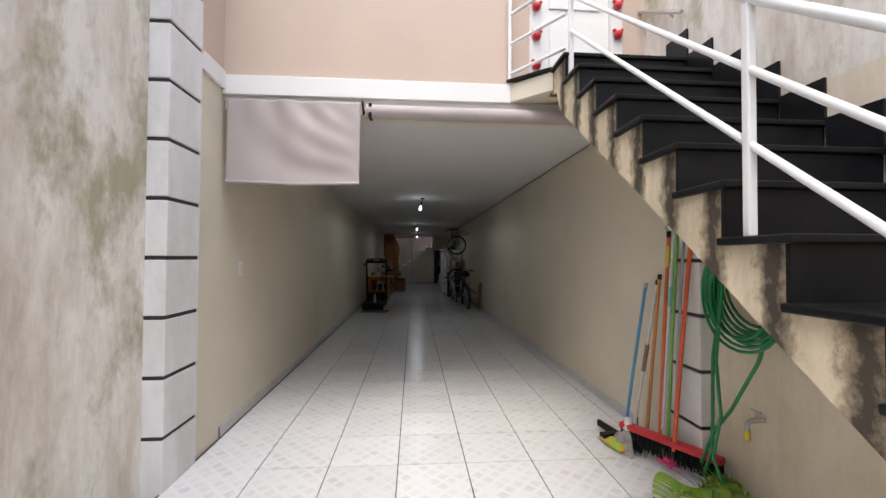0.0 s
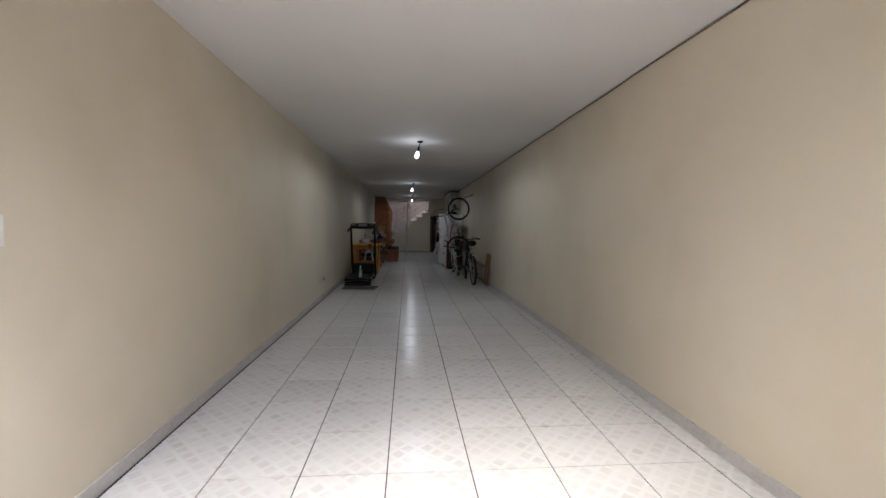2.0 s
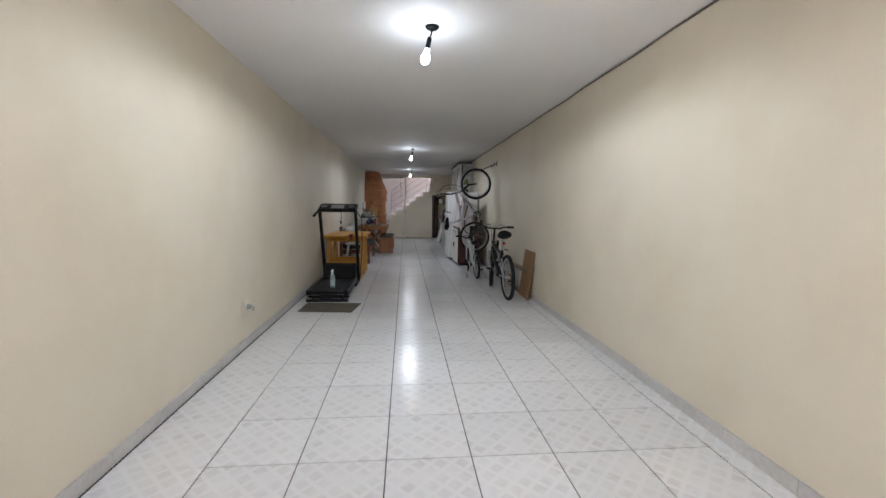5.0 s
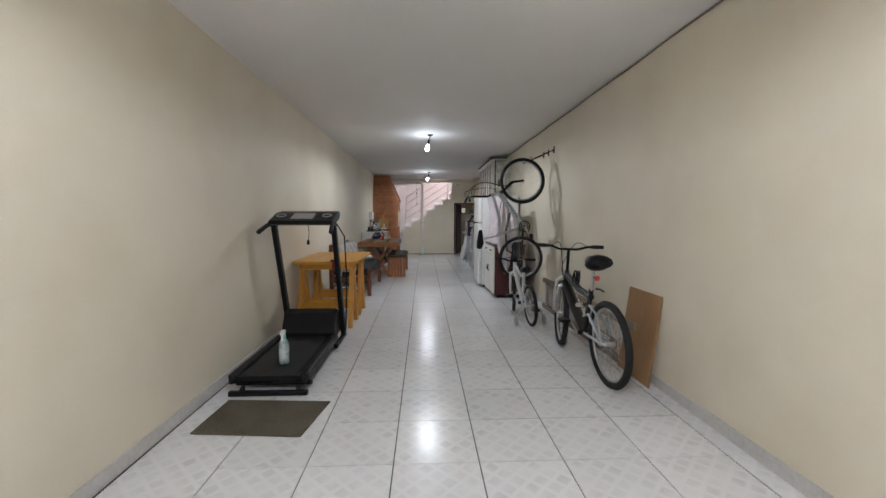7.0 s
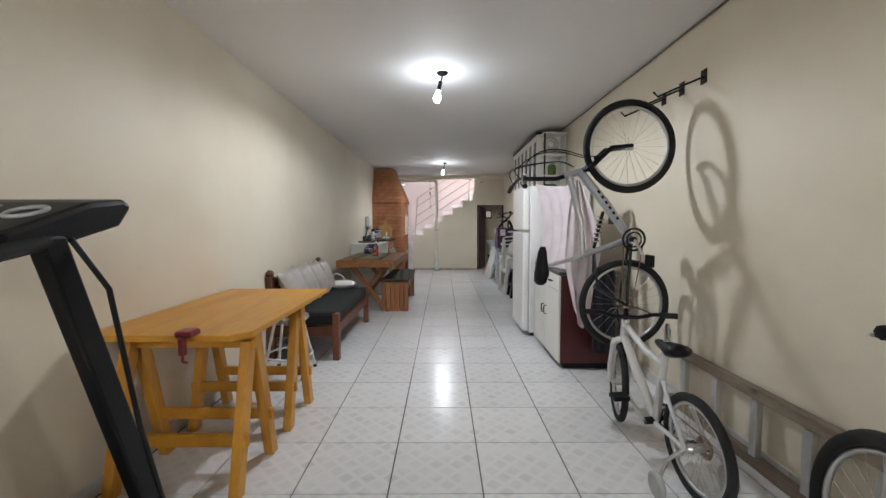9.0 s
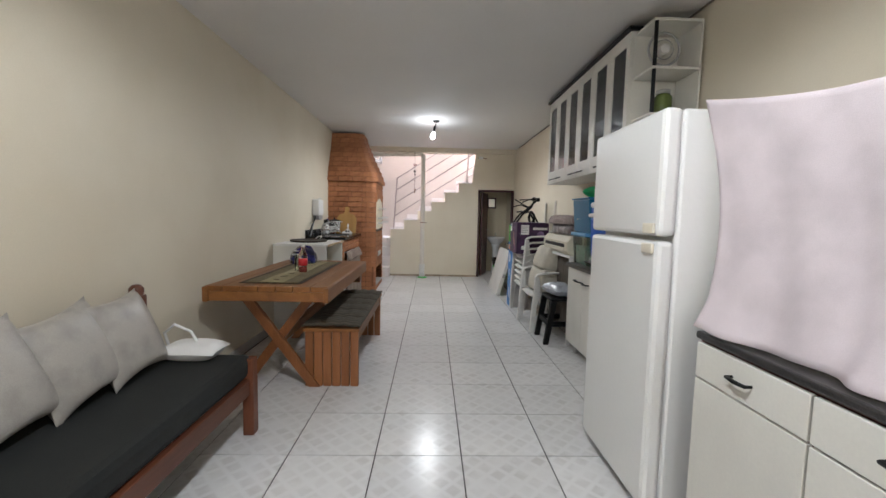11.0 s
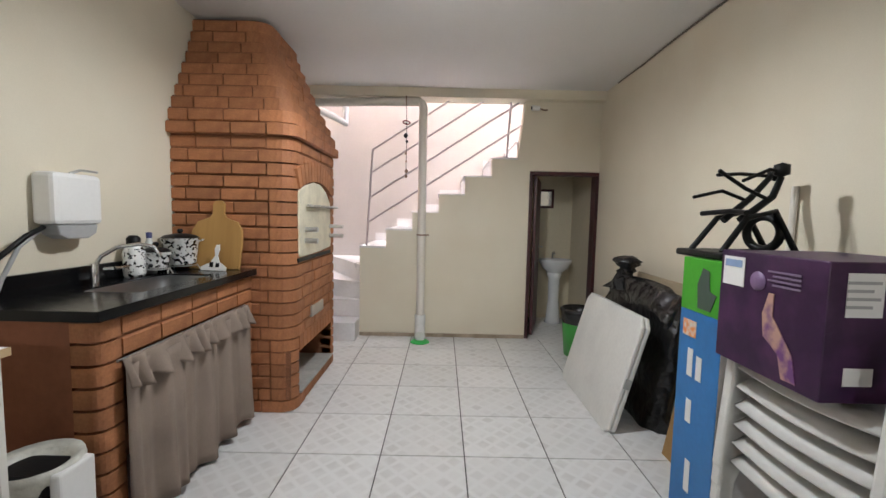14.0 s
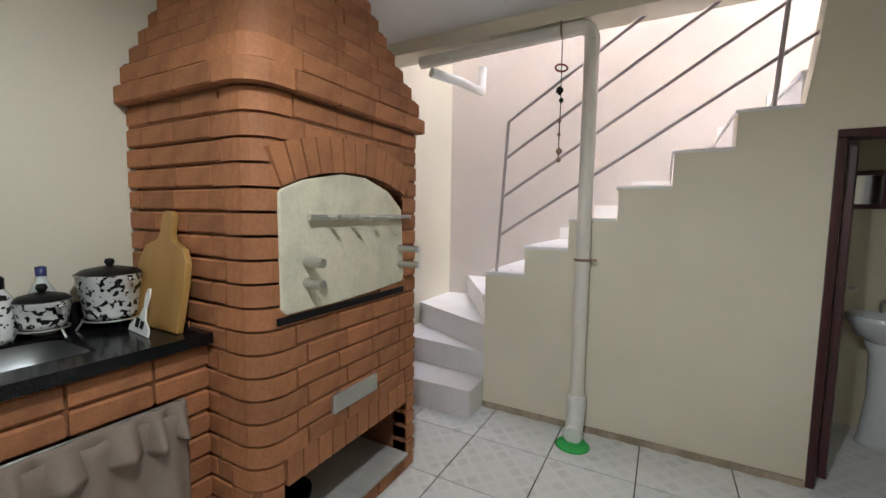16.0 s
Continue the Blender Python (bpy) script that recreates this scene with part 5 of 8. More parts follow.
part("shell", Shape().rings([[((0.125 - 0.02 * math.sin(a)) * math.cos(a) * math.cos(e) ** 0.55 * (1 + 0.05 * math.sin(5 * a + 6 * e)), 0.125 * math.sin(a) * math.cos(e) ** 0.55 * (1 + 0.06 * math.sin(4 * a - 5 * e)), 0.004 + (0.155 + 0.012 * math.sin(3 * a + 1)) * math.sin(e)) for a in [2 * math.pi * k / 28 for k in range(28)]] for e in (0.0, 0.12, 0.3, 0.55, 0.85, 1.15, 1.4, 1.55)]), BLUEG, he)
part("rim", Shape().tube([(0.118 * math.cos(a), 0.122 * math.sin(a), 0.022) for a in [2 * math.pi * k / 24 for k in range(24)]], 0.012, 6, True), BLACK, he)
part("vent", Shape().box(-0.10, -0.02, -0.118, -0.08, 0.085, 0.098).box(-0.085, -0.03, -0.10, -0.06, 0.118, 0.128), GREY, he, "pale vent slots", bevel=0.005)
part("strap", Shape().tube([(0.05, -0.10, 0.02), (0.10, -0.14, 0.004), (0.02, -0.17, 0.004)], 0.005, 5), BLACK, he)
so_b = thing("soda_bottle", (-0.765, -4.97, 0.762), "clear plastic soda bottle with a red label, mostly empty", "bottle")
part("body", Shape().lathe([(0.001, 0.0), (0.026, 0.002), (0.033, 0.02), (0.030, 0.07), (0.034, 0.12), (0.032, 0.15), (0.016, 0.19), (0.013, 0.215)], seg=20), PET, so_b).visible_shadow = False
part("label", Shape().lathe([(0.0325, 0.06), (0.0355, 0.062), (0.0358, 0.115), (0.0325, 0.117)], seg=20), paint("red_label", (0.55, 0.02, 0.025), 0.4, vary=0.15), so_b, "red paper label")
part("drink", Shape().lathe([(0.001, 0.004), (0.024, 0.005), (0.030, 0.02), (0.028, 0.05), (0.001, 0.05)], seg=16), paint("red_brown_drink", (0.20, 0.03, 0.02), 0.2), so_b)
part("cap", Shape().lathe([(0.001, 0.235), (0.015, 0.235), (0.015, 0.212), (0.001, 0.212)], seg=14), WHITE, so_b)
gl = solid("drinking_glass", Shape().lathe([(0.001, 0.0), (0.028, 0.001), (0.034, 0.13), (0.032, 0.13), (0.026, 0.008), (0.001, 0.008)], seg=20), PET, "clear drinking glass on the table", "glass", m=pose(-0.83, -4.88, 0.768))
gl.visible_shadow = False

# ---- east side: cabinet, fridge, wall units ----
MELA = paint("white_melamine", (0.74, 0.72, 0.66), 0.4, vary=0.08, grain=0.03, scale=3, fine=90, bump=0.05)
MAHO = wood("dark_red_mahogany", (0.085, 0.012, 0.010), (0.05, 0.007, 0.006), "z", 0.35, 3.0)
DARKTOP = paint("dark_worktop", (0.03, 0.028, 0.028), 0.3, vary=0.3, grain=0.3, fine=150, tint=(0.08, 0.075, 0.07))


def bow_handle(parent, p, q, out):
    """A bowed pull between two points, bulging along out."""
    p, q, out = Vector(p), Vector(q), Vector(out)
    part("handle", Shape().tube([p, p + out, p.lerp(q, 0.5) + out * 1.25, q + out, q], [0.005, 0.006, 0.007, 0.006, 0.005], 8), BLACK, parent, "dark bow handle")


cab = thing("base_cabinet", (1.26, -7.76, 0.0), "white-fronted kitchen cabinet with dark red sides", "cabinet")
part("body", Shape().box(0.02, 0.50, 0, 0.92, 0.05, 0.82), MAHO, cab, bevel=0.003)
part("plinth", Shape().box(0.06, 0.48, 0.02, 0.90, 0.0, 0.05), BLACK, cab)
part("top", Shape().box(0.0, 0.52, -0.01, 0.93, 0.822, 0.85), DARKTOP, cab, bevel=0.008)
for y0 in (0.004, 0.464):
    d = part("drawer", Shape().box(0.0, 0.0195, y0, y0 + 0.452, 0.685, 0.812), MELA, cab, bevel=0.003)
    bow_handle(d, (0.0, y0 + 0.19, 0.75), (0.0, y0 + 0.27, 0.75), (-0.022, 0, 0))
    dr = part("door", Shape().box(0.0, 0.0195, y0, y0 + 0.452, 0.055, 0.678), MELA, cab, bevel=0.003)
    yy = y0 + 0.41 if y0 < 0.1 else y0 + 0.04
    bow_handle(dr, (0.0, yy, 0.40), (0.0, yy, 0.48), (-0.022, 0, 0))
fr = thing("refrigerator", (1.15, -6.73, 0.0), "tall white two-door refrigerator", "refrigerator")
FRW = paint("white_fridge_enamel", (0.78, 0.78, 0.76), 0.30, vary=0.015, grain=0.01, scale=0.7, coat=0.3)
part("body", Shape().box(0.075, 0.74, 0.0, 0.66, 0.04, 1.68), FRW, fr, bevel=0.012)
for z0, z1 in ((0.06, 1.17), (1.19, 1.685)):
    d = part("door", Shape().box(0.0, 0.073, 0.0, 0.66, z0, z1), FRW, fr, bevel=0.02)
    part("handle", Shape().box(-0.012, 0.0, 0.02, 0.10, z1 - 0.05 if z0 < 1 else z0 + 0.01, z1 - 0.01 if z0 < 1 else z0 + 0.05), CREAM, d, bevel=0.004)
for x in (0.12, 0.65):
    for y in (0.06, 0.60):
        part("foot", Shape().tube([(x, y, 0), (x, y, 0.04)], 0.02, 8), BLACK, fr)
SHEET = paint("pale_mauve_cloth", (0.66, 0.58, 0.60), 0.8, vary=0.2, grain=0.05, scale=5, fine=300, bump=0.2)


def drape(u, v):
    """Cloth hung along the refrigerator's side, its foot spread on the cabinet top."""
    top = Vector((1.285, -6.75, 1.705)).lerp(Vector((1.47, -7.60, 1.64)), u) + Vector((0, 0, -0.045 * math.sin(math.pi * u)))
    low = Vector((1.30, -6.80, 0.858)).lerp(Vector((1.37, -7.68, 0.858)), u)
    p = low.lerp(top, v)
    fold = (0.006 + 0.022 * u * u) * math.sin(u * 26 + 2.0 * v) * (0.5 + 0.5 * (1 - v))
    p += Vector((0.05 * math.sin(math.pi * v) + fold + 0.04 * v * (1 - v), -fold * 0.6, 0))
    if v < 0.12:
        p.x -= 0.05 * (1 - v / 0.12) * (0.6 + 0.4 * math.sin(u * 11))
        p.z = max(p.z, 0.858)
    return (p.x, min(p.y, -6.745), p.z)


def tail(u, v):
    """The gathered end of the cloth, hung down past the cabinet's side."""
    s = 1 - v
    wide = 0.05 + 0.24 * math.sin(min(s * 1.6, 1.0) * math.pi / 2) - 0.16 * max(s - 0.62, 0) / 0.38
    cx = 1.44 - 0.02 * s + 0.05 * max(s - 0.7, 0)
    x = cx + wide * (u - 0.5)
    z = 1.65 - (1.02 + 0.24 * math.sin(u * 2.6 + 0.35)) * s
    y = -7.60 - 0.22 * min(s * 2.2, 1.0) - 0.03 + 0.030 * math.sin(u * 17 + 2.5 * s) * (0.4 + s * 0.5)
    return (x, min(y, -7.79) if z < 0.87 else y, z)


cloth = thing("draped_sheet", (0, 0, 0), "pale mauve cloth draped over the cabinet and refrigerator side", "cloth")
part("sheet", Shape().grid(drape, 60, 36), SHEET, cloth, thick=0.004)
part("tail", Shape().grid(tail, 40, 44), SHEET, cloth, "gathered hanging end of the cloth", thick=0.004)
coat = thing("hanging_trousers", pose(1.60, -7.83, 0.15, 0, 0, -90), "dark navy trousers hanging at the cabinet side", "trousers")
part("cloth", Shape().grid(lambda u, v: (0.06 - 0.03 * math.sin(math.pi * u) - 0.015 * math.sin(14 * u + 2 * v), -0.08 + 0.19 * u * (0.8 + 0.2 * (1 - v)), 0.03 + 0.72 * v), 20, 16), paint("dark_navy_cloth", (0.02, 0.022, 0.035), 0.9, vary=0.3, fine=200), coat, thick=0.02)
part("hook", Shape().tube([(0.04, 0, 0.72), (0.02, 0, 0.76), (-0.04, 0, 0.75), (-0.075, 0, 0.702)], 0.006, 6), STEEL, coat)

# wall cabinets with glass doors


def window_frame(x0, x1, outside, inside):
    """A flat frame in a plane across x, as one closed ring."""
    def corners(b, x):
        return [(x, b[0], b[2]), (x, b[1], b[2]), (x, b[1], b[3]), (x, b[0], b[3])]
    return Shape().rings([corners(outside, x0), corners(outside, x1), corners(inside, x1), corners(inside, x0)], closed=True, smooth=False)


SMOKE = glass("smoked_glass", (0.25, 0.27, 0.29), 0.04)
ub = thing("wall_cabinet", (1.575, -5.50, 1.62), "white wall cabinet with tall smoked glass doors", "wall cabinet")
LEN, HT, DP = 1.85, 0.88, 0.335
for nm, bxs in (("bottom", (0.02, DP, 0, LEN, 0, 0.018)), ("top", (0.02, DP, 0, LEN, HT - 0.018, HT)), ("side", (0.02, DP, 0, 0.018, 0.019, HT - 0.019)), ("side", (0.02, DP, LEN - 0.018, LEN, 0.019, HT - 0.019)), ("back", (DP - 0.012, DP, 0.019, LEN - 0.019, 0.019, HT - 0.019))):
    part(nm, Shape().box(*bxs), MELA, ub)
for z in (0.30, 0.58):
    part("shelf", Shape().box(0.05, DP - 0.013, 0.019, LEN - 0.019, z, z + 0.015), MELA, ub)
part("cornice", Shape().box(-0.02, DP, -0.02, LEN + 0.02, HT + 0.001, HT + 0.028), BLACK, ub, bevel=0.004)
ND = 6
w = LEN / ND
for k in range(ND):
    y0, y1 = k * w + 0.002, (k + 1) * w - 0.002
    d = part("door", window_frame(0, 0.019, (y0, y1, 0.0, HT), (y0 + 0.055, y1 - 0.055, 0.13, HT - 0.08)), MELA, ub, bevel=0.002)
    part("pane", Shape().box(0.008, 0.012, y0 + 0.056, y1 - 0.056, 0.131, HT - 0.081), SMOKE, d, "smoked glass pane")
    ya = y1 - 0.15 if k % 2 == 0 else y0 + 0.03
    bow_handle(d, (0.0, ya, 0.045), (0.0, ya + 0.12, 0.045), (-0.028, 0, -0.008))
for z in (0.08, 0.35, 0.62):
    part("corner_shelf", Shape().prism([(0.10, LEN + 0.002), (DP, LEN + 0.002), (DP, LEN + 0.29), (0.285, LEN + 0.285), (0.21, LEN + 0.25), (0.14, LEN + 0.17), (0.105, LEN + 0.08)], z, z + 0.016, "z"), MELA, ub, bevel=0.002)
for z in (0.0, 0.28, 0.56, 0.845):
    part("end_shelf", Shape().box(0.03, DP, -0.24, -0.003, z, z + 0.016), MELA, ub, bevel=0.002)
part("end_back", Shape().box(DP - 0.012, DP, -0.24, -0.003, 0.017, 0.844), MELA, ub)
part("end_post", Shape().tube([(0.05, -0.225, 0.017), (0.05, -0.225, 0.845)], 0.012, 8), BLACK, ub)
fan = thing("round_fan", (1.72, -5.62, 2.197), "small round white fan on the end shelf", "fan")
part("ring", Shape().torus((0, -0.03, 0.13), (0, 1, 0), 0.10, 0.008, 26, 6).torus((0, -0.03, 0.13), (0, 1, 0), 0.06, 0.004, 22, 5), GREY, fan)
part("hub", Shape().tube([(0, -0.05, 0.13), (0, 0.05, 0.13)], 0.03, 12), WHITE, fan)
part("foot", Shape().lathe([(0.001, 0.0), (0.07, 0.0), (0.06, 0.015), (0.015, 0.02), (0.012, 0.05)], (0, 0, 0), 16), WHITE, fan)
jar = thing("green_jar", (1.75, -5.62, 1.918), "glass jar with green contents on the end shelf", "jar")
part("body", Shape().lathe([(0.001, 0.0), (0.05, 0.0), (0.055, 0.02), (0.055, 0.12), (0.04, 0.14), (0.001, 0.14)], seg=18), paint("olive_green_glass", (0.12, 0.16, 0.04), 0.2, vary=0.4, scale=12), jar)
part("lid", Shape().lathe([(0.001, 0.165), (0.043, 0.165), (0.043, 0.141), (0.001, 0.141)], seg=18), GREY, jar)
mk = thing("coffee_maker", (1.70, -5.62, 1.637), "dark appliance on the lowest end shelf", "appliance")
part("body", Shape().box(-0.08, 0.10, -0.09, 0.09, 0, 0.16), BLACK, mk, bevel=0.02)
part("top", Shape().lathe([(0.001, 0.20), (0.06, 0.195), (0.07, 0.161), (0.001, 0.161)], (0.01, 0, 0), 16), STEEL, mk)

# base units under the wall cabinet
for k in range(2):
    u = thing("base_unit", (1.57, -5.96 + k * 0.73, 0.0), "white two-door kitchen base unit on feet", "cabinet", "kitchen base units")
    part("body", Shape().box(0.02, 0.355, 0.0, 0.728, 0.10, 0.80), MELA, u)
    for y0 in (0.002, 0.366):
        d = part("door", Shape().box(0.0, 0.019, y0, y0 + 0.360, 0.10, 0.798), MELA, u, bevel=0.003)
        ya = y0 + 0.215 if y0 < 0.1 else y0 + 0.025
        bow_handle(d, (0.0, ya, 0.70), (0.0, ya + 0.12, 0.70), (-0.026, 0, 0))
    for y in (0.08, 0.64):
        part("foot", Shape().tube([(0.07, y, 0.0), (0.07, y, 0.10)], [0.022, 0.018], 8), WHITE, u)
        part("foot", Shape().tube([(0.31, y, 0.0), (0.31, y, 0.10)], [0.022, 0.018], 8), WHITE, u)
solid("worktop", Shape().box(1.545, XR - 0.003, -5.98, -4.49, 0.801, 0.838), DARKTOP, "dark speckled worktop on the base units", "worktop", bevel=0.008)
COOLB = paint("blue_cooler_plastic", (0.0, 0.09, 0.50), 0.38, vary=0.08)
bag2 = solid("black_folded_bag", Shape().pillow((0, 0, 0), 0.34, 0.68, 0.10), paint("black_nylon", (0.012, 0.012, 0.013), 0.5, vary=0.3), "folded black bag under the cooler", "bag", m=pose(1.745, -5.18, 0.885))
co = thing("cooler_box", (1.765, -5.17, 0.93), "blue cooler box with a white lid on the worktop", "cooler")
part("body", Shape().prism([(-0.14, 0.0), (0.14, 0.0), (0.155, 0.33), (-0.155, 0.33)], -0.31, 0.31, "y"), COOLB, co, bevel=0.02)
part("rim", Shape().box(-0.165, 0.16, -0.325, 0.325, 0.331, 0.365), WHITE, co, bevel=0.01)
part("lid", Shape().box(-0.155, 0.15, -0.315, 0.315, 0.366, 0.41), COOLB, co, bevel=0.01)
part("lid_panel", Shape().box(-0.16, 0.155, -0.32, 0.32, 0.411, 0.455), WHITE, co, bevel=0.014)
part("sticker", Shape().box(-0.157, -0.154, 0.05, 0.25, 0.20, 0.29, pose(0, 0, 0, 0, 2.6, 0)), paint("pale_green_sticker", (0.45, 0.62, 0.52), 0.5, vary=0.6, scale=20, tint=(0.05, 0.35, 0.30)), co, "pale green paper sticker")
CLEAR = glass("cloudy_clear_plastic", (0.62, 0.80, 0.72), 0.25)
cb = thing("clear_storage_box", (1.745, -4.67, 0.839), "clear green-tinted plastic storage box with a blue lid", "storage box")
part("body", Shape().prism([(-0.13, 0.0), (0.13, 0.0), (0.15, 0.25), (-0.15, 0.25)], -0.17, 0.17, "y"), CLEAR, cb, bevel=0.015)
part("contents", Shape().box(-0.10, 0.10, -0.10, 0.12, 0.005, 0.17), paint("pale_green_contents", (0.35, 0.50, 0.42), 0.7, vary=0.5, scale=14, tint=(0.6, 0.62, 0.55)), cb)
part("lid", Shape().box(-0.165, 0.165, -0.185, 0.185, 0.251, 0.285), paint("light_blue_lid", (0.12, 0.33, 0.55), 0.4), cb, bevel=0.01)
bb_ = thing("blue_storage_box", (1.745, -4.68, 1.125), "teal-blue plastic box with a torn sticker", "storage box")
part("body", Shape().prism([(-0.13, 0.0), (0.13, 0.0), (0.155, 0.29), (-0.155, 0.29)], -0.20, 0.20, "y"), paint("teal_blue_plastic", (0.0, 0.13, 0.26), 0.35, vary=0.15), bb_, bevel=0.012)
part("rim", Shape().box(-0.165, 0.165, -0.21, 0.21, 0.291, 0.305), paint("teal_blue_rim", (0.0, 0.13, 0.28), 0.35), bb_, bevel=0.005)
part("sticker", Shape().box(-0.151, -0.148, 0.0, 0.12, 0.10, 0.19, pose(0, 0, 0, 0, 5, 0)), paint("torn_sticker", (0.55, 0.50, 0.42), 0.7, vary=0.8, scale=25, tint=(0.1, 0.25, 0.35)), bb_, "torn pale sticker")
solid("green_plastic_bag", Shape().pillow((0, 0, 0), 0.22, 0.30, 0.11, n=16, pinch=1.0), paint("green_film", (0.02, 0.35, 0.12), 0.3, vary=0.4, scale=12), "crumpled green plastic bag on the blue box", "bag", m=pose(1.75, -4.76, 1.475, 10, -6, 22))
wok = thing("wicker_basket", (1.79, -5.28, 1.386), "dark brown wicker basket on the cooler lid", "basket")
part("body", Shape().lathe([(0.001, 0.0), (0.09, 0.0), (0.115, 0.10), (0.125, 0.20), (0.115, 0.20), (0.08, 0.012), (0.001, 0.012)], seg=22), paint("brown_wicker", (0.10, 0.035, 0.015), 0.7, vary=0.3, grain=0.5, fine=90, bump=0.9), wok)
yl = thing("yellow_hat", pose(1.70, -5.02, 1.50, 0, 62, -25), "round yellow straw hat leaning on the basket", "hat")
part("brim", Shape().lathe([(0.05, 0.0), (0.11, 0.012), (0.115, 0.018), (0.05, 0.012)], seg=26), paint("yellow_straw", (0.60, 0.36, 0.03), 0.7, vary=0.3, grain=0.4, fine=120), yl)
part("crown", Shape().lathe([(0.055, 0.01), (0.05, 0.05), (0.03, 0.07), (0.001, 0.072)], seg=22), paint("orange_straw", (0.50, 0.26, 0.03), 0.7, vary=0.3, grain=0.4, fine=120), yl)



def lump(sx, sy, sz, seed):
    """A soft wrapped block with creases."""
    rows = []
    for z, k in ((0.0, 0.86), (0.06, 0.97), (0.3, 1.0), (0.6, 0.99), (0.85, 0.93), (0.96, 0.8), (1.0, 0.45)):
        rows.append([(sx * k * math.copysign(abs(math.cos(a)) ** 0.45, math.cos(a)) * (1 + 0.03 * math.sin(5 * a + seed + 4 * z)), sy * k * math.copysign(abs(math.sin(a)) ** 0.45, math.sin(a)) * (1 + 0.03 * math.sin(7 * a + 2 * seed - 5 * z)), sz * z + 0.012 * math.sin(3 * a + seed) * (z > 0.1)) for a in [2 * math.pi * q / 32 for q in range(32)]])
    return Shape().rings(rows)


# low table with an air conditioner and blankets
lt = thing("side_table", (1.60, -4.43, 0.0), "small table with a white edge and a dark cloth below", "table")
part("top", Shape().box(0.0, 0.325, 0.0, 0.86, 0.86, 0.885), WHITE, lt, bevel=0.004)
for x in (0.03, 0.295):
    for y in (0.03, 0.83):
        part("leg", Shape().box(x - 0.018, x + 0.018, y - 0.018, y + 0.018, 0, 0.859), WHITE, lt, bevel=0.003)
part("cloth", Shape().grid(lambda u, v: (0.06 + 0.012 * math.sin(u * 60), 0.06 + 0.74 * u, 0.08 + 0.77 * v), 70, 4), paint("grey_brown_cloth", (0.13, 0.11, 0.09), 0.9, vary=0.3, fine=200), lt, "gathered grey-brown cloth", thick=0.004)
ac = thing("air_conditioner", (1.58, -4.40, 0.886), "cream split air conditioner unit resting on the table", "air conditioner")
part("case", Shape().prism([(0.03, 0.0), (0.0, 0.04), (0.0, 0.13), (0.04, 0.185), (0.23, 0.20), (0.24, 0.0)], 0.0, 0.82, "y"), paint("aged_cream_plastic", (0.68, 0.63, 0.50), 0.4, vary=0.1), ac, bevel=0.015)
part("outlet_slot", Shape().box(-0.004, 0.003, 0.08, 0.74, 0.075, 0.11), BLACK, ac, "dark outlet slot", bevel=0.004)
part("flap", Shape().box(-0.006, 0.0, 0.08, 0.74, 0.035, 0.07), paint("cream_flap", (0.70, 0.66, 0.55), 0.4), ac, bevel=0.002)
QUILT = woven("mauve_striped_quilt", ((0.30, 0.20, 0.20), (0.60, 0.55, 0.53), (0.12, 0.06, 0.06), (0.50, 0.40, 0.38)), 4.5)
FLEECE = paint("dark_mottled_fleece", (0.10, 0.075, 0.075), 0.35, vary=0.6, scale=13, tint=(0.42, 0.38, 0.37), fine=60, bump=0.6, depth=0.012)
QUILT.node_tree.nodes["Principled BSDF"].inputs["Coat Weight"].default_value = 0.5
solid("folded_blanket", lump(0.125, 0.33, 0.10, 1.3), FLEECE, "folded dark mottled blanket in clear film on the air conditioner", "blanket", "folded blankets", m=pose(1.735, -4.03, 1.084, 0, 0, 1))
solid("folded_blanket", lump(0.13, 0.35, 0.085, 2.7), QUILT, "folded striped mauve blanket in clear film", "blanket", "folded blankets", m=pose(1.715, -4.01, 1.186, 0, 0, 3))
bs = thing("plastic_stool", (1.62, -4.21, 0.0), "black plastic stool with a splayed frame", "stool")
for sx in (-1, 1):
    for sy in (-1, 1):
        part("leg", Shape().prism([(sx * 0.20 - 0.025, 0.0), (sx * 0.20 + 0.025, 0.0), (sx * 0.135 + 0.03, 0.43), (sx * 0.135 - 0.03, 0.43)], sy * 0.165 - 0.022, sy * 0.165 + 0.022, "y"), BLACK, bs, bevel=0.006)
part("seat", Shape().box(-0.17, 0.17, -0.17, 0.17, 0.43, 0.462), BLACK, bs, bevel=0.014)
for z in (0.18,):
    for s in (-1, 1):
        part("stretcher", Shape().box(-0.155, 0.155, s * 0.165 - 0.012, s * 0.165 + 0.012, z, z + 0.05), BLACK, bs, bevel=0.004)
        part("stretcher", Shape().box(s * 0.175 - 0.012, s * 0.175 + 0.012, -0.142, 0.142, z, z + 0.05), BLACK, bs, bevel=0.004)
solid("plastic_bag", Shape().pillow((0, 0, 0), 0.30, 0.28, 0.13, n=12), paint("pale_grey_film", (0.55, 0.58, 0.64), 0.28, vary=0.4, scale=16, bump=0.6, fine=30, depth=0.01), "crumpled pale plastic bag on the black stool", "bag", m=pose(1.60, -4.20, 0.525, 3, 4, 20))
pk = solid("white_canister", Shape().lathe([(0.001, 0.0), (0.06, 0.0), (0.06, 0.24), (0.04, 0.27), (0.03, 0.29), (0.001, 0.29)], seg=18), WHITE, "white plastic canister beside the stool", "canister", m=pose(1.80, -4.47, 0.0))
PLASTW = paint("white_garden_plastic", (0.72, 0.71, 0.68), 0.45, vary=0.1, grain=0.05, scale=4)


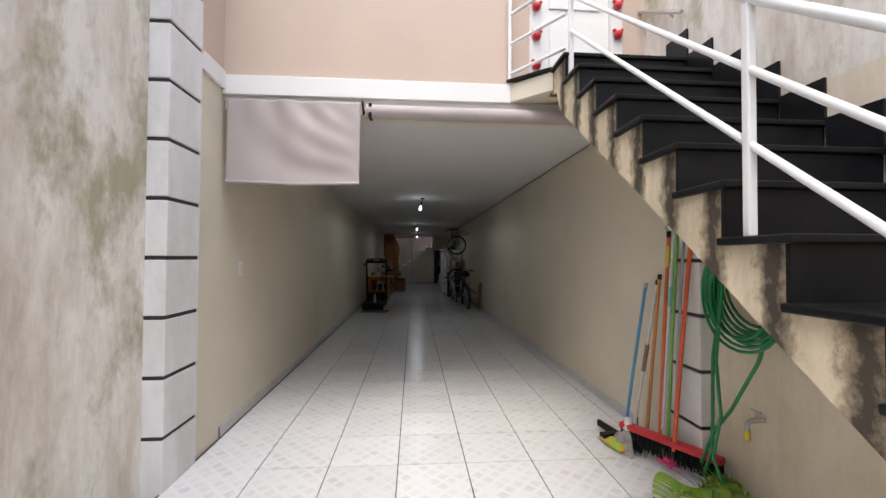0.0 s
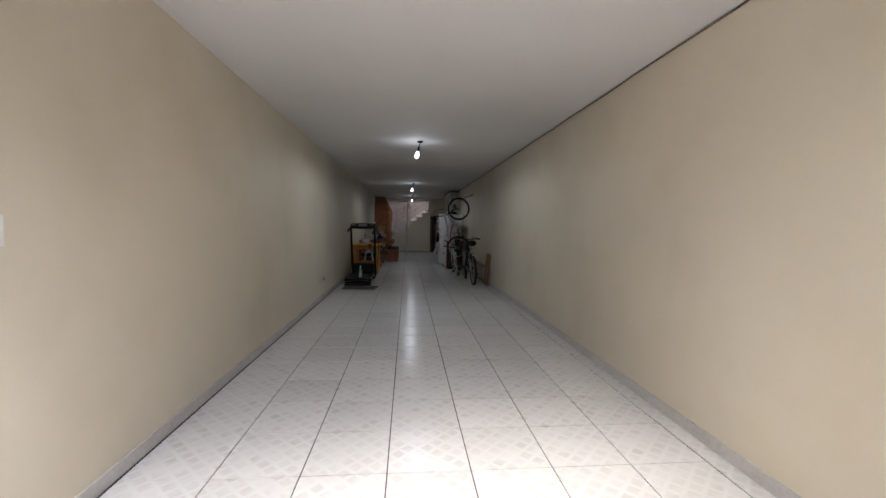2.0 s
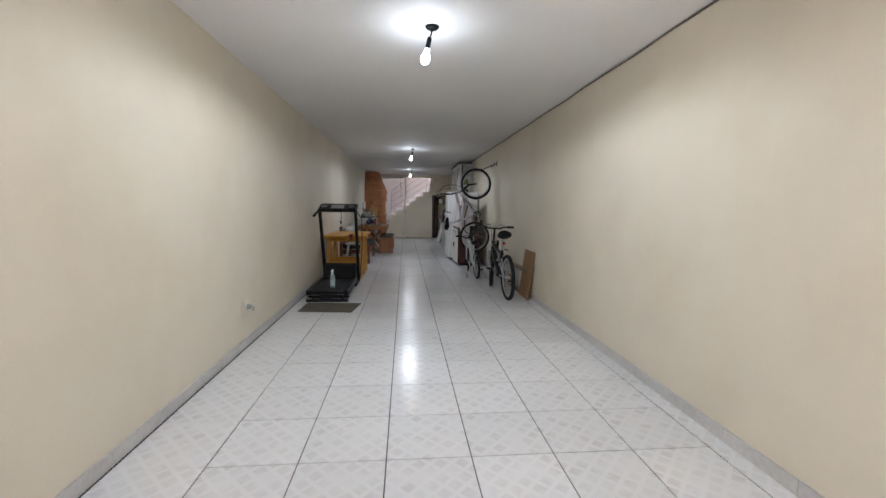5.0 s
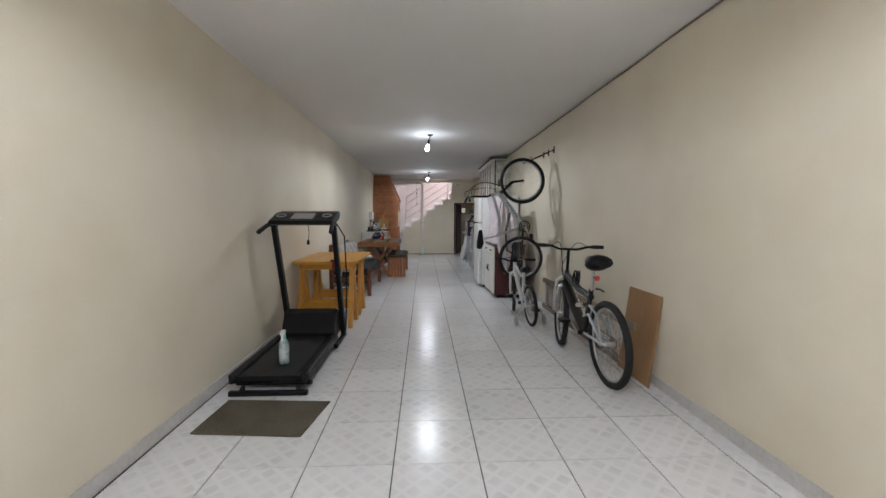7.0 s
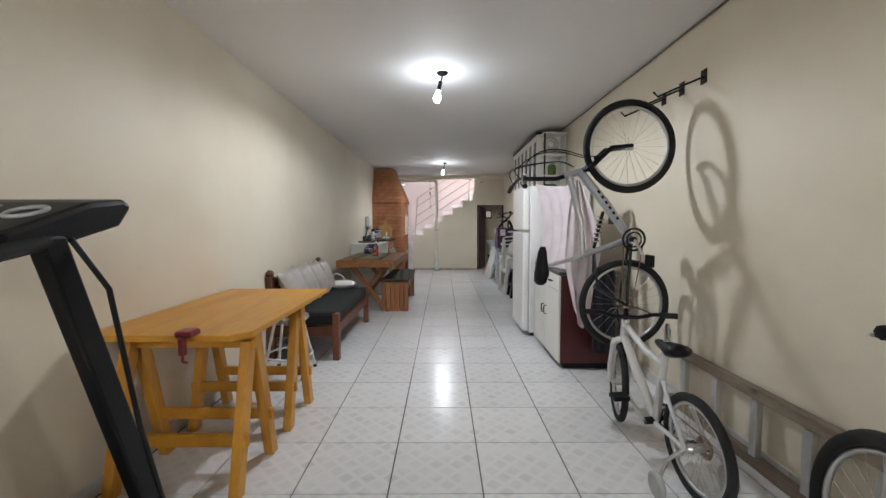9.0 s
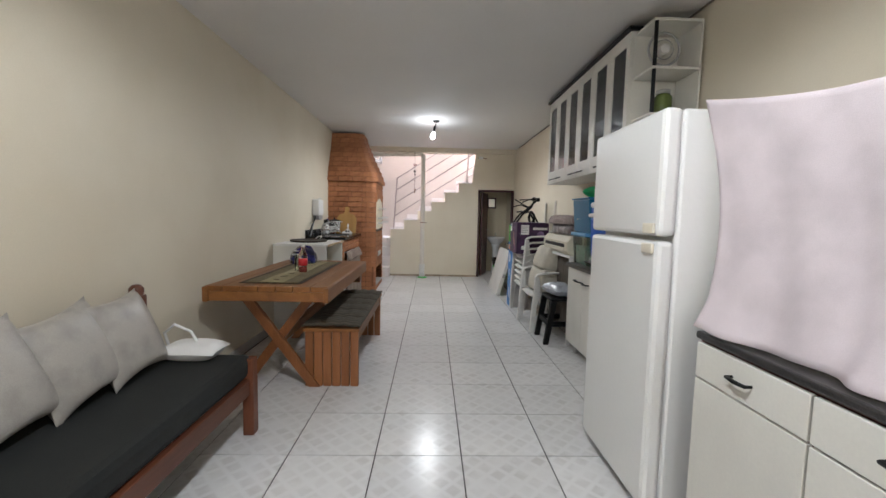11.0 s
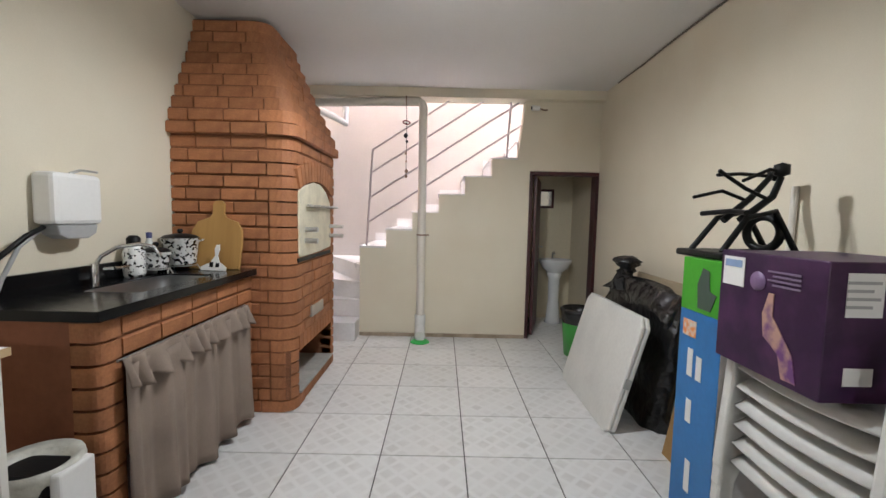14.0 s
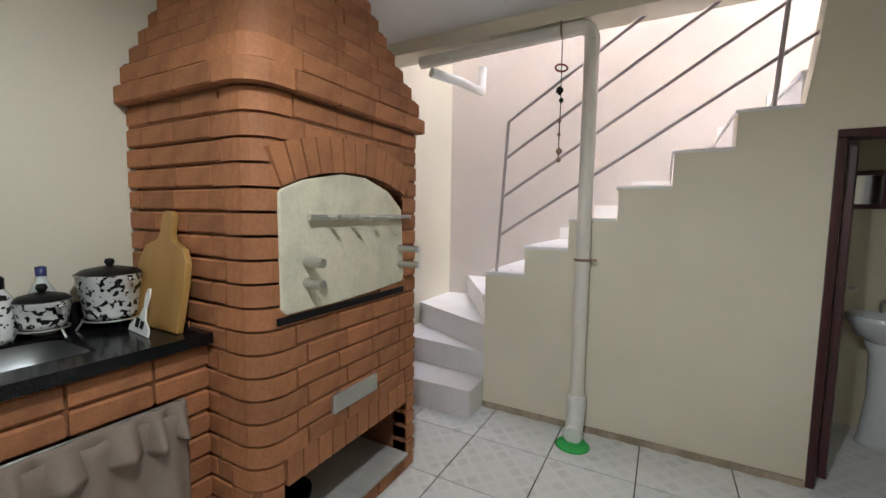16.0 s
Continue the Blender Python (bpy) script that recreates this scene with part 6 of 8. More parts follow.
def bow(path, w, h):
    """A flattened bar along points, wide across and thin upright."""
    rows = []
    for k, p in enumerate(path):
        a, b = Vector(path[max(k - 1, 0)]), Vector(path[min(k + 1, len(path) - 1)])
        d = (b - a).normalized()
        n = Vector((-d.y, d.x, 0)).normalized()
        up = d.cross(n)
        rows.append([Vector(p) + n * (w * math.cos(t)) + up * (h * math.sin(t)) for t in [2 * math.pi * q / 10 for q in range(10)]])
    return Shape().rings(rows)


def garden_chair(m, label, group="white plastic chairs"):
    c = thing("plastic_chair", m, label, "chair", group)
    part("seat", Shape().grid(lambda u, v: (-0.25 + 0.47 * u, (-0.24 + 0.48 * v) * (1 - 0.12 * u), 0.42 - 0.03 * u - 0.018 * math.sin(math.pi * v) - (0.03 if u < 0.01 else 0)), 10, 10), PLASTW, c, thick=0.010)
    ring = [(-0.245, -0.262, 0.600), (-0.225, -0.268, 0.632), (-0.17, -0.272, 0.648), (-0.05, -0.274, 0.655)]
    ring += [(0.06 + 0.235 * math.sin(t), -0.272 * math.cos(t), 0.658 + 0.075 * math.sin(t) ** 2) for t in [math.pi * q / 14 for q in range(15)]]
    ring += [(-0.05, 0.274, 0.655), (-0.17, 0.272, 0.648), (-0.225, 0.268, 0.632), (-0.245, 0.262, 0.600)]
    part("arm_rail", bow(ring, 0.027, 0.013), PLASTW, c)
    for s in (-1, 1):
        part("front_leg", Shape().prism([(-0.295, 0.0), (-0.25, 0.0), (-0.222, 0.30), (-0.185, 0.40), (-0.19, 0.50), (-0.205, 0.61), (-0.25, 0.615), (-0.262, 0.45)], s * 0.262 - 0.020, s * 0.262 + 0.020, "y"), PLASTW, c, bevel=0.010)
        part("back_leg", Shape().prism([(0.27, 0.0), (0.31, 0.0), (0.262, 0.40), (0.235, 0.67), (0.195, 0.67), (0.205, 0.40)], s * 0.19 - 0.018, s * 0.19 + 0.018, "y"), PLASTW, c, bevel=0.008)
        part("side_panel", Shape().prism([(-0.18, 0.36), (0.20, 0.33), (0.20, 0.37), (-0.18, 0.41)], s * 0.243 - 0.008, s * 0.243 + 0.008, "y"), PLASTW, c, bevel=0.003)
    for k in range(5):
        y = -0.13 + 0.065 * k
        part("back_slat", Shape().prism([(0.205, 0.39), (0.217, 0.39), (0.292, 0.73), (0.280, 0.73)], y - 0.02, y + 0.02, "y"), PLASTW, c, bevel=0.003)
    return c


first = garden_chair(pose(1.63, -3.70, 0.0, 0, 0, 3), "white plastic garden armchair with a beige bundle on it")
WRAP = paint("beige_wrapped_cloth", (0.60, 0.56, 0.47), 0.7, vary=0.2, scale=6, bump=0.5, fine=25, depth=0.012)
solid("beige_bundle", lump(0.17, 0.22, 0.25, 0.4), WRAP, "beige cloth-wrapped bundle on the plastic chair", "bundle", "wrapped cloth on the chair", m=pose(1.60, -3.68, 0.418, 0, 4, 4))
solid("beige_bundle", lump(0.15, 0.21, 0.26, 2.1), WRAP, "slanting beige cloth bundle on another bundle", "bundle", "wrapped cloth on the chair", m=pose(1.63, -3.67, 0.655, 0, 11, 8))
for k in range(6):
    garden_chair(pose(1.66, -3.07, 0.072 * k, 0, 0, 2), "white plastic garden armchair in a stack", "stacked plastic chairs")
PURP = paint("purple_printed_card", (0.030, 0.007, 0.042), 0.42, vary=0.4, scale=9, tint=(0.075, 0.022, 0.085))
pb = thing("purple_carton", (1.34, -3.22, 0.79), "purple printed appliance carton on the stacked chairs", "carton")
part("box", Shape().box(0, 0.40, 0, 0.42, 0, 0.39), PURP, pb, bevel=0.004)
for x0, x1, z0, z1, c in ((0.05, 0.15, 0.24, 0.36, WHITE), (0.06, 0.14, 0.05, 0.10, WHITE), (0.20, 0.38, 0.30, 0.33, PLASTW)):
    part("label", Shape().box(x0, x1, -0.003, -0.001, z0, z1), c, pb, "white paper label")
part("print", Shape().lathe([(0.001, 0.0), (0.045, 0.0), (0.045, 0.002), (0.001, 0.002)], (0, 0, 0), 20, pose(0.30, -0.001, 0.24, 90, 0, 0)), paint("pale_purple_print", (0.30, 0.18, 0.36), 0.5), pb, "round pale print")
part("print", Shape().prism([(0.07, 0.02), (0.12, 0.02), (0.14, 0.09), (0.20, 0.13), (0.21, 0.20), (0.19, 0.27), (0.17, 0.27), (0.17, 0.20), (0.13, 0.15), (0.09, 0.10)], -0.004, -0.001, "x"), paint("peach_print", (0.50, 0.30, 0.24), 0.5, vary=0.6, scale=18, tint=(0.15, 0.05, 0.2)), pb, "pale printed picture")
part("label", Shape().box(-0.004, -0.001, 0.30, 0.40, 0.27, 0.37), WHITE, pb, "white paper label")
part("label_print", Shape().box(-0.006, -0.0045, 0.31, 0.39, 0.335, 0.36), paint("pale_blue_print", (0.25, 0.35, 0.55), 0.6), pb, "pale blue printed block")
for k in range(4):
    part("text_line", Shape().box(-0.004, -0.001, 0.08, 0.20 - 0.02 * (k % 2), 0.335 - 0.014 * k, 0.341 - 0.014 * k), paint("grey_purple_print", (0.22, 0.16, 0.25), 0.6), pb, "line of small pale print")
    part("text_line", Shape().box(0.05, 0.14 - 0.02 * (k % 2), -0.0045, -0.003, 0.33 - 0.022 * k, 0.338 - 0.022 * k), GREY, pb, "line of small print on the label")
part("print", Shape().lathe([(0.001, 0.0), (0.032, 0.0), (0.032, 0.002), (0.001, 0.002)], (0, 0, 0), 20, pose(-0.001, 0.24, 0.30, 0, -90, 0)), paint("mauve_print", (0.20, 0.12, 0.24), 0.5), pb, "round pale print")
for y, z0, z1 in ((-2.42, 0.0, 1.45), (-2.88, 0.0, 1.47)):
    solid("wall_pole", Shape().tube([(0, 0, z0), (0.03, 0.0, z1)], 0.014, 8), PVC, "slim pale pole leaning on the wall", "pole", "poles on the wall", m=pose(1.885, y, 0.0))

# tall cartons, machine, folded table, sacks
bl = thing("blue_carton", (1.38, -2.77, 0.0), "tall blue printed carton standing on the floor", "carton")
part("box", Shape().box(0, 0.24, 0, 0.27, 0, 0.90), paint("blue_printed_card", (0.03, 0.19, 0.50), 0.45, vary=0.2, scale=4), bl, bevel=0.003)
part("side", Shape().box(0.002, 0.238, -0.003, -0.001, 0.002, 0.898), paint("grey_card", (0.52, 0.50, 0.49), 0.6), bl, "grey carton side")
for y, z, hh in ((0.16, 0.62, 0.12), (0.10, 0.62, 0.10), (0.15, 0.42, 0.10), (0.13, 0.12, 0.14)):
    part("print", Shape().box(-0.003, -0.001, y, y + 0.035, z, z + hh), WHITE, bl, "white printed mark")
part("label", Shape().box(-0.003, -0.001, 0.15, 0.24, 0.79, 0.86), paint("orange_white_label", (0.75, 0.65, 0.55), 0.5, vary=0.7, scale=30, tint=(0.8, 0.25, 0.05)), bl, "orange and white label")
gr = thing("green_carton", (1.38, -2.78, 0.901), "bright green carton with a dark printed mitten", "carton")
part("box", Shape().box(0, 0.26, 0, 0.28, 0, 0.225), paint("bright_green_card", (0.06, 0.36, 0.02), 0.45, vary=0.1), gr, bevel=0.003)
part("print", Shape().prism([(0.08, 0.02), (0.16, 0.02), (0.17, 0.12), (0.14, 0.19), (0.10, 0.18), (0.09, 0.10), (0.05, 0.09)], -0.003, -0.001, "x"), paint("dark_mitten_print", (0.06, 0.09, 0.07), 0.6), gr, "dark mitten print")
ms = thing("folding_exerciser", (1.64, -2.55, 1.128), "black tubular folding exercise frame with levers", "exercise machine")
part("base", Shape().box(-0.24, 0.14, -0.16, 0.16, 0.0, 0.03), BLACK, ms, bevel=0.01)
for s in (-1, 1):
    part("tube", Shape().tube([(-0.20, 0.10 * s, 0.03), (-0.10, 0.09 * s, 0.17), (0.02, 0.08 * s, 0.20), (0.12, 0.08 * s, 0.03)], 0.013, 8), BLACK, ms)
    part("arm", Shape().tube([(-0.10, 0.05 * s, 0.16), (0.02, 0.06 * s, 0.26), (0.10 + 0.05 * s, 0.02 + 0.08 * s, 0.36 + 0.02 * s)], [0.016, 0.014, 0.012], 8), BLACK, ms)
    part("lever", Shape().tube([(0.0, 0.06 * s, 0.25), (-0.10, 0.07 * s, 0.29), (-0.22, 0.08 * s, 0.31 - 0.05 * s)], 0.008, 6), BLACK, ms)
    part("lever", Shape().tube([(0.10 + 0.05 * s, 0.02 + 0.08 * s, 0.36), (0.0, 0.02 + 0.08 * s, 0.37), (-0.12, 0.08 * s, 0.34 + 0.02 * s)], 0.008, 6), BLACK, ms)
    part("knuckle", Shape().lathe([(0.001, -0.03), (0.028, -0.02), (0.028, 0.02), (0.001, 0.03)], (0.10 + 0.05 * s, 0.02 + 0.08 * s, 0.37), 10), BLACK, ms)
part("flywheel", Shape().torus((0.04, 0, 0.11), (1, 0.3, 0), 0.07, 0.018, 22, 8), BLACK, ms)
part("crossbar", Shape().tube([(-0.14, -0.14, 0.19), (-0.10, 0.0, 0.20), (-0.14, 0.14, 0.19)], 0.011, 8), BLACK, ms)
KRAFT = paint("brown_kraft_card", (0.42, 0.25, 0.10), 0.8, vary=0.2, scale=4)
solid("cardboard_sheet", Shape().box(-0.02, 0.02, 0, 0.22, 0, 0.80).box(0.021, 0.05, -0.03, 0.20, 0, 0.95), KRAFT, "brown cardboard sheets leaning on the wall", "cardboard", m=pose(1.56, -2.36, 0.0, 0, 11, 0), bevel=0.003)
solid("framed_board", Shape().box(-0.012, 0.012, 0, 1.05, 0, 0.88), wood("pale_wood_panel", (0.52, 0.42, 0.29), (0.40, 0.31, 0.20), "y", 0.6), "large wooden panel leaning on the wall", "panel", m=pose(1.80, -2.10, 0.0, 0, 6, 0), bevel=0.003)
SACK = paint("black_bin_film", (0.012, 0.012, 0.013), 0.22, vary=0.3, grain=0.2, scale=10, fine=10, bump=0.8, depth=0.035)
sk = thing("black_sack", (1.66, -1.45, 0.0), "black plastic film wrapped loosely round a panel and knotted", "bundle")


def film(a, z):
    """A loose wrap: nearly flat, creased, leaning towards the wall."""
    crease = 0.014 * math.sin(4 * a + 17 * z) + 0.009 * math.sin(9 * a - 19 * z + 2 * math.sin(7 * z))
    k = 1.0 if z < 0.70 else 1.0 - 0.7 * ((z - 0.70) / 0.155) ** 2
    along = math.copysign(abs(math.sin(a)) ** 0.35, math.sin(a))
    sag = 0.03 * max(0.0, -along) * (z / 0.83)
    return ((0.085 * k + crease) * math.cos(a) + 0.10 * z, (0.49 + 0.5 * crease) * along * (1.0 if z < 0.7 else 0.96), z * (1 - sag) + 0.5 * crease * (0.1 < z))


part("body", Shape().rings([[film(2 * math.pi * j / 64, z) for j in range(64)] for z in (0.0, 0.05, 0.12, 0.2, 0.28, 0.36, 0.44, 0.52, 0.59, 0.65, 0.70, 0.75, 0.79, 0.83, 0.855)]), SACK, sk)
part("knot", Shape().rings([[(0.085 + (r + 0.022 * math.sin(3 * a + z * 50) + 0.010 * math.sin(7 * a - z * 90)) * math.cos(a), 0.30 + (r + 0.018 * math.sin(4 * a + z * 70)) * math.sin(a), z) for a in [2 * math.pi * j / 22 for j in range(22)]] for z, r in ((0.76, 0.15), (0.82, 0.10), (0.865, 0.045), (0.89, 0.06), (0.91, 0.045), (0.94, 0.075), (0.97, 0.095), (0.995, 0.08), (1.01, 0.02))]), SACK, sk)
ft = thing("folded_table", pose(1.305, -1.95, 0.0, 0, 15.5, 0), "white plastic folding table folded and leaning on edge", "folding table")
part("panel", Shape().prism([(0.0, 0.04), (0.04, 0.0), (0.87, 0.0), (0.91, 0.04), (0.91, 0.68), (0.86, 0.735), (0.05, 0.735), (0.0, 0.68)], 0.0, 0.028, "x"), PLASTW, ft, bevel=0.009)
part("panel", Shape().prism([(0.0, 0.04), (0.04, 0.0), (0.87, 0.0), (0.91, 0.04), (0.91, 0.68), (0.86, 0.735), (0.05, 0.735), (0.0, 0.68)], 0.030, 0.058, "x"), PLASTW, ft, bevel=0.009)
part("latch", Shape().box(0.01, 0.05, -0.006, 0.0, 0.30, 0.36), GREY, ft, bevel=0.002)
gb = thing("waste_bin", (1.62, -0.50, 0.0), "green waste bin lined with a black bag", "bin")
part("body", Shape().lathe([(0.001, 0.0), (0.13, 0.0), (0.165, 0.42), (0.155, 0.42), (0.122, 0.012), (0.001, 0.012)], seg=24), paint("green_bin_plastic", (0.05, 0.32, 0.05), 0.4, vary=0.1), gb)
part("liner", Shape().lathe([(0.150, 0.28), (0.172, 0.40), (0.178, 0.44), (0.16, 0.452), (0.14, 0.42), (0.12, 0.33), (0.001, 0.31)], seg=24), SACK, gb, "black bag over the rim")

# ---- kitchen corner and barbecue ----
BRICK = paint("terracotta_brick", (0.42, 0.17, 0.070), 0.7, vary=0.35, grain=0.15, scale=11, fine=90, bump=0.4, tint=(0.29, 0.112, 0.048), spread=0.15)
MORTAR = paint("brown_mortar", (0.30, 0.125, 0.06), 0.95, vary=0.3, grain=0.3, scale=6, fine=120, bump=0.5)
CH, BJ = 0.0795, 0.010


def chamfered(sx, sy, sz, c=0.006):
    """A block with softened long edges."""
    s = Shape()
    ring = []
    for z, k in ((0.0, c), (c, 0.0), (sz - c, 0.0), (sz, c)):
        ring.append([(k, k, z), (sx - k, k, z), (sx - k, sy - k, z), (k, sy - k, z)])
    return s.rings(ring, smooth=False)


def shared(shape, name, material):
    me = shape.mesh(name)
    me.materials.append(material)
    return me


def lay(parent, me, m, name="brick"):
    ob = new(name, me)
    ob.parent, ob.matrix_basis = parent, m
    return ob


BX0, BX1, BY0, BY1, RC = XL + 0.002, -0.62, -1.762, -0.82, 0.095
bbq = thing("brick_barbecue", (0, 0, 0), "tall terracotta brick barbecue with a stepped hood", "barbecue")
FIRE = (-1.664, -0.93, 1.00, 1.437)
WOODBOX = (-1.66, -0.885, 0.10, 0.385)
cx1, cy0 = BX1 - 0.009, BY0 + 0.009
rounded = [(BX0, cy0), (cx1 - RC, cy0), (cx1 - RC * 0.3, cy0 + RC * 0.3), (cx1, cy0 + RC), (cx1, BY1), (BX0, BY1)]
part("base", Shape().prism(rounded, 0.0, 0.085, "z"), MORTAR, bbq, "brown mortar between the bricks")
part("store_back", Shape().box(BX0, BX0 + 0.10, cy0, BY1, 0.0851, 0.40), MORTAR, bbq)
part("store_side", Shape().box(BX0 + 0.101, cx1 - 0.02, cy0, WOODBOX[0] - 0.02, 0.0851, 0.40), MORTAR, bbq)
part("store_side", Shape().box(BX0 + 0.101, cx1, WOODBOX[1], BY1, 0.0851, 0.40), MORTAR, bbq)
part("firebed", Shape().prism(rounded, 0.4001, FIRE[2], "z"), MORTAR, bbq)
part("fire_back", Shape().box(BX0, cx1 - 0.10, cy0 + 0.02, BY1, FIRE[2] + 0.0005, 1.62), MORTAR, bbq)
part("fire_side", Shape().box(cx1 - 0.099, cx1, FIRE[1], BY1, FIRE[2] + 0.0005, 1.62), MORTAR, bbq)
part("lintel", Shape().prism(rounded, 1.6205, 1.80, "z"), MORTAR, bbq)
BL = 0.205
me_s = shared(chamfered(BL, 0.09, CH - BJ), "brick", BRICK)
me_h = shared(chamfered(BL / 2 - 0.004, 0.09, CH - BJ), "brick", BRICK)


def arc_brick(r, arm, h):
    """A corner brick: quarter turn of radius r with short arms, its inner corner at the origin's far side."""
    outer_pts = [(-arm, -r)] + [(r * math.sin(a), -r * math.cos(a)) for a in [radians(d) for d in range(0, 91, 18)]] + [(r, arm)]
    inner_pts = [(r - 0.07, arm), (r - 0.07, 0.0), (0.0, -(r - 0.07)), (-arm, -(r - 0.07))]
    return Shape().prism(outer_pts + inner_pts, 0.0, h, "z")


def course(z, x1, y0, y1, off, rc=RC, skip=(), target=bbq, near=True):
    """One ring of bricks: west-east face, rounded corner, north-south face."""
    arm = 0.06 if off else 0.11
    me_c = shared(arc_brick(rc, arm if arm < x1 - rc - BX0 else 0.03, CH - BJ), "brick", BRICK)
    lay(target, me_c, pose(x1 - rc, y0 + rc, z))
    x = x1 - rc - arm - BJ
    while near and x > BX0 + 0.03:
        L = min(BL, x - BX0)
        me = me_s if L == BL else shared(chamfered(L, 0.09, CH - BJ), "brick", BRICK)
        lay(target, me, pose(x - L, y0 + random.uniform(-0.003, 0.003), z))
        x -= L + BJ
    y = y0 + rc + arm + BJ
    while y < y1 - 0.02:
        L = min(BL, y1 - y)
        lo, hi = y, y + L
        ok = True
        for a, b, c, d in skip:
            if c - 0.03 < z + CH / 2 < d + 0.02 and hi > a and lo < b:
                if lo < a - 0.006:
                    hi = a
                elif hi > b + 0.006:
                    lo = b
                else:
                    ok = False
        if ok and hi - lo > 0.016:
            me = me_s if abs(hi - lo - BL) < 1e-6 else shared(chamfered(hi - lo, 0.09, CH - BJ), "brick", BRICK)
            lay(target, me, pose(x1 + random.uniform(-0.003, 0.003), lo, z, 0, 0, 90))
        y += L + BJ


ncourse = 22
for k in range(ncourse):
    z = 0.004 + k * CH
    sk_ = []
    if WOODBOX[2] - 0.02 < z + CH / 2 < WOODBOX[3] + CH * 0.9:
        sk_.append((WOODBOX[0], WOODBOX[1], 0, 1))
    if FIRE[2] < z + CH / 2 < FIRE[3]:
        sk_.append((-1.80, FIRE[1], 0, 3))
    elif FIRE[3] <= z + CH / 2 < 1.63:
        sk_.append((FIRE[0] - 0.02, FIRE[1] + 0.02, 0, 3))
    if sk_ and z + CH / 2 < FIRE[3]:
        # jamb bricks of the near corner end at the fire opening
        me_c = shared(Shape().prism([(-0.05, -RC)] + [(RC * math.sin(radians(d)), -RC * math.cos(radians(d))) for d in range(0, 91, 18)] + [(RC - 0.07, 0.0), (0.0, -RC + 0.07), (-0.05, -RC + 0.07)], 0, CH - BJ, "z"), "brick", BRICK)
        lay(bbq, me_c, pose(BX1 - RC, BY0 + RC, z))
        x = BX1 - RC - 0.05 - BJ - (0.08 if k % 2 else 0)
        if k % 2:
            lay(bbq, shared(chamfered(0.08 - BJ, 0.09, CH - BJ), "brick", BRICK), pose(BX1 - RC - 0.05 - 0.08, BY0, z))
        while x > BX0 + 0.03:
            L = min(BL, x - BX0)
            lay(bbq, shared(chamfered(L, 0.09, CH - BJ), "brick", BRICK), pose(x - L, BY0, z))
            x -= L + BJ
        y = FIRE[1] if z > 0.9 else WOODBOX[1]
        lay(bbq, shared(chamfered(BY1 - y, 0.09, CH - BJ), "brick", BRICK), pose(BX1, y, z, 0, 0, 90))
    else:
        course(z, BX1, BY0, BY1, k % 2, skip=sk_)
# soldier course over the wood store
n = 10
for i in range(n):
    y = WOODBOX[0] + 0.01 + i * (WOODBOX[1] - WOODBOX[0] - 0.02) / n
    lay(bbq, shared(chamfered((WOODBOX[1] - WOODBOX[0]) / n - 0.010, 0.09, 0.115), "brick", BRICK), pose(BX1, y, WOODBOX[3] - 0.015, 0, 0, 90))
# arch of wedge bricks over the fire opening
ym, half_w, zc = (FIRE[0] + FIRE[1]) / 2, (FIRE[1] - FIRE[0]) / 2, FIRE[3]
rise = 0.075
Ra = (half_w ** 2 + rise ** 2) / (2 * rise)
amax = math.asin(half_w / Ra)
NA = 12
for i in range(NA):
    a0, a1 = -amax + (2 * amax) * (i + 0.06) / NA, -amax + (2 * amax) * (i + 0.94) / NA
    zz = zc + rise - Ra
    pts = [(ym + r * math.sin(a), zz + r * math.cos(a)) for r, a in ((Ra, a0), (Ra, a1), (Ra + 0.132, a1), (Ra + 0.132, a0))]
    lay(bbq, shared(Shape().prism(pts, BX1 - 0.085, BX1 + 0.012, "x"), "brick", BRICK), Matrix.Identity(4))
part("arch_backing", Shape().prism([(FIRE[0] - 0.04, zc)] + [(ym + (Ra + 0.005) * math.sin(a), zc + rise - Ra + (Ra + 0.005) * math.cos(a)) for a in [-amax + 2 * amax * j / 12 for j in range(13)]] + [(FIRE[1], zc), (FIRE[1], 1.62), (FIRE[0] - 0.04, 1.62)], BX1 - 0.099, BX1 - 0.02, "x"), MORTAR, bbq)
CLOTH = paint("cream_sheet_metal", (0.74, 0.68, 0.52), 0.55, vary=0.25, grain=0.08, scale=7, fine=60, bump=0.3)
pan = part("fire_door", Shape().prism([(FIRE[0] + 0.012, 0.998), (FIRE[0] - 0.006, 1.02), (FIRE[0] - 0.010, zc - 0.02), (FIRE[0] + 0.01, zc - 0.004), (FIRE[0] + 0.10, zc + 0.03), (ym - 0.07, zc + 0.066), (ym + 0.07, zc + 0.062), (FIRE[1] - 0.14, zc + 0.015), (FIRE[1] - 0.05, zc - 0.05), (FIRE[1] - 0.03, zc - 0.07), (FIRE[1] - 0.006, 1.06), (FIRE[1] - 0.02, 1.02), (ym + 0.1, 1.004), (ym - 0.1, 0.998)], BX1 - 0.006, BX1 + 0.010, "x"), CLOTH, bbq, "cream cover sheet over the fire opening", bevel=0.006)
part("rail", Shape().tube([(BX1 + 0.03, FIRE[0] + 0.10, 1.335), (BX1 + 0.03, FIRE[1] + 0.01, 1.335)], 0.010, 8), STEEL, pan)
for i in range(5):
    y = FIRE[0] + 0.19 + i * 0.118
    part("skewer_rest", Shape().tube([(BX1 + 0.008, y, 1.335), (BX1 + 0.085, y, 1.335)], 0.008, 8), STEEL, pan)
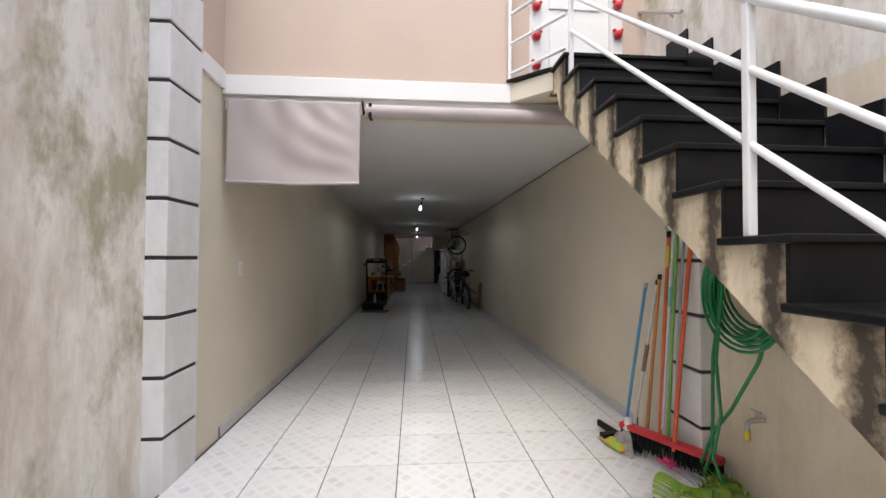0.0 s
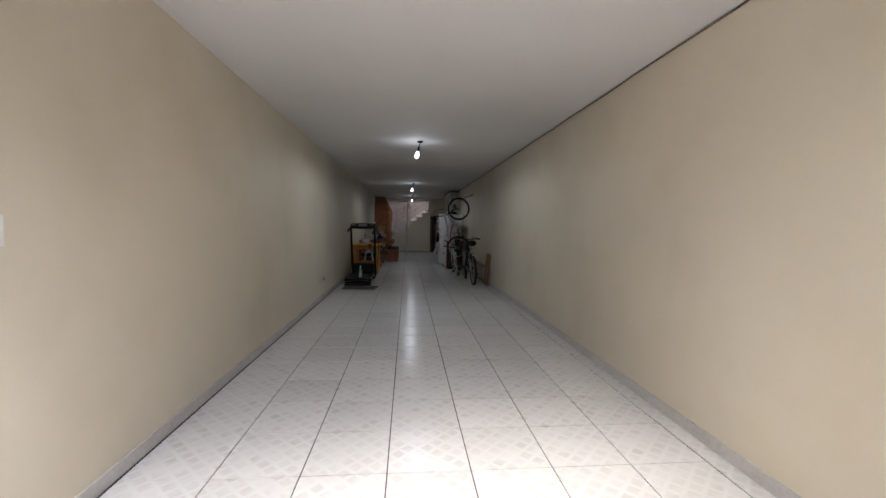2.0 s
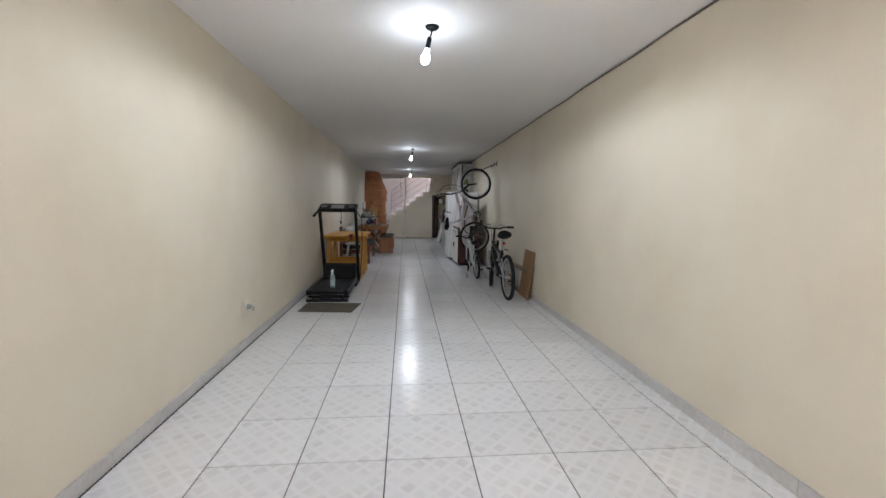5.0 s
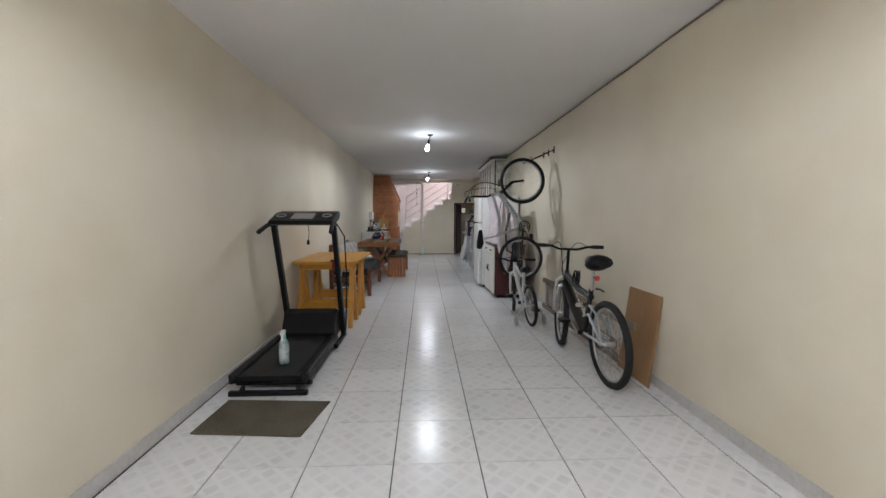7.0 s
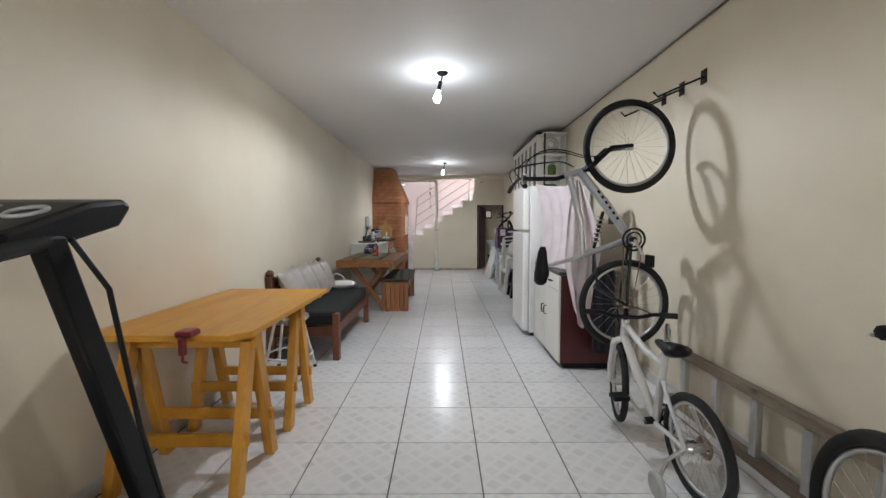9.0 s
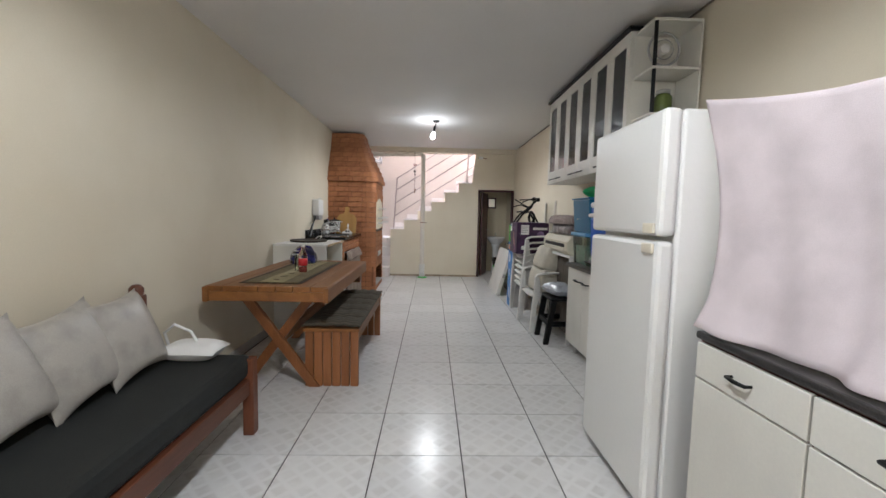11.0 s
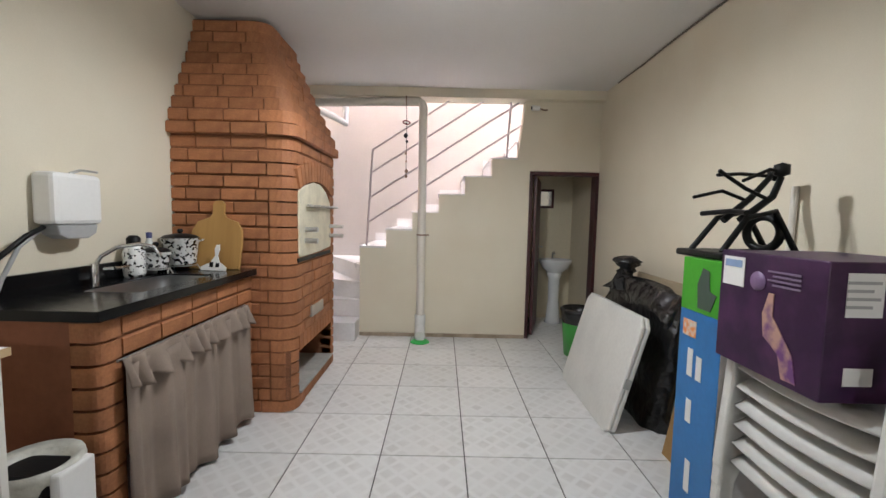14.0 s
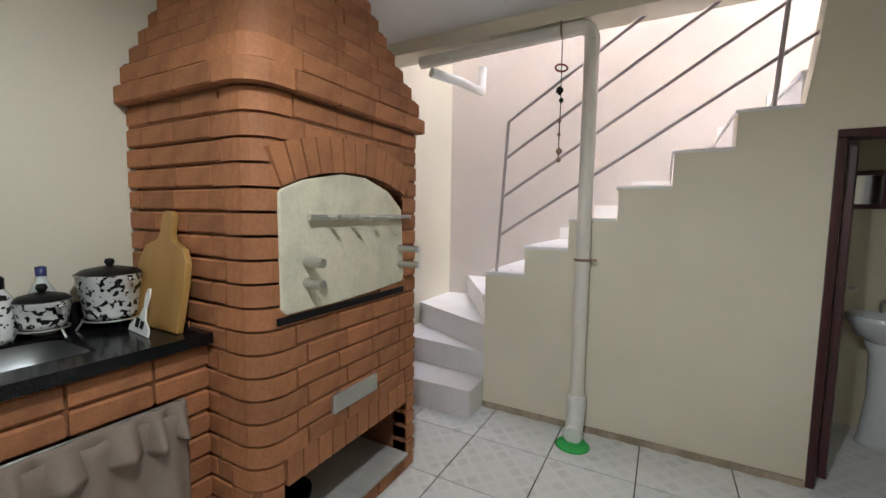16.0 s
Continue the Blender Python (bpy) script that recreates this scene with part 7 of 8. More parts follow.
for z in (1.175, 1.10):
    part("spit_socket", Shape().tube([(BX1 - 0.02, FIRE[0] + 0.10, z), (BX1 + 0.095, FIRE[0] + 0.10, z)], 0.017, 10), STEEL, pan)
    part("spit_socket", Shape().tube([(BX1 - 0.02, FIRE[1] - 0.05, z + 0.01), (BX1 + 0.12, FIRE[1] - 0.05, z + 0.01)], 0.015, 10), STEEL, pan)
part("fire_sill", Shape().box(BX1 - 0.10, BX1 + 0.006, FIRE[0] - 0.02, FIRE[1], 0.965, 0.992), BLACK, bbq, "black steel sill", bevel=0.003)
dw = part("ash_drawer", Shape().box(BX1 - 0.01, BX1 + 0.012, -1.43, -1.15, 0.545, 0.625), STEEL, bbq, "steel ash drawer front", bevel=0.006)
part("store_floor", Shape().box(BX0 + 0.11, BX1 + 0.01, WOODBOX[0] + 0.01, WOODBOX[1] - 0.005, 0.0856, 0.10), paint("pale_concrete_slab", (0.50, 0.48, 0.45), 0.8, vary=0.3, scale=5), bbq)
# projecting band and stepped hood
zb = 0.004 + ncourse * CH
course(zb, BX1 + 0.035, BY0 - 0.035, BY1 + 0.03, 1, RC + 0.02)
HN = 9
for k in range(HN):
    z = zb + CH * (k + 1)
    ins = 0.008 + 0.036 * k if k < 8 else 0.28 + 0.006 * (k - 8)
    course(z, BX1 + 0.02 - ins * 0.95, BY0 - 0.02 + ins, BY1 + 0.015 - ins * 0.6, k % 2, RC)
    hx, hy, hr = BX1 - ins * 0.95 + 0.008, BY0 + ins - 0.008, RC
    part("hood_core", Shape().prism([(BX0, hy), (hx - hr, hy), (hx - hr * 0.33, hy + hr * 0.33), (hx, hy + hr), (hx, BY1 - ins * 0.6), (BX0, BY1 - ins * 0.6)], z - 0.001 - (CH if k == 0 else 0), min(z + CH - 0.002, HC - 0.002), "z"), MORTAR, bbq)
cl_ = solid("red_bucket", Shape().lathe([(0.001, 0.0), (0.07, 0.0), (0.09, 0.13), (0.08, 0.13), (0.06, 0.01), (0.001, 0.01)], seg=18), paint("dull_red_plastic", (0.38, 0.03, 0.02), 0.5), "dull red bucket in the wood store", "bucket", m=pose(-1.0, -1.30, 0.101))
solid("black_pan", Shape().lathe([(0.001, 0.0), (0.10, 0.0), (0.115, 0.06), (0.105, 0.06), (0.09, 0.01), (0.001, 0.01)], seg=20), BLACK, "black pan in the wood store", "pan", m=pose(-0.86, -1.47, 0.101))

# sink counter of brick
sink = thing("brick_sink_counter", (0, 0, 0), "brick sink counter with a black granite top", "sink counter")
KX, KY0, KY1 = -0.882, -2.905, BY0 - 0.002
part("end_wall", Shape().box(XL + 0.002, KX - 0.104, KY0 + 0.004, KY0 + 0.03, 0.0, 0.893), paint("terracotta_render", (0.30, 0.105, 0.05), 0.7, vary=0.25, scale=4, grain=0.1), sink, "terracotta painted end wall")
part("end_core", Shape().box(XL + 0.002, KX - 0.012, KY0 + 0.031, KY0 + 0.12, 0.0, 0.893), MORTAR, sink)
part("back_wall", Shape().box(XL + 0.002, XL + 0.05, KY0 + 0.121, KY1, 0.0, 0.893), MORTAR, sink)
part("beam", Shape().box(KX - 0.10, KX - 0.012, KY0 + 0.121, KY1, 0.736, 0.893), MORTAR, sink)
part("pier", Shape().box(KX - 0.10, KX - 0.012, KY1 - 0.11, KY1, 0.0, 0.7355), MORTAR, sink)
for k in range(11):
    z = 0.004 + k * 0.0808
    r2 = 0.05
    cm_ = shared(arc_brick(r2, 0.05, CH - BJ), "brick", BRICK)
    lay(sink, cm_, pose(KX - r2, KY0 + r2, z))
    if k < 9:
        lay(sink, shared(chamfered(0.122, 0.09, CH - BJ), "brick", BRICK), pose(KX, KY1 - 0.124, z, 0, 0, 90))
    else:
        y = KY0 + r2 + 0.05 + BJ - (0.10 if k % 2 else 0)
        if k % 2:
            y += 0.10
        while y < KY1 - 0.03:
            L = min(BL, KY1 - y)
            lay(sink, me_s if L == BL else shared(chamfered(L, 0.09, CH - BJ), "brick", BRICK), pose(KX, y, z, 0, 0, 90))
            y += L + BJ
BOWL = (-1.24, -0.96, -2.60, -2.05)
tx0, tx1, ty0, ty1 = XL + 0.002, -0.848, -2.94, KY1


def slab_ring(z, b):
    return [(b[0], b[2], z), (b[1], b[2], z), (b[1], b[3], z), (b[0], b[3], z)]


top = Shape().rings([slab_ring(0.895, (tx0, tx1, ty0, ty1)), slab_ring(0.933, (tx0, tx1, ty0, ty1)), slab_ring(0.933, BOWL), slab_ring(0.895, BOWL)], closed=True, smooth=False)
SINKG = paint("black_sink_granite", (0.007, 0.007, 0.008), 0.16, vary=0.25, grain=0.3, scale=8, fine=200, bump=0.05, tint=(0.02, 0.02, 0.02))
SINKG.node_tree.nodes["Principled BSDF"].inputs["Specular IOR Level"].default_value = 0.3
part("worktop", top, SINKG, sink, "polished black granite top")
part("backsplash", Shape().box(tx0, tx0 + 0.02, ty0, ty1, 0.9335, 1.015), SINKG, sink)
bx, by, bw, bl2 = (BOWL[0] + BOWL[1]) / 2, (BOWL[2] + BOWL[3]) / 2, (BOWL[1] - BOWL[0]) / 2, (BOWL[3] - BOWL[2]) / 2
part("basin", Shape().rings([[(bx + k * bw * math.copysign(abs(math.cos(a)) ** 0.4, math.cos(a)), by + k * bl2 * math.copysign(abs(math.sin(a)) ** 0.4, math.sin(a)), z) for a in [2 * math.pi * j / 32 for j in range(32)]] for z, k in ((0.925, 1.03), (0.924, 0.97), (0.825, 0.88), (0.79, 0.70), (0.787, 0.1))], caps=False), paint("dull_sink_steel", (0.26, 0.26, 0.26), 0.35, 0.95, vary=0.2, scale=6), sink, "stainless steel sink basin")
tp = part("tap", Shape().tube([(-1.30, -2.42, 0.933), (-1.30, -2.42, 1.03)], 0.017, 12).tube([(-1.30, -2.42, 1.01), (-1.285, -2.40, 1.06), (-1.24, -2.36, 1.10), (-1.17, -2.31, 1.115), (-1.12, -2.28, 1.10), (-1.10, -2.265, 1.05)], 0.010, 10), CHROME, sink, "chrome tap")
part("tap_handle", Shape().tube([(-1.275, -2.40, 1.0), (-1.215, -2.36, 1.005)], 0.008, 8).tube([(-1.225, -2.395, 1.005), (-1.215, -2.325, 1.005)], 0.008, 8), CHROME, tp)
LINEN = paint("taupe_linen", (0.30, 0.23, 0.185), 0.85, vary=0.2, grain=0.1, scale=5, fine=260, bump=0.3)
cu = thing("sink_curtain", (KX + 0.008, -2.28, 0.0), "taupe gathered curtain with a ruffled heading under the sink", "curtain")
part("rod", Shape().tube([(-0.006, -0.55, 0.722), (-0.006, 0.425, 0.722)], 0.005, 8), STEEL, cu)


def pleat(u, v):
    sway = 0.022 * math.sin(u * 27 + 1.3 * math.sin(u * 9)) + 0.011 * math.sin(u * 61 + v)
    return (0.022 + sway * (0.35 + 0.85 * (1 - v)), -0.55 + 0.97 * u, 0.035 + 0.665 * v + 0.012 * math.sin(u * 9) * (1 - v))


def frill(u, v):
    out = 0.010 + 0.030 * (1 - v) + (0.005 + 0.023 * (1 - v)) * math.sin(u * 66 + 2.2 * math.sin(13 * u))
    return (0.004 + out, -0.55 + 0.975 * u, 0.612 + 0.118 * v + 0.009 * math.sin(u * 47 + 1.0) * (1 - v))


part("cloth", Shape().grid(pleat, 120, 16), LINEN, cu, thick=0.004)
part("ruffle", Shape().grid(frill, 240, 8), LINEN, cu, thick=0.003)

# things on the counter


def cow_enamel():
    m, nt, p = node_mat("cow_print_enamel")
    tc, v = nt.nodes.new("ShaderNodeTexCoord"), nt.nodes.new("ShaderNodeTexNoise")
    v.inputs["Scale"].default_value, v.inputs["Detail"].default_value = 58, 1.2
    nt.links.new(tc.outputs["Object"], v.inputs["Vector"])
    cr = nt.nodes.new("ShaderNodeValToRGB")
    cr.color_ramp.interpolation = "CONSTANT"
    cr.color_ramp.elements[0].color, cr.color_ramp.elements[1].color = (0.78, 0.78, 0.76, 1), (0.012, 0.012, 0.014, 1)
    cr.color_ramp.elements[1].position = 0.565
    nt.links.new(v.outputs["Fac"], cr.inputs[0])
    nt.links.new(cr.outputs[0], p.inputs["Base Color"])
    p.inputs["Roughness"].default_value, p.inputs["Coat Weight"].default_value = 0.2, 0.5
    return m


COW = cow_enamel()
for x, y, s, hh in ((-1.235, -1.895, 0.098, 0.150), (-1.255, -2.075, 0.074, 0.082)):
    pot = thing("enamel_pot", (x, y, 0.934), "black and white cow-print enamel pot on a wire stand", "pot", "cow-print enamelware")
    part("stand", Shape().torus((0, 0, 0.03), (0, 0, 1), s * 0.85, 0.004, 22, 5), STEEL, pot)
    for k in range(3):
        a = 2.1 * k + 0.4
        part("stand_leg", Shape().tube([(s * 0.85 * math.cos(a), s * 0.85 * math.sin(a), 0.03), (s * 1.05 * math.cos(a), s * 1.05 * math.sin(a), 0.0)], 0.004, 5), STEEL, pot)
    part("body", Shape().lathe([(0.001, 0.035), (s * 0.75, 0.035), (s * 0.82, 0.05), (s, 0.035 + hh), (s * 1.06, 0.04 + hh), (s * 0.9, 0.036 + hh), (0.001, 0.034 + hh)], seg=26), COW, pot)
    lid = part("lid", Shape().lathe([(s * 1.0, 0.042 + hh), (s * 0.8, 0.055 + hh), (s * 0.3, 0.065 + hh), (0.001, 0.066 + hh)], seg=24), BLACK, pot, "black lid")
    part("knob", Shape().lathe([(0.008, 0.066 + hh), (0.016, 0.08 + hh), (0.012, 0.092 + hh), (0.001, 0.094 + hh)], seg=12), BLACK, lid)
    for sg in (-1, 1):
        part("handle", Shape().tube([(s * 0.95, sg * 0.02, 0.02 + hh), (s * 1.3, sg * 0.015, 0.03 + hh), (s * 1.3, 0, 0.03 + hh)] if sg > 0 else [(-s * 0.95, -0.02, 0.02 + hh), (-s * 1.3, 0.0, 0.03 + hh), (-s * 0.95, 0.02, 0.02 + hh)], 0.006, 6), COW, pot)
tb = thing("enamel_flask", (-1.295, -2.18, 0.934), "cow-print flask with a dark cap beside the sink", "flask", "cow-print enamelware")
part("body", Shape().lathe([(0.001, 0.0), (0.045, 0.0), (0.05, 0.02), (0.05, 0.13), (0.035, 0.16), (0.03, 0.17)], seg=22), COW, tb)
part("cap", Shape().lathe([(0.031, 0.165), (0.032, 0.20), (0.018, 0.215), (0.001, 0.216)], seg=18), BLACK, tb)
gbt = thing("soap_bottle", (-1.30, -2.06, 0.934), "clear bottle with a blue cap by the pots", "bottle")
part("body", Shape().lathe([(0.001, 0.0), (0.033, 0.0), (0.035, 0.14), (0.015, 0.18), (0.012, 0.20)], seg=18), paint("milky_plastic", (0.60, 0.62, 0.60), 0.25), gbt)
part("cap", Shape().lathe([(0.014, 0.195), (0.015, 0.225), (0.001, 0.228)], seg=14), paint("navy_cap", (0.03, 0.04, 0.15), 0.4), gbt)
BEECH = wood("golden_beech", (0.44, 0.25, 0.075), (0.34, 0.18, 0.05), "z", 0.45, 3.0)
outline_b = [(-0.155, 0.0), (0.145, 0.0), (0.155, 0.16), (0.15, 0.24), (0.12, 0.29), (0.05, 0.315), (0.035, 0.34), (0.035, 0.40), (0.02, 0.42), (-0.02, 0.42), (-0.035, 0.40), (-0.035, 0.34), (-0.05, 0.315), (-0.12, 0.29), (-0.15, 0.24), (-0.165, 0.16)]
solid("cutting_board", Shape().prism(outline_b, -0.012, 0.012, "y"), BEECH, "golden wooden cutting board leaning on the brick", "cutting board", m=pose(-1.065, -1.835, 0.9335, -9, 0, 0), bevel=0.004)
sp_ = thing("spoon_rest", pose(-1.035, -1.905, 0.934, -14, 0, -6), "white enamel spoon hanger with a black motif", "spoon rest")
part("plate", Shape().prism([(-0.085, 0.0), (0.075, 0.0), (0.075, 0.022), (0.03, 0.05), (0.012, 0.09), (0.02, 0.13), (0.012, 0.155), (-0.005, 0.155), (-0.015, 0.13), (-0.005, 0.09), (-0.03, 0.05), (-0.085, 0.022)], -0.003, 0.003, "y"), WHITE, sp_, bevel=0.002)
part("motif", Shape().box(-0.03, -0.008, -0.006, -0.0035, 0.02, 0.05).box(0.008, 0.03, -0.006, -0.0035, 0.02, 0.045), BLACK, sp_, "black painted motif")
sd = thing("towel_dispenser", (XL, -2.52, 1.15), "white paper towel dispenser with a hanging cable", "towel dispenser")
part("case", Shape().box(0.0, 0.10, -0.11, 0.13, 0.06, 0.28), WHITE, sd, bevel=0.02)
part("lower", Shape().prism([(-0.09, 0.06), (0.11, 0.06), (0.10, 0.02), (0.06, 0.0), (-0.04, 0.0), (-0.08, 0.02)], 0.01, 0.09, "x"), GREY, sd, bevel=0.006)
part("bracket", Shape().tube([(0.05, 0.02, 0.281), (0.06, 0.06, 0.30), (0.06, 0.15, 0.30)], 0.006, 6), STEEL, sd)
part("cable", Shape().tube([(0.04, -0.10, 0.05), (0.07, -0.20, 0.02), (0.06, -0.30, -0.06), (0.04, -0.36, -0.18), (0.03, -0.40, -0.30)], 0.010, 8), BLACK, sd)
part("cable", Shape().tube([(0.04, -0.10, 0.05), (0.06, -0.22, -0.02), (0.05, -0.28, -0.14), (0.03, -0.30, -0.24)], 0.008, 8), GREY, sd)

# white open cabinet with a griddle, heater below
wc = thing("open_cabinet", (XL + 0.004, -4.03, 0.0), "white open-fronted cabinet with a pale wooden edge", "cabinet")
for nm, bxs in (("side", (0, 0.55, 0, 0.018, 0, 0.898)), ("side", (0, 0.55, 0.735, 0.753, 0, 0.898)), ("back", (0, 0.016, 0.019, 0.734, 0.0, 0.898)), ("bottom", (0.017, 0.55, 0.019, 0.734, 0.04, 0.058)), ("shelf", (0.017, 0.54, 0.019, 0.734, 0.44, 0.456))):
    part(nm, Shape().box(*bxs), MELA, wc)
part("top", Shape().box(0.0, 0.565, -0.008, 0.762, 0.899, 0.92), WHITE, wc, bevel=0.002)
part("edge_strip", Shape().box(0.5655, 0.569, -0.008, 0.762, 0.898, 0.92), paint("pale_wood_edge", (0.50, 0.36, 0.20), 0.5), wc)
gd = thing("round_griddle", (-1.12, -3.62, 0.921), "round dark iron griddle with a handle", "griddle")
part("plate", Shape().lathe([(0.001, 0.0), (0.195, 0.0), (0.205, 0.018), (0.20, 0.022), (0.19, 0.012), (0.001, 0.012)], seg=34), paint("dark_iron", (0.06, 0.05, 0.042), 0.5, 0.4, vary=0.3), gd)
part("handle", Shape().tube([(0.08, 0.185, 0.018), (0.09, 0.21, 0.045), (0.05, 0.23, 0.05), (0.02, 0.203, 0.02)], 0.006, 6), STEEL, gd)
solid("yellow_cloth", Shape().pillow((0, 0, 0), 0.30, 0.30, 0.17), paint("bright_yellow_cloth", (0.62, 0.50, 0.02), 0.8, vary=0.3, scale=8), "bright yellow cloth in the open cabinet", "cloth", m=pose(-1.08, -3.72, 0.54))
ht = thing("kitchen_bin", (-0.97, -3.04, 0.0), "white and black kitchen bin with a bag over the rim", "bin")
part("body", Shape().box(-0.11, 0.10, -0.085, 0.055, 0.0, 0.46), BLACK, ht, bevel=0.015)
part("side", Shape().box(0.1005, 0.135, -0.08, 0.05, 0.0, 0.47), WHITE, ht, bevel=0.008)
part("liner", Shape().lathe([(0.10, 0.40), (0.125, 0.46), (0.12, 0.485), (0.09, 0.47), (0.06, 0.42), (0.001, 0.41)], (0, -0.015, 0), 22), paint("white_bag_film", (0.68, 0.67, 0.60), 0.35, vary=0.4, scale=14, bump=0.7, fine=30, depth=0.01), ht, "crumpled white liner bag")

# ---- back of the place: stair, washroom, pipes ----
RAILP = paint("mauve_grey_rail", (0.42, 0.36, 0.36), 0.4, 0.3, vary=0.1)
bstair = thing("tiled_stair", (-0.56, 0.0, 0.0), "white tiled stair with winder steps at its foot", "staircase")
for k in range(9):
    x, z = 0.2745 * k, 0.94 + 0.19 * k
    part("tread", Shape().box(x - 0.012, x + 0.2745, 0.002 if k < 6 else 0.125, 1.015, z + 0.0005, z + 0.020), STEP, bstair, bevel=0.003)
    part("riser", Shape().box(x - 0.001, x + 0.012, 0.13, 1.015, z - 0.19 + 0.021, z), STEP, bstair)
    part("skirting", Shape().box(x, x + 0.2745, 1.0, 1.016, z + 0.021, z + 0.12), STEP, bstair)
    part("step_body", Shape().box(x + 0.0125, x + 0.2745, 0.125, 0.999, max(z - 0.30, 0.0), z), WELL, bstair)
WX = XL - (-0.56) + 0.003
part("winder", Shape().prism([(WX, -0.24), (0.0, -0.23), (0.0, 1.015), (WX, 1.015)], 0.0, 0.19, "z"), STEP, bstair, bevel=0.004)
part("winder", Shape().prism([(WX, 0.08), (0.0, 0.02), (0.0, 1.015), (WX, 1.015)], 0.191, 0.38, "z"), STEP, bstair, bevel=0.004)
part("winder", Shape().prism([(WX, 0.45), (0.0, 0.03), (0.0, 1.015), (WX, 1.015)], 0.381, 0.57, "z"), STEP, bstair, bevel=0.004)
part("winder", Shape().prism([(WX * 0.75, 1.015), (-0.004, 0.04), (0.0, 1.015)], 0.571, 0.755, "z"), STEP, bstair, bevel=0.004)
srl = thing("stair_rail", (0, 0.05, 0), "slim mauve-grey steel stair rail with sloping bars", "railing")
sl = 0.19 / 0.2745
part("post", Shape().tube([(-0.50, 0, 0.96), (-0.44, 0, 1.97)], 0.011, 8), RAILP, srl)
part("post", Shape().tube([(0.965, 0, 1.91), (1.0, 0, 2.60)], 0.011, 8), RAILP, srl)
for z in (1.21, 1.47, 1.73, 1.97):
    x0 = -0.50 + (z - 0.96) * 0.06
    part("bar", Shape().tube([(x0, 0, z), (1.55, 0, z + (1.55 - x0) * sl * 0.94)], 0.009, 8), RAILP, srl)
pp = thing("drain_pipe", (0.09, -0.06, 0.0), "cream plastic drain pipe with an elbow at the floor", "pipe")
part("pipe", Shape().tube([(0.0, 0, 0.10), (0.0, 0, 2.38), (-0.015, 0, 2.42), (-0.05, 0, 2.44), (-0.10, 0, 2.44), (-1.15, 0, 2.41)], 0.042, 14), PVC, pp)
part("elbow", Shape().tube([(0.0, 0.0, 0.25), (0, 0.0, 0.245), (0, 0.0, 0.15), (0.0, -0.03, 0.10), (0.004, -0.08, 0.068), (0.008, -0.14, 0.056), (0.008, -0.15, 0.056)], [0.048, 0.058, 0.054, 0.054, 0.052, 0.056, 0.048], 14), paint("white_elbow", (0.74, 0.73, 0.70), 0.35), pp)
part("clamp", Shape().torus((0, 0, 1.09), (0, 0, 1), 0.046, 0.007, 22, 6).box(0.04, 0.08, -0.006, 0.006, 1.083, 1.097), RUST, pp)
part("hanger", Shape().torus((-0.17, 0, 2.45), (1, 0, 0), 0.05, 0.006, 20, 6), RUST, pp)
part("branch", Shape().tube([(-1.10, 0.06, 2.36), (-0.98, 0.30, 2.34), (-0.92, 0.55, 2.33), (-0.92, 0.56, 2.52)], 0.035, 12), WHITE, pp)
solid("green_drain_collar", Shape().lathe([(0.001, 0.0), (0.10, 0.0), (0.09, 0.010), (0.055, 0.016), (0.001, 0.016)], seg=14), paint("bright_green_rubber", (0.05, 0.50, 0.10), 0.5), "bright green collar on the floor under the pipe", "collar", m=pose(0.10, -0.205, 0.001))
wch = thing("wind_chime", (-0.08, -0.06, 1.68), "small hanging chime of beads and rings", "wind chime")
part("string", Shape().tube([(0, 0, 0.0), (0.004, 0, 0.35), (0, 0, 0.71)], 0.003, 5), BLACK, wch)
part("ring", Shape().torus((0, 0, 0.55), (0.1, 0.3, 1), 0.035, 0.006, 18, 6), MAROON, wch)
for z, r in ((0.42, 0.022), (0.36, 0.014), (0.24, 0.012), (0.16, 0.010), (0.06, 0.018), (0.01, 0.014)):
    part("bead", Shape().lathe([(0.001, -r * 1.3), (r, -r * 0.4), (r, r * 0.4), (0.001, r * 1.3)], (0.006 * math.sin(z * 40), 0, z), 10), RUST if z < 0.3 else BLACK, wch)
cctv = thing("security_camera", (1.24, -0.01, 2.38), "small white security camera on the wall", "security camera")
part("body", Shape().tube([(-0.05, -0.05, 0.02), (0.03, -0.045, 0.02)], [0.028, 0.024], 12), WHITE, cctv)
part("lens", Shape().tube([(-0.055, -0.05, 0.02), (-0.051, -0.05, 0.02)], 0.018, 12), BLACK, cctv)
part("bracket", Shape().tube([(0.02, -0.04, 0.02), (0.09, -0.02, 0.01), (0.12, 0.008, 0.02)], 0.008, 8), RUST, cctv)
# washroom
fixed("wall_washroom_west", Shape().box(1.10, 1.20, 0.125, 1.015, -0.001, 1.80), WALL, "cream washroom wall")
fixed("wall_washroom_back", Shape().box(1.205, 2.05, 0.95, 1.015, 0.0, 2.0), paint("cream_washroom_tile", (0.70, 0.62, 0.46), 0.4, vary=0.08, world_space=True), "cream tiled washroom wall")
fixed("wall_washroom_east", Shape().box(1.96, 2.05, 0.0, 0.949, -0.001, 2.0), paint("cream_washroom_side", (0.68, 0.60, 0.45), 0.4, vary=0.08, world_space=True), "cream washroom wall")
fixed("ceiling_washroom", Shape().prism([(1.205, 1.80), (2.05, 2.02), (2.05, 2.08), (1.205, 1.90)], 0.125, 1.015, "y"), CEIL, "sloping washroom ceiling below the stair")
df = new("door_1")
df.location = (1.205, 0.0, 0.0)
tagged(df, "dark red wooden washroom door standing open", kind="structure")
part("jamb", Shape().box(0.0, 0.035, -0.012, 0.125, 0, 1.735), DOORRED, df, bevel=0.003)
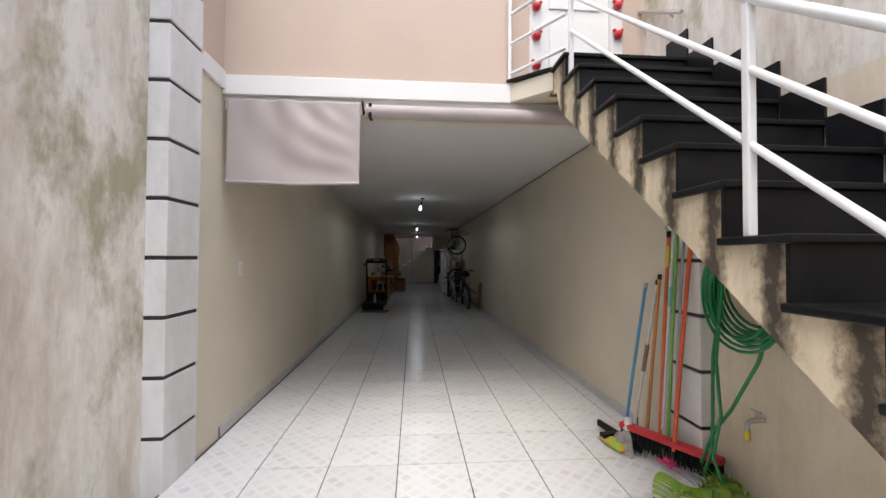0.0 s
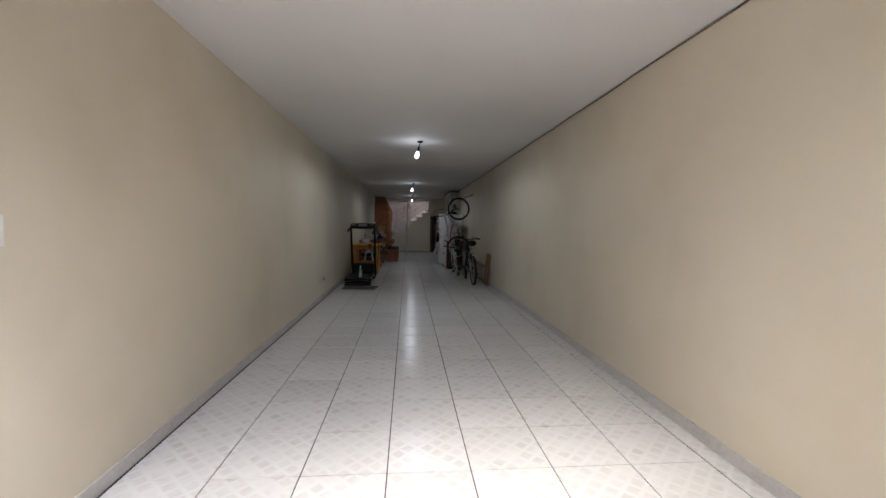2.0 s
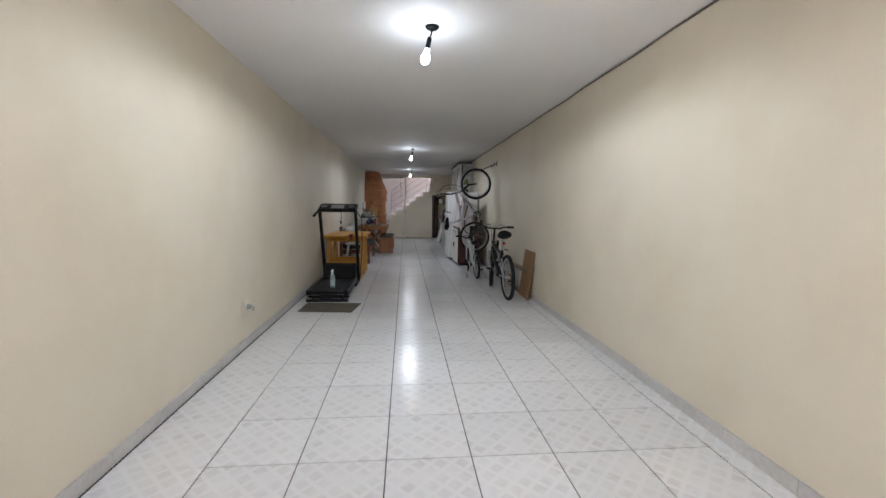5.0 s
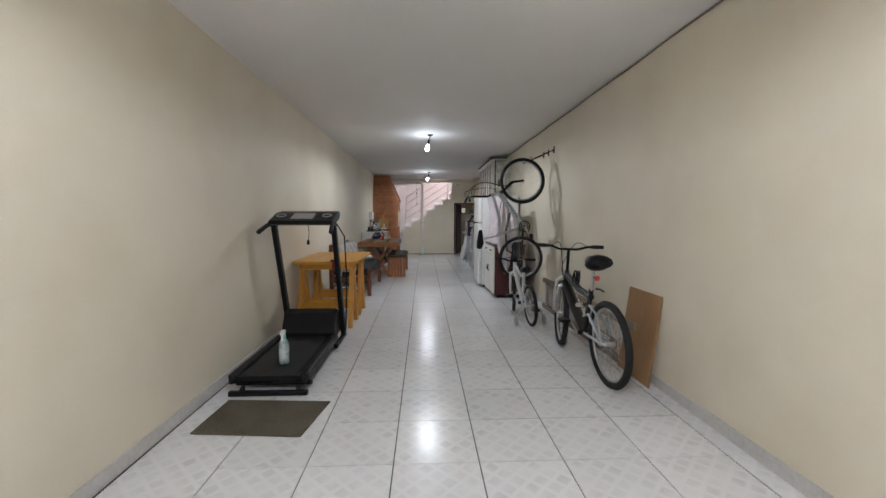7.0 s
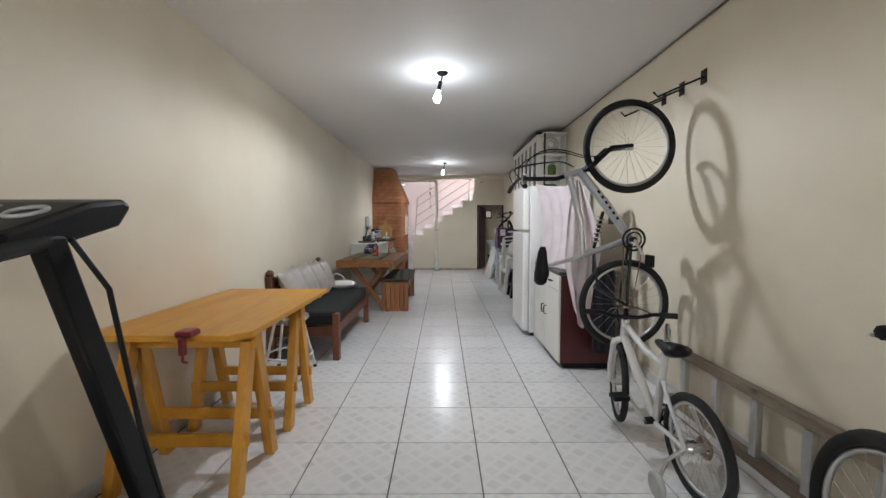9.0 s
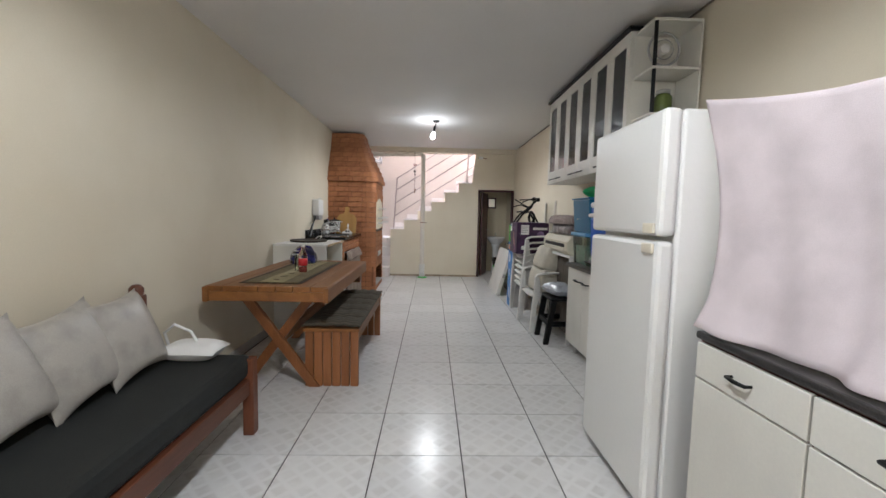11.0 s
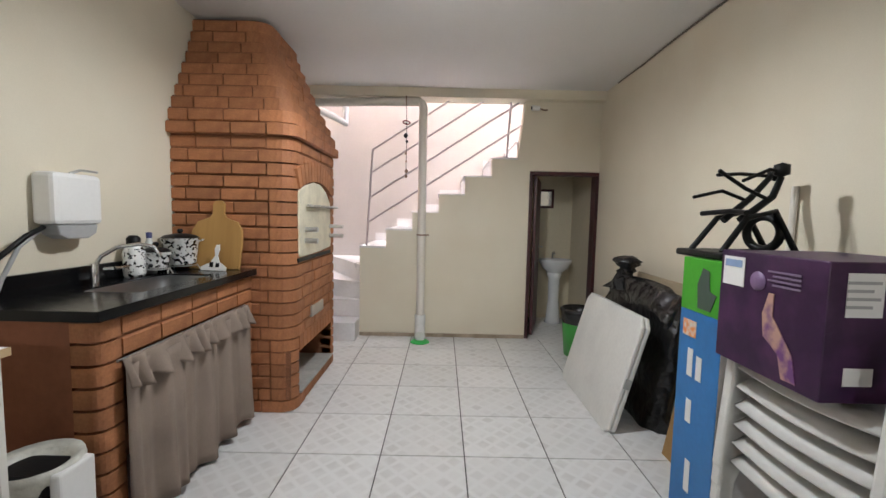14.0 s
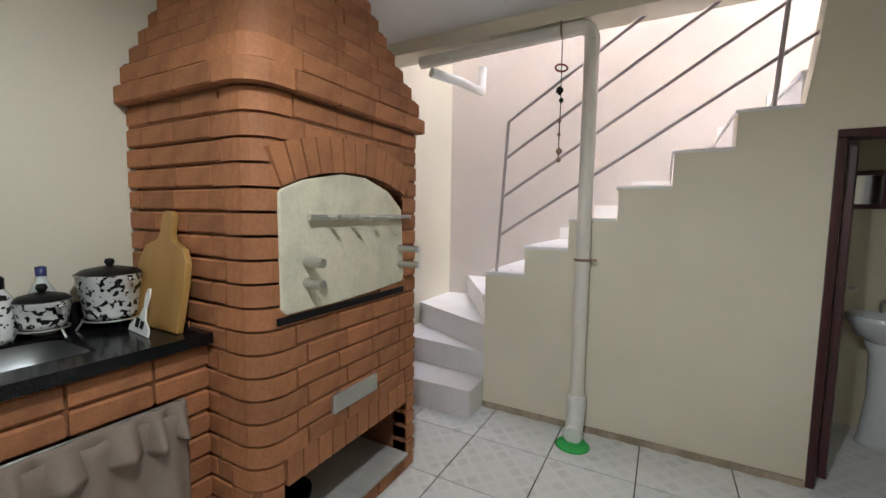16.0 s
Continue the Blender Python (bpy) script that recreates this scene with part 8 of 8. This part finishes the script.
part("jamb", Shape().box(0.69, 0.722, -0.012, 0.125, 0, 1.735), DOORRED, df, bevel=0.003)
part("head", Shape().box(0.0, 0.722, -0.012, 0.125, 1.736, 1.772), DOORRED, df, bevel=0.003)
lf = part("leaf", Shape().box(0.036, 0.072, 0.126, 0.80, 0.01, 1.73, pose(0, 0, 0, 0, 0, -17)), DOORRED, df, "dark red door leaf opened inwards", bevel=0.003)
part("handle", Shape().tube([(0.26, 0.63, 0.95), (0.31, 0.62, 0.95), (0.29, 0.55, 0.95)], 0.009, 8), STEEL, lf)
CERAM = paint("white_ceramic", (0.76, 0.77, 0.77), 0.15, vary=0.03, grain=0.01, bump=0, coat=0.4)
bs_ = thing("pedestal_basin", (1.70, 0.66, 0.0), "white ceramic pedestal washbasin", "washbasin")
part("basin", Shape().rings([[(k * 0.20 * math.cos(a), 0.02 + k * 0.16 * math.sin(a), z) for a in [2 * math.pi * j / 28 for j in range(28)]] for z, k in ((0.62, 0.35), (0.68, 0.75), (0.76, 0.98), (0.79, 1.0), (0.795, 0.95), (0.76, 0.8), (0.70, 0.5), (0.69, 0.05))], caps=False), CERAM, bs_)
part("pedestal", Shape().lathe([(0.001, 0.0), (0.10, 0.0), (0.085, 0.05), (0.065, 0.3), (0.07, 0.55), (0.10, 0.64), (0.001, 0.64)], (0, 0.05, 0), 20), CERAM, bs_)
part("tap", Shape().tube([(0, 0.16, 0.79), (0, 0.16, 0.86), (0, 0.10, 0.88), (0, 0.08, 0.85)], 0.011, 8), CHROME, bs_)
mf = thing("small_mirror", (1.62, 0.948, 1.42), "small dark wooden framed mirror on the washroom wall", "mirror")
part("frame", Shape().box(-0.10, -0.07, -0.02, 0, 0, 0.24).box(0.07, 0.10, -0.02, 0, 0, 0.24).box(-0.069, 0.069, -0.02, 0, 0, 0.03).box(-0.069, 0.069, -0.02, 0, 0.21, 0.24), DOORRED, mf, bevel=0.003)
part("glass", Shape().box(-0.069, 0.069, -0.008, -0.003, 0.031, 0.209), paint("silvered_mirror", (0.85, 0.86, 0.86), 0.03, 1.0, vary=0, grain=0, bump=0), mf)

# ---- floor tiles ----
TS, GAP = 0.45, 0.007
tile_shape = Shape().box(GAP / 2, TS - GAP / 2, 0.0028, TS - 0.0028, -0.012, 0.0)
tile_mesh = tile_shape.mesh("tile")
tile_mesh.materials.append(TILE)
ROW0 = -17.953
rest = Shape()
for r in range(-14, 40):
    y = ROW0 + r * TS
    for c in range(-3, 4):
        if -2 <= c <= 3 and -10 <= r < 40:
            ob = new("tile", tile_mesh)
            ob.location, ob.parent = (c * TS, y, 0), floor
        else:
            rest.box(c * TS + GAP / 2, (c + 1) * TS - GAP / 2, y + 0.001, min(y + TS - 0.001, 0), -0.012, 0)
    rest.box(4 * TS + GAP, XR, y + 0.001, min(y + TS - 0.001, 0), -0.012, 0)
tagged(part("tile_border", rest, TILE, floor, "outer rows of the tiled floor"), kind="stuff")
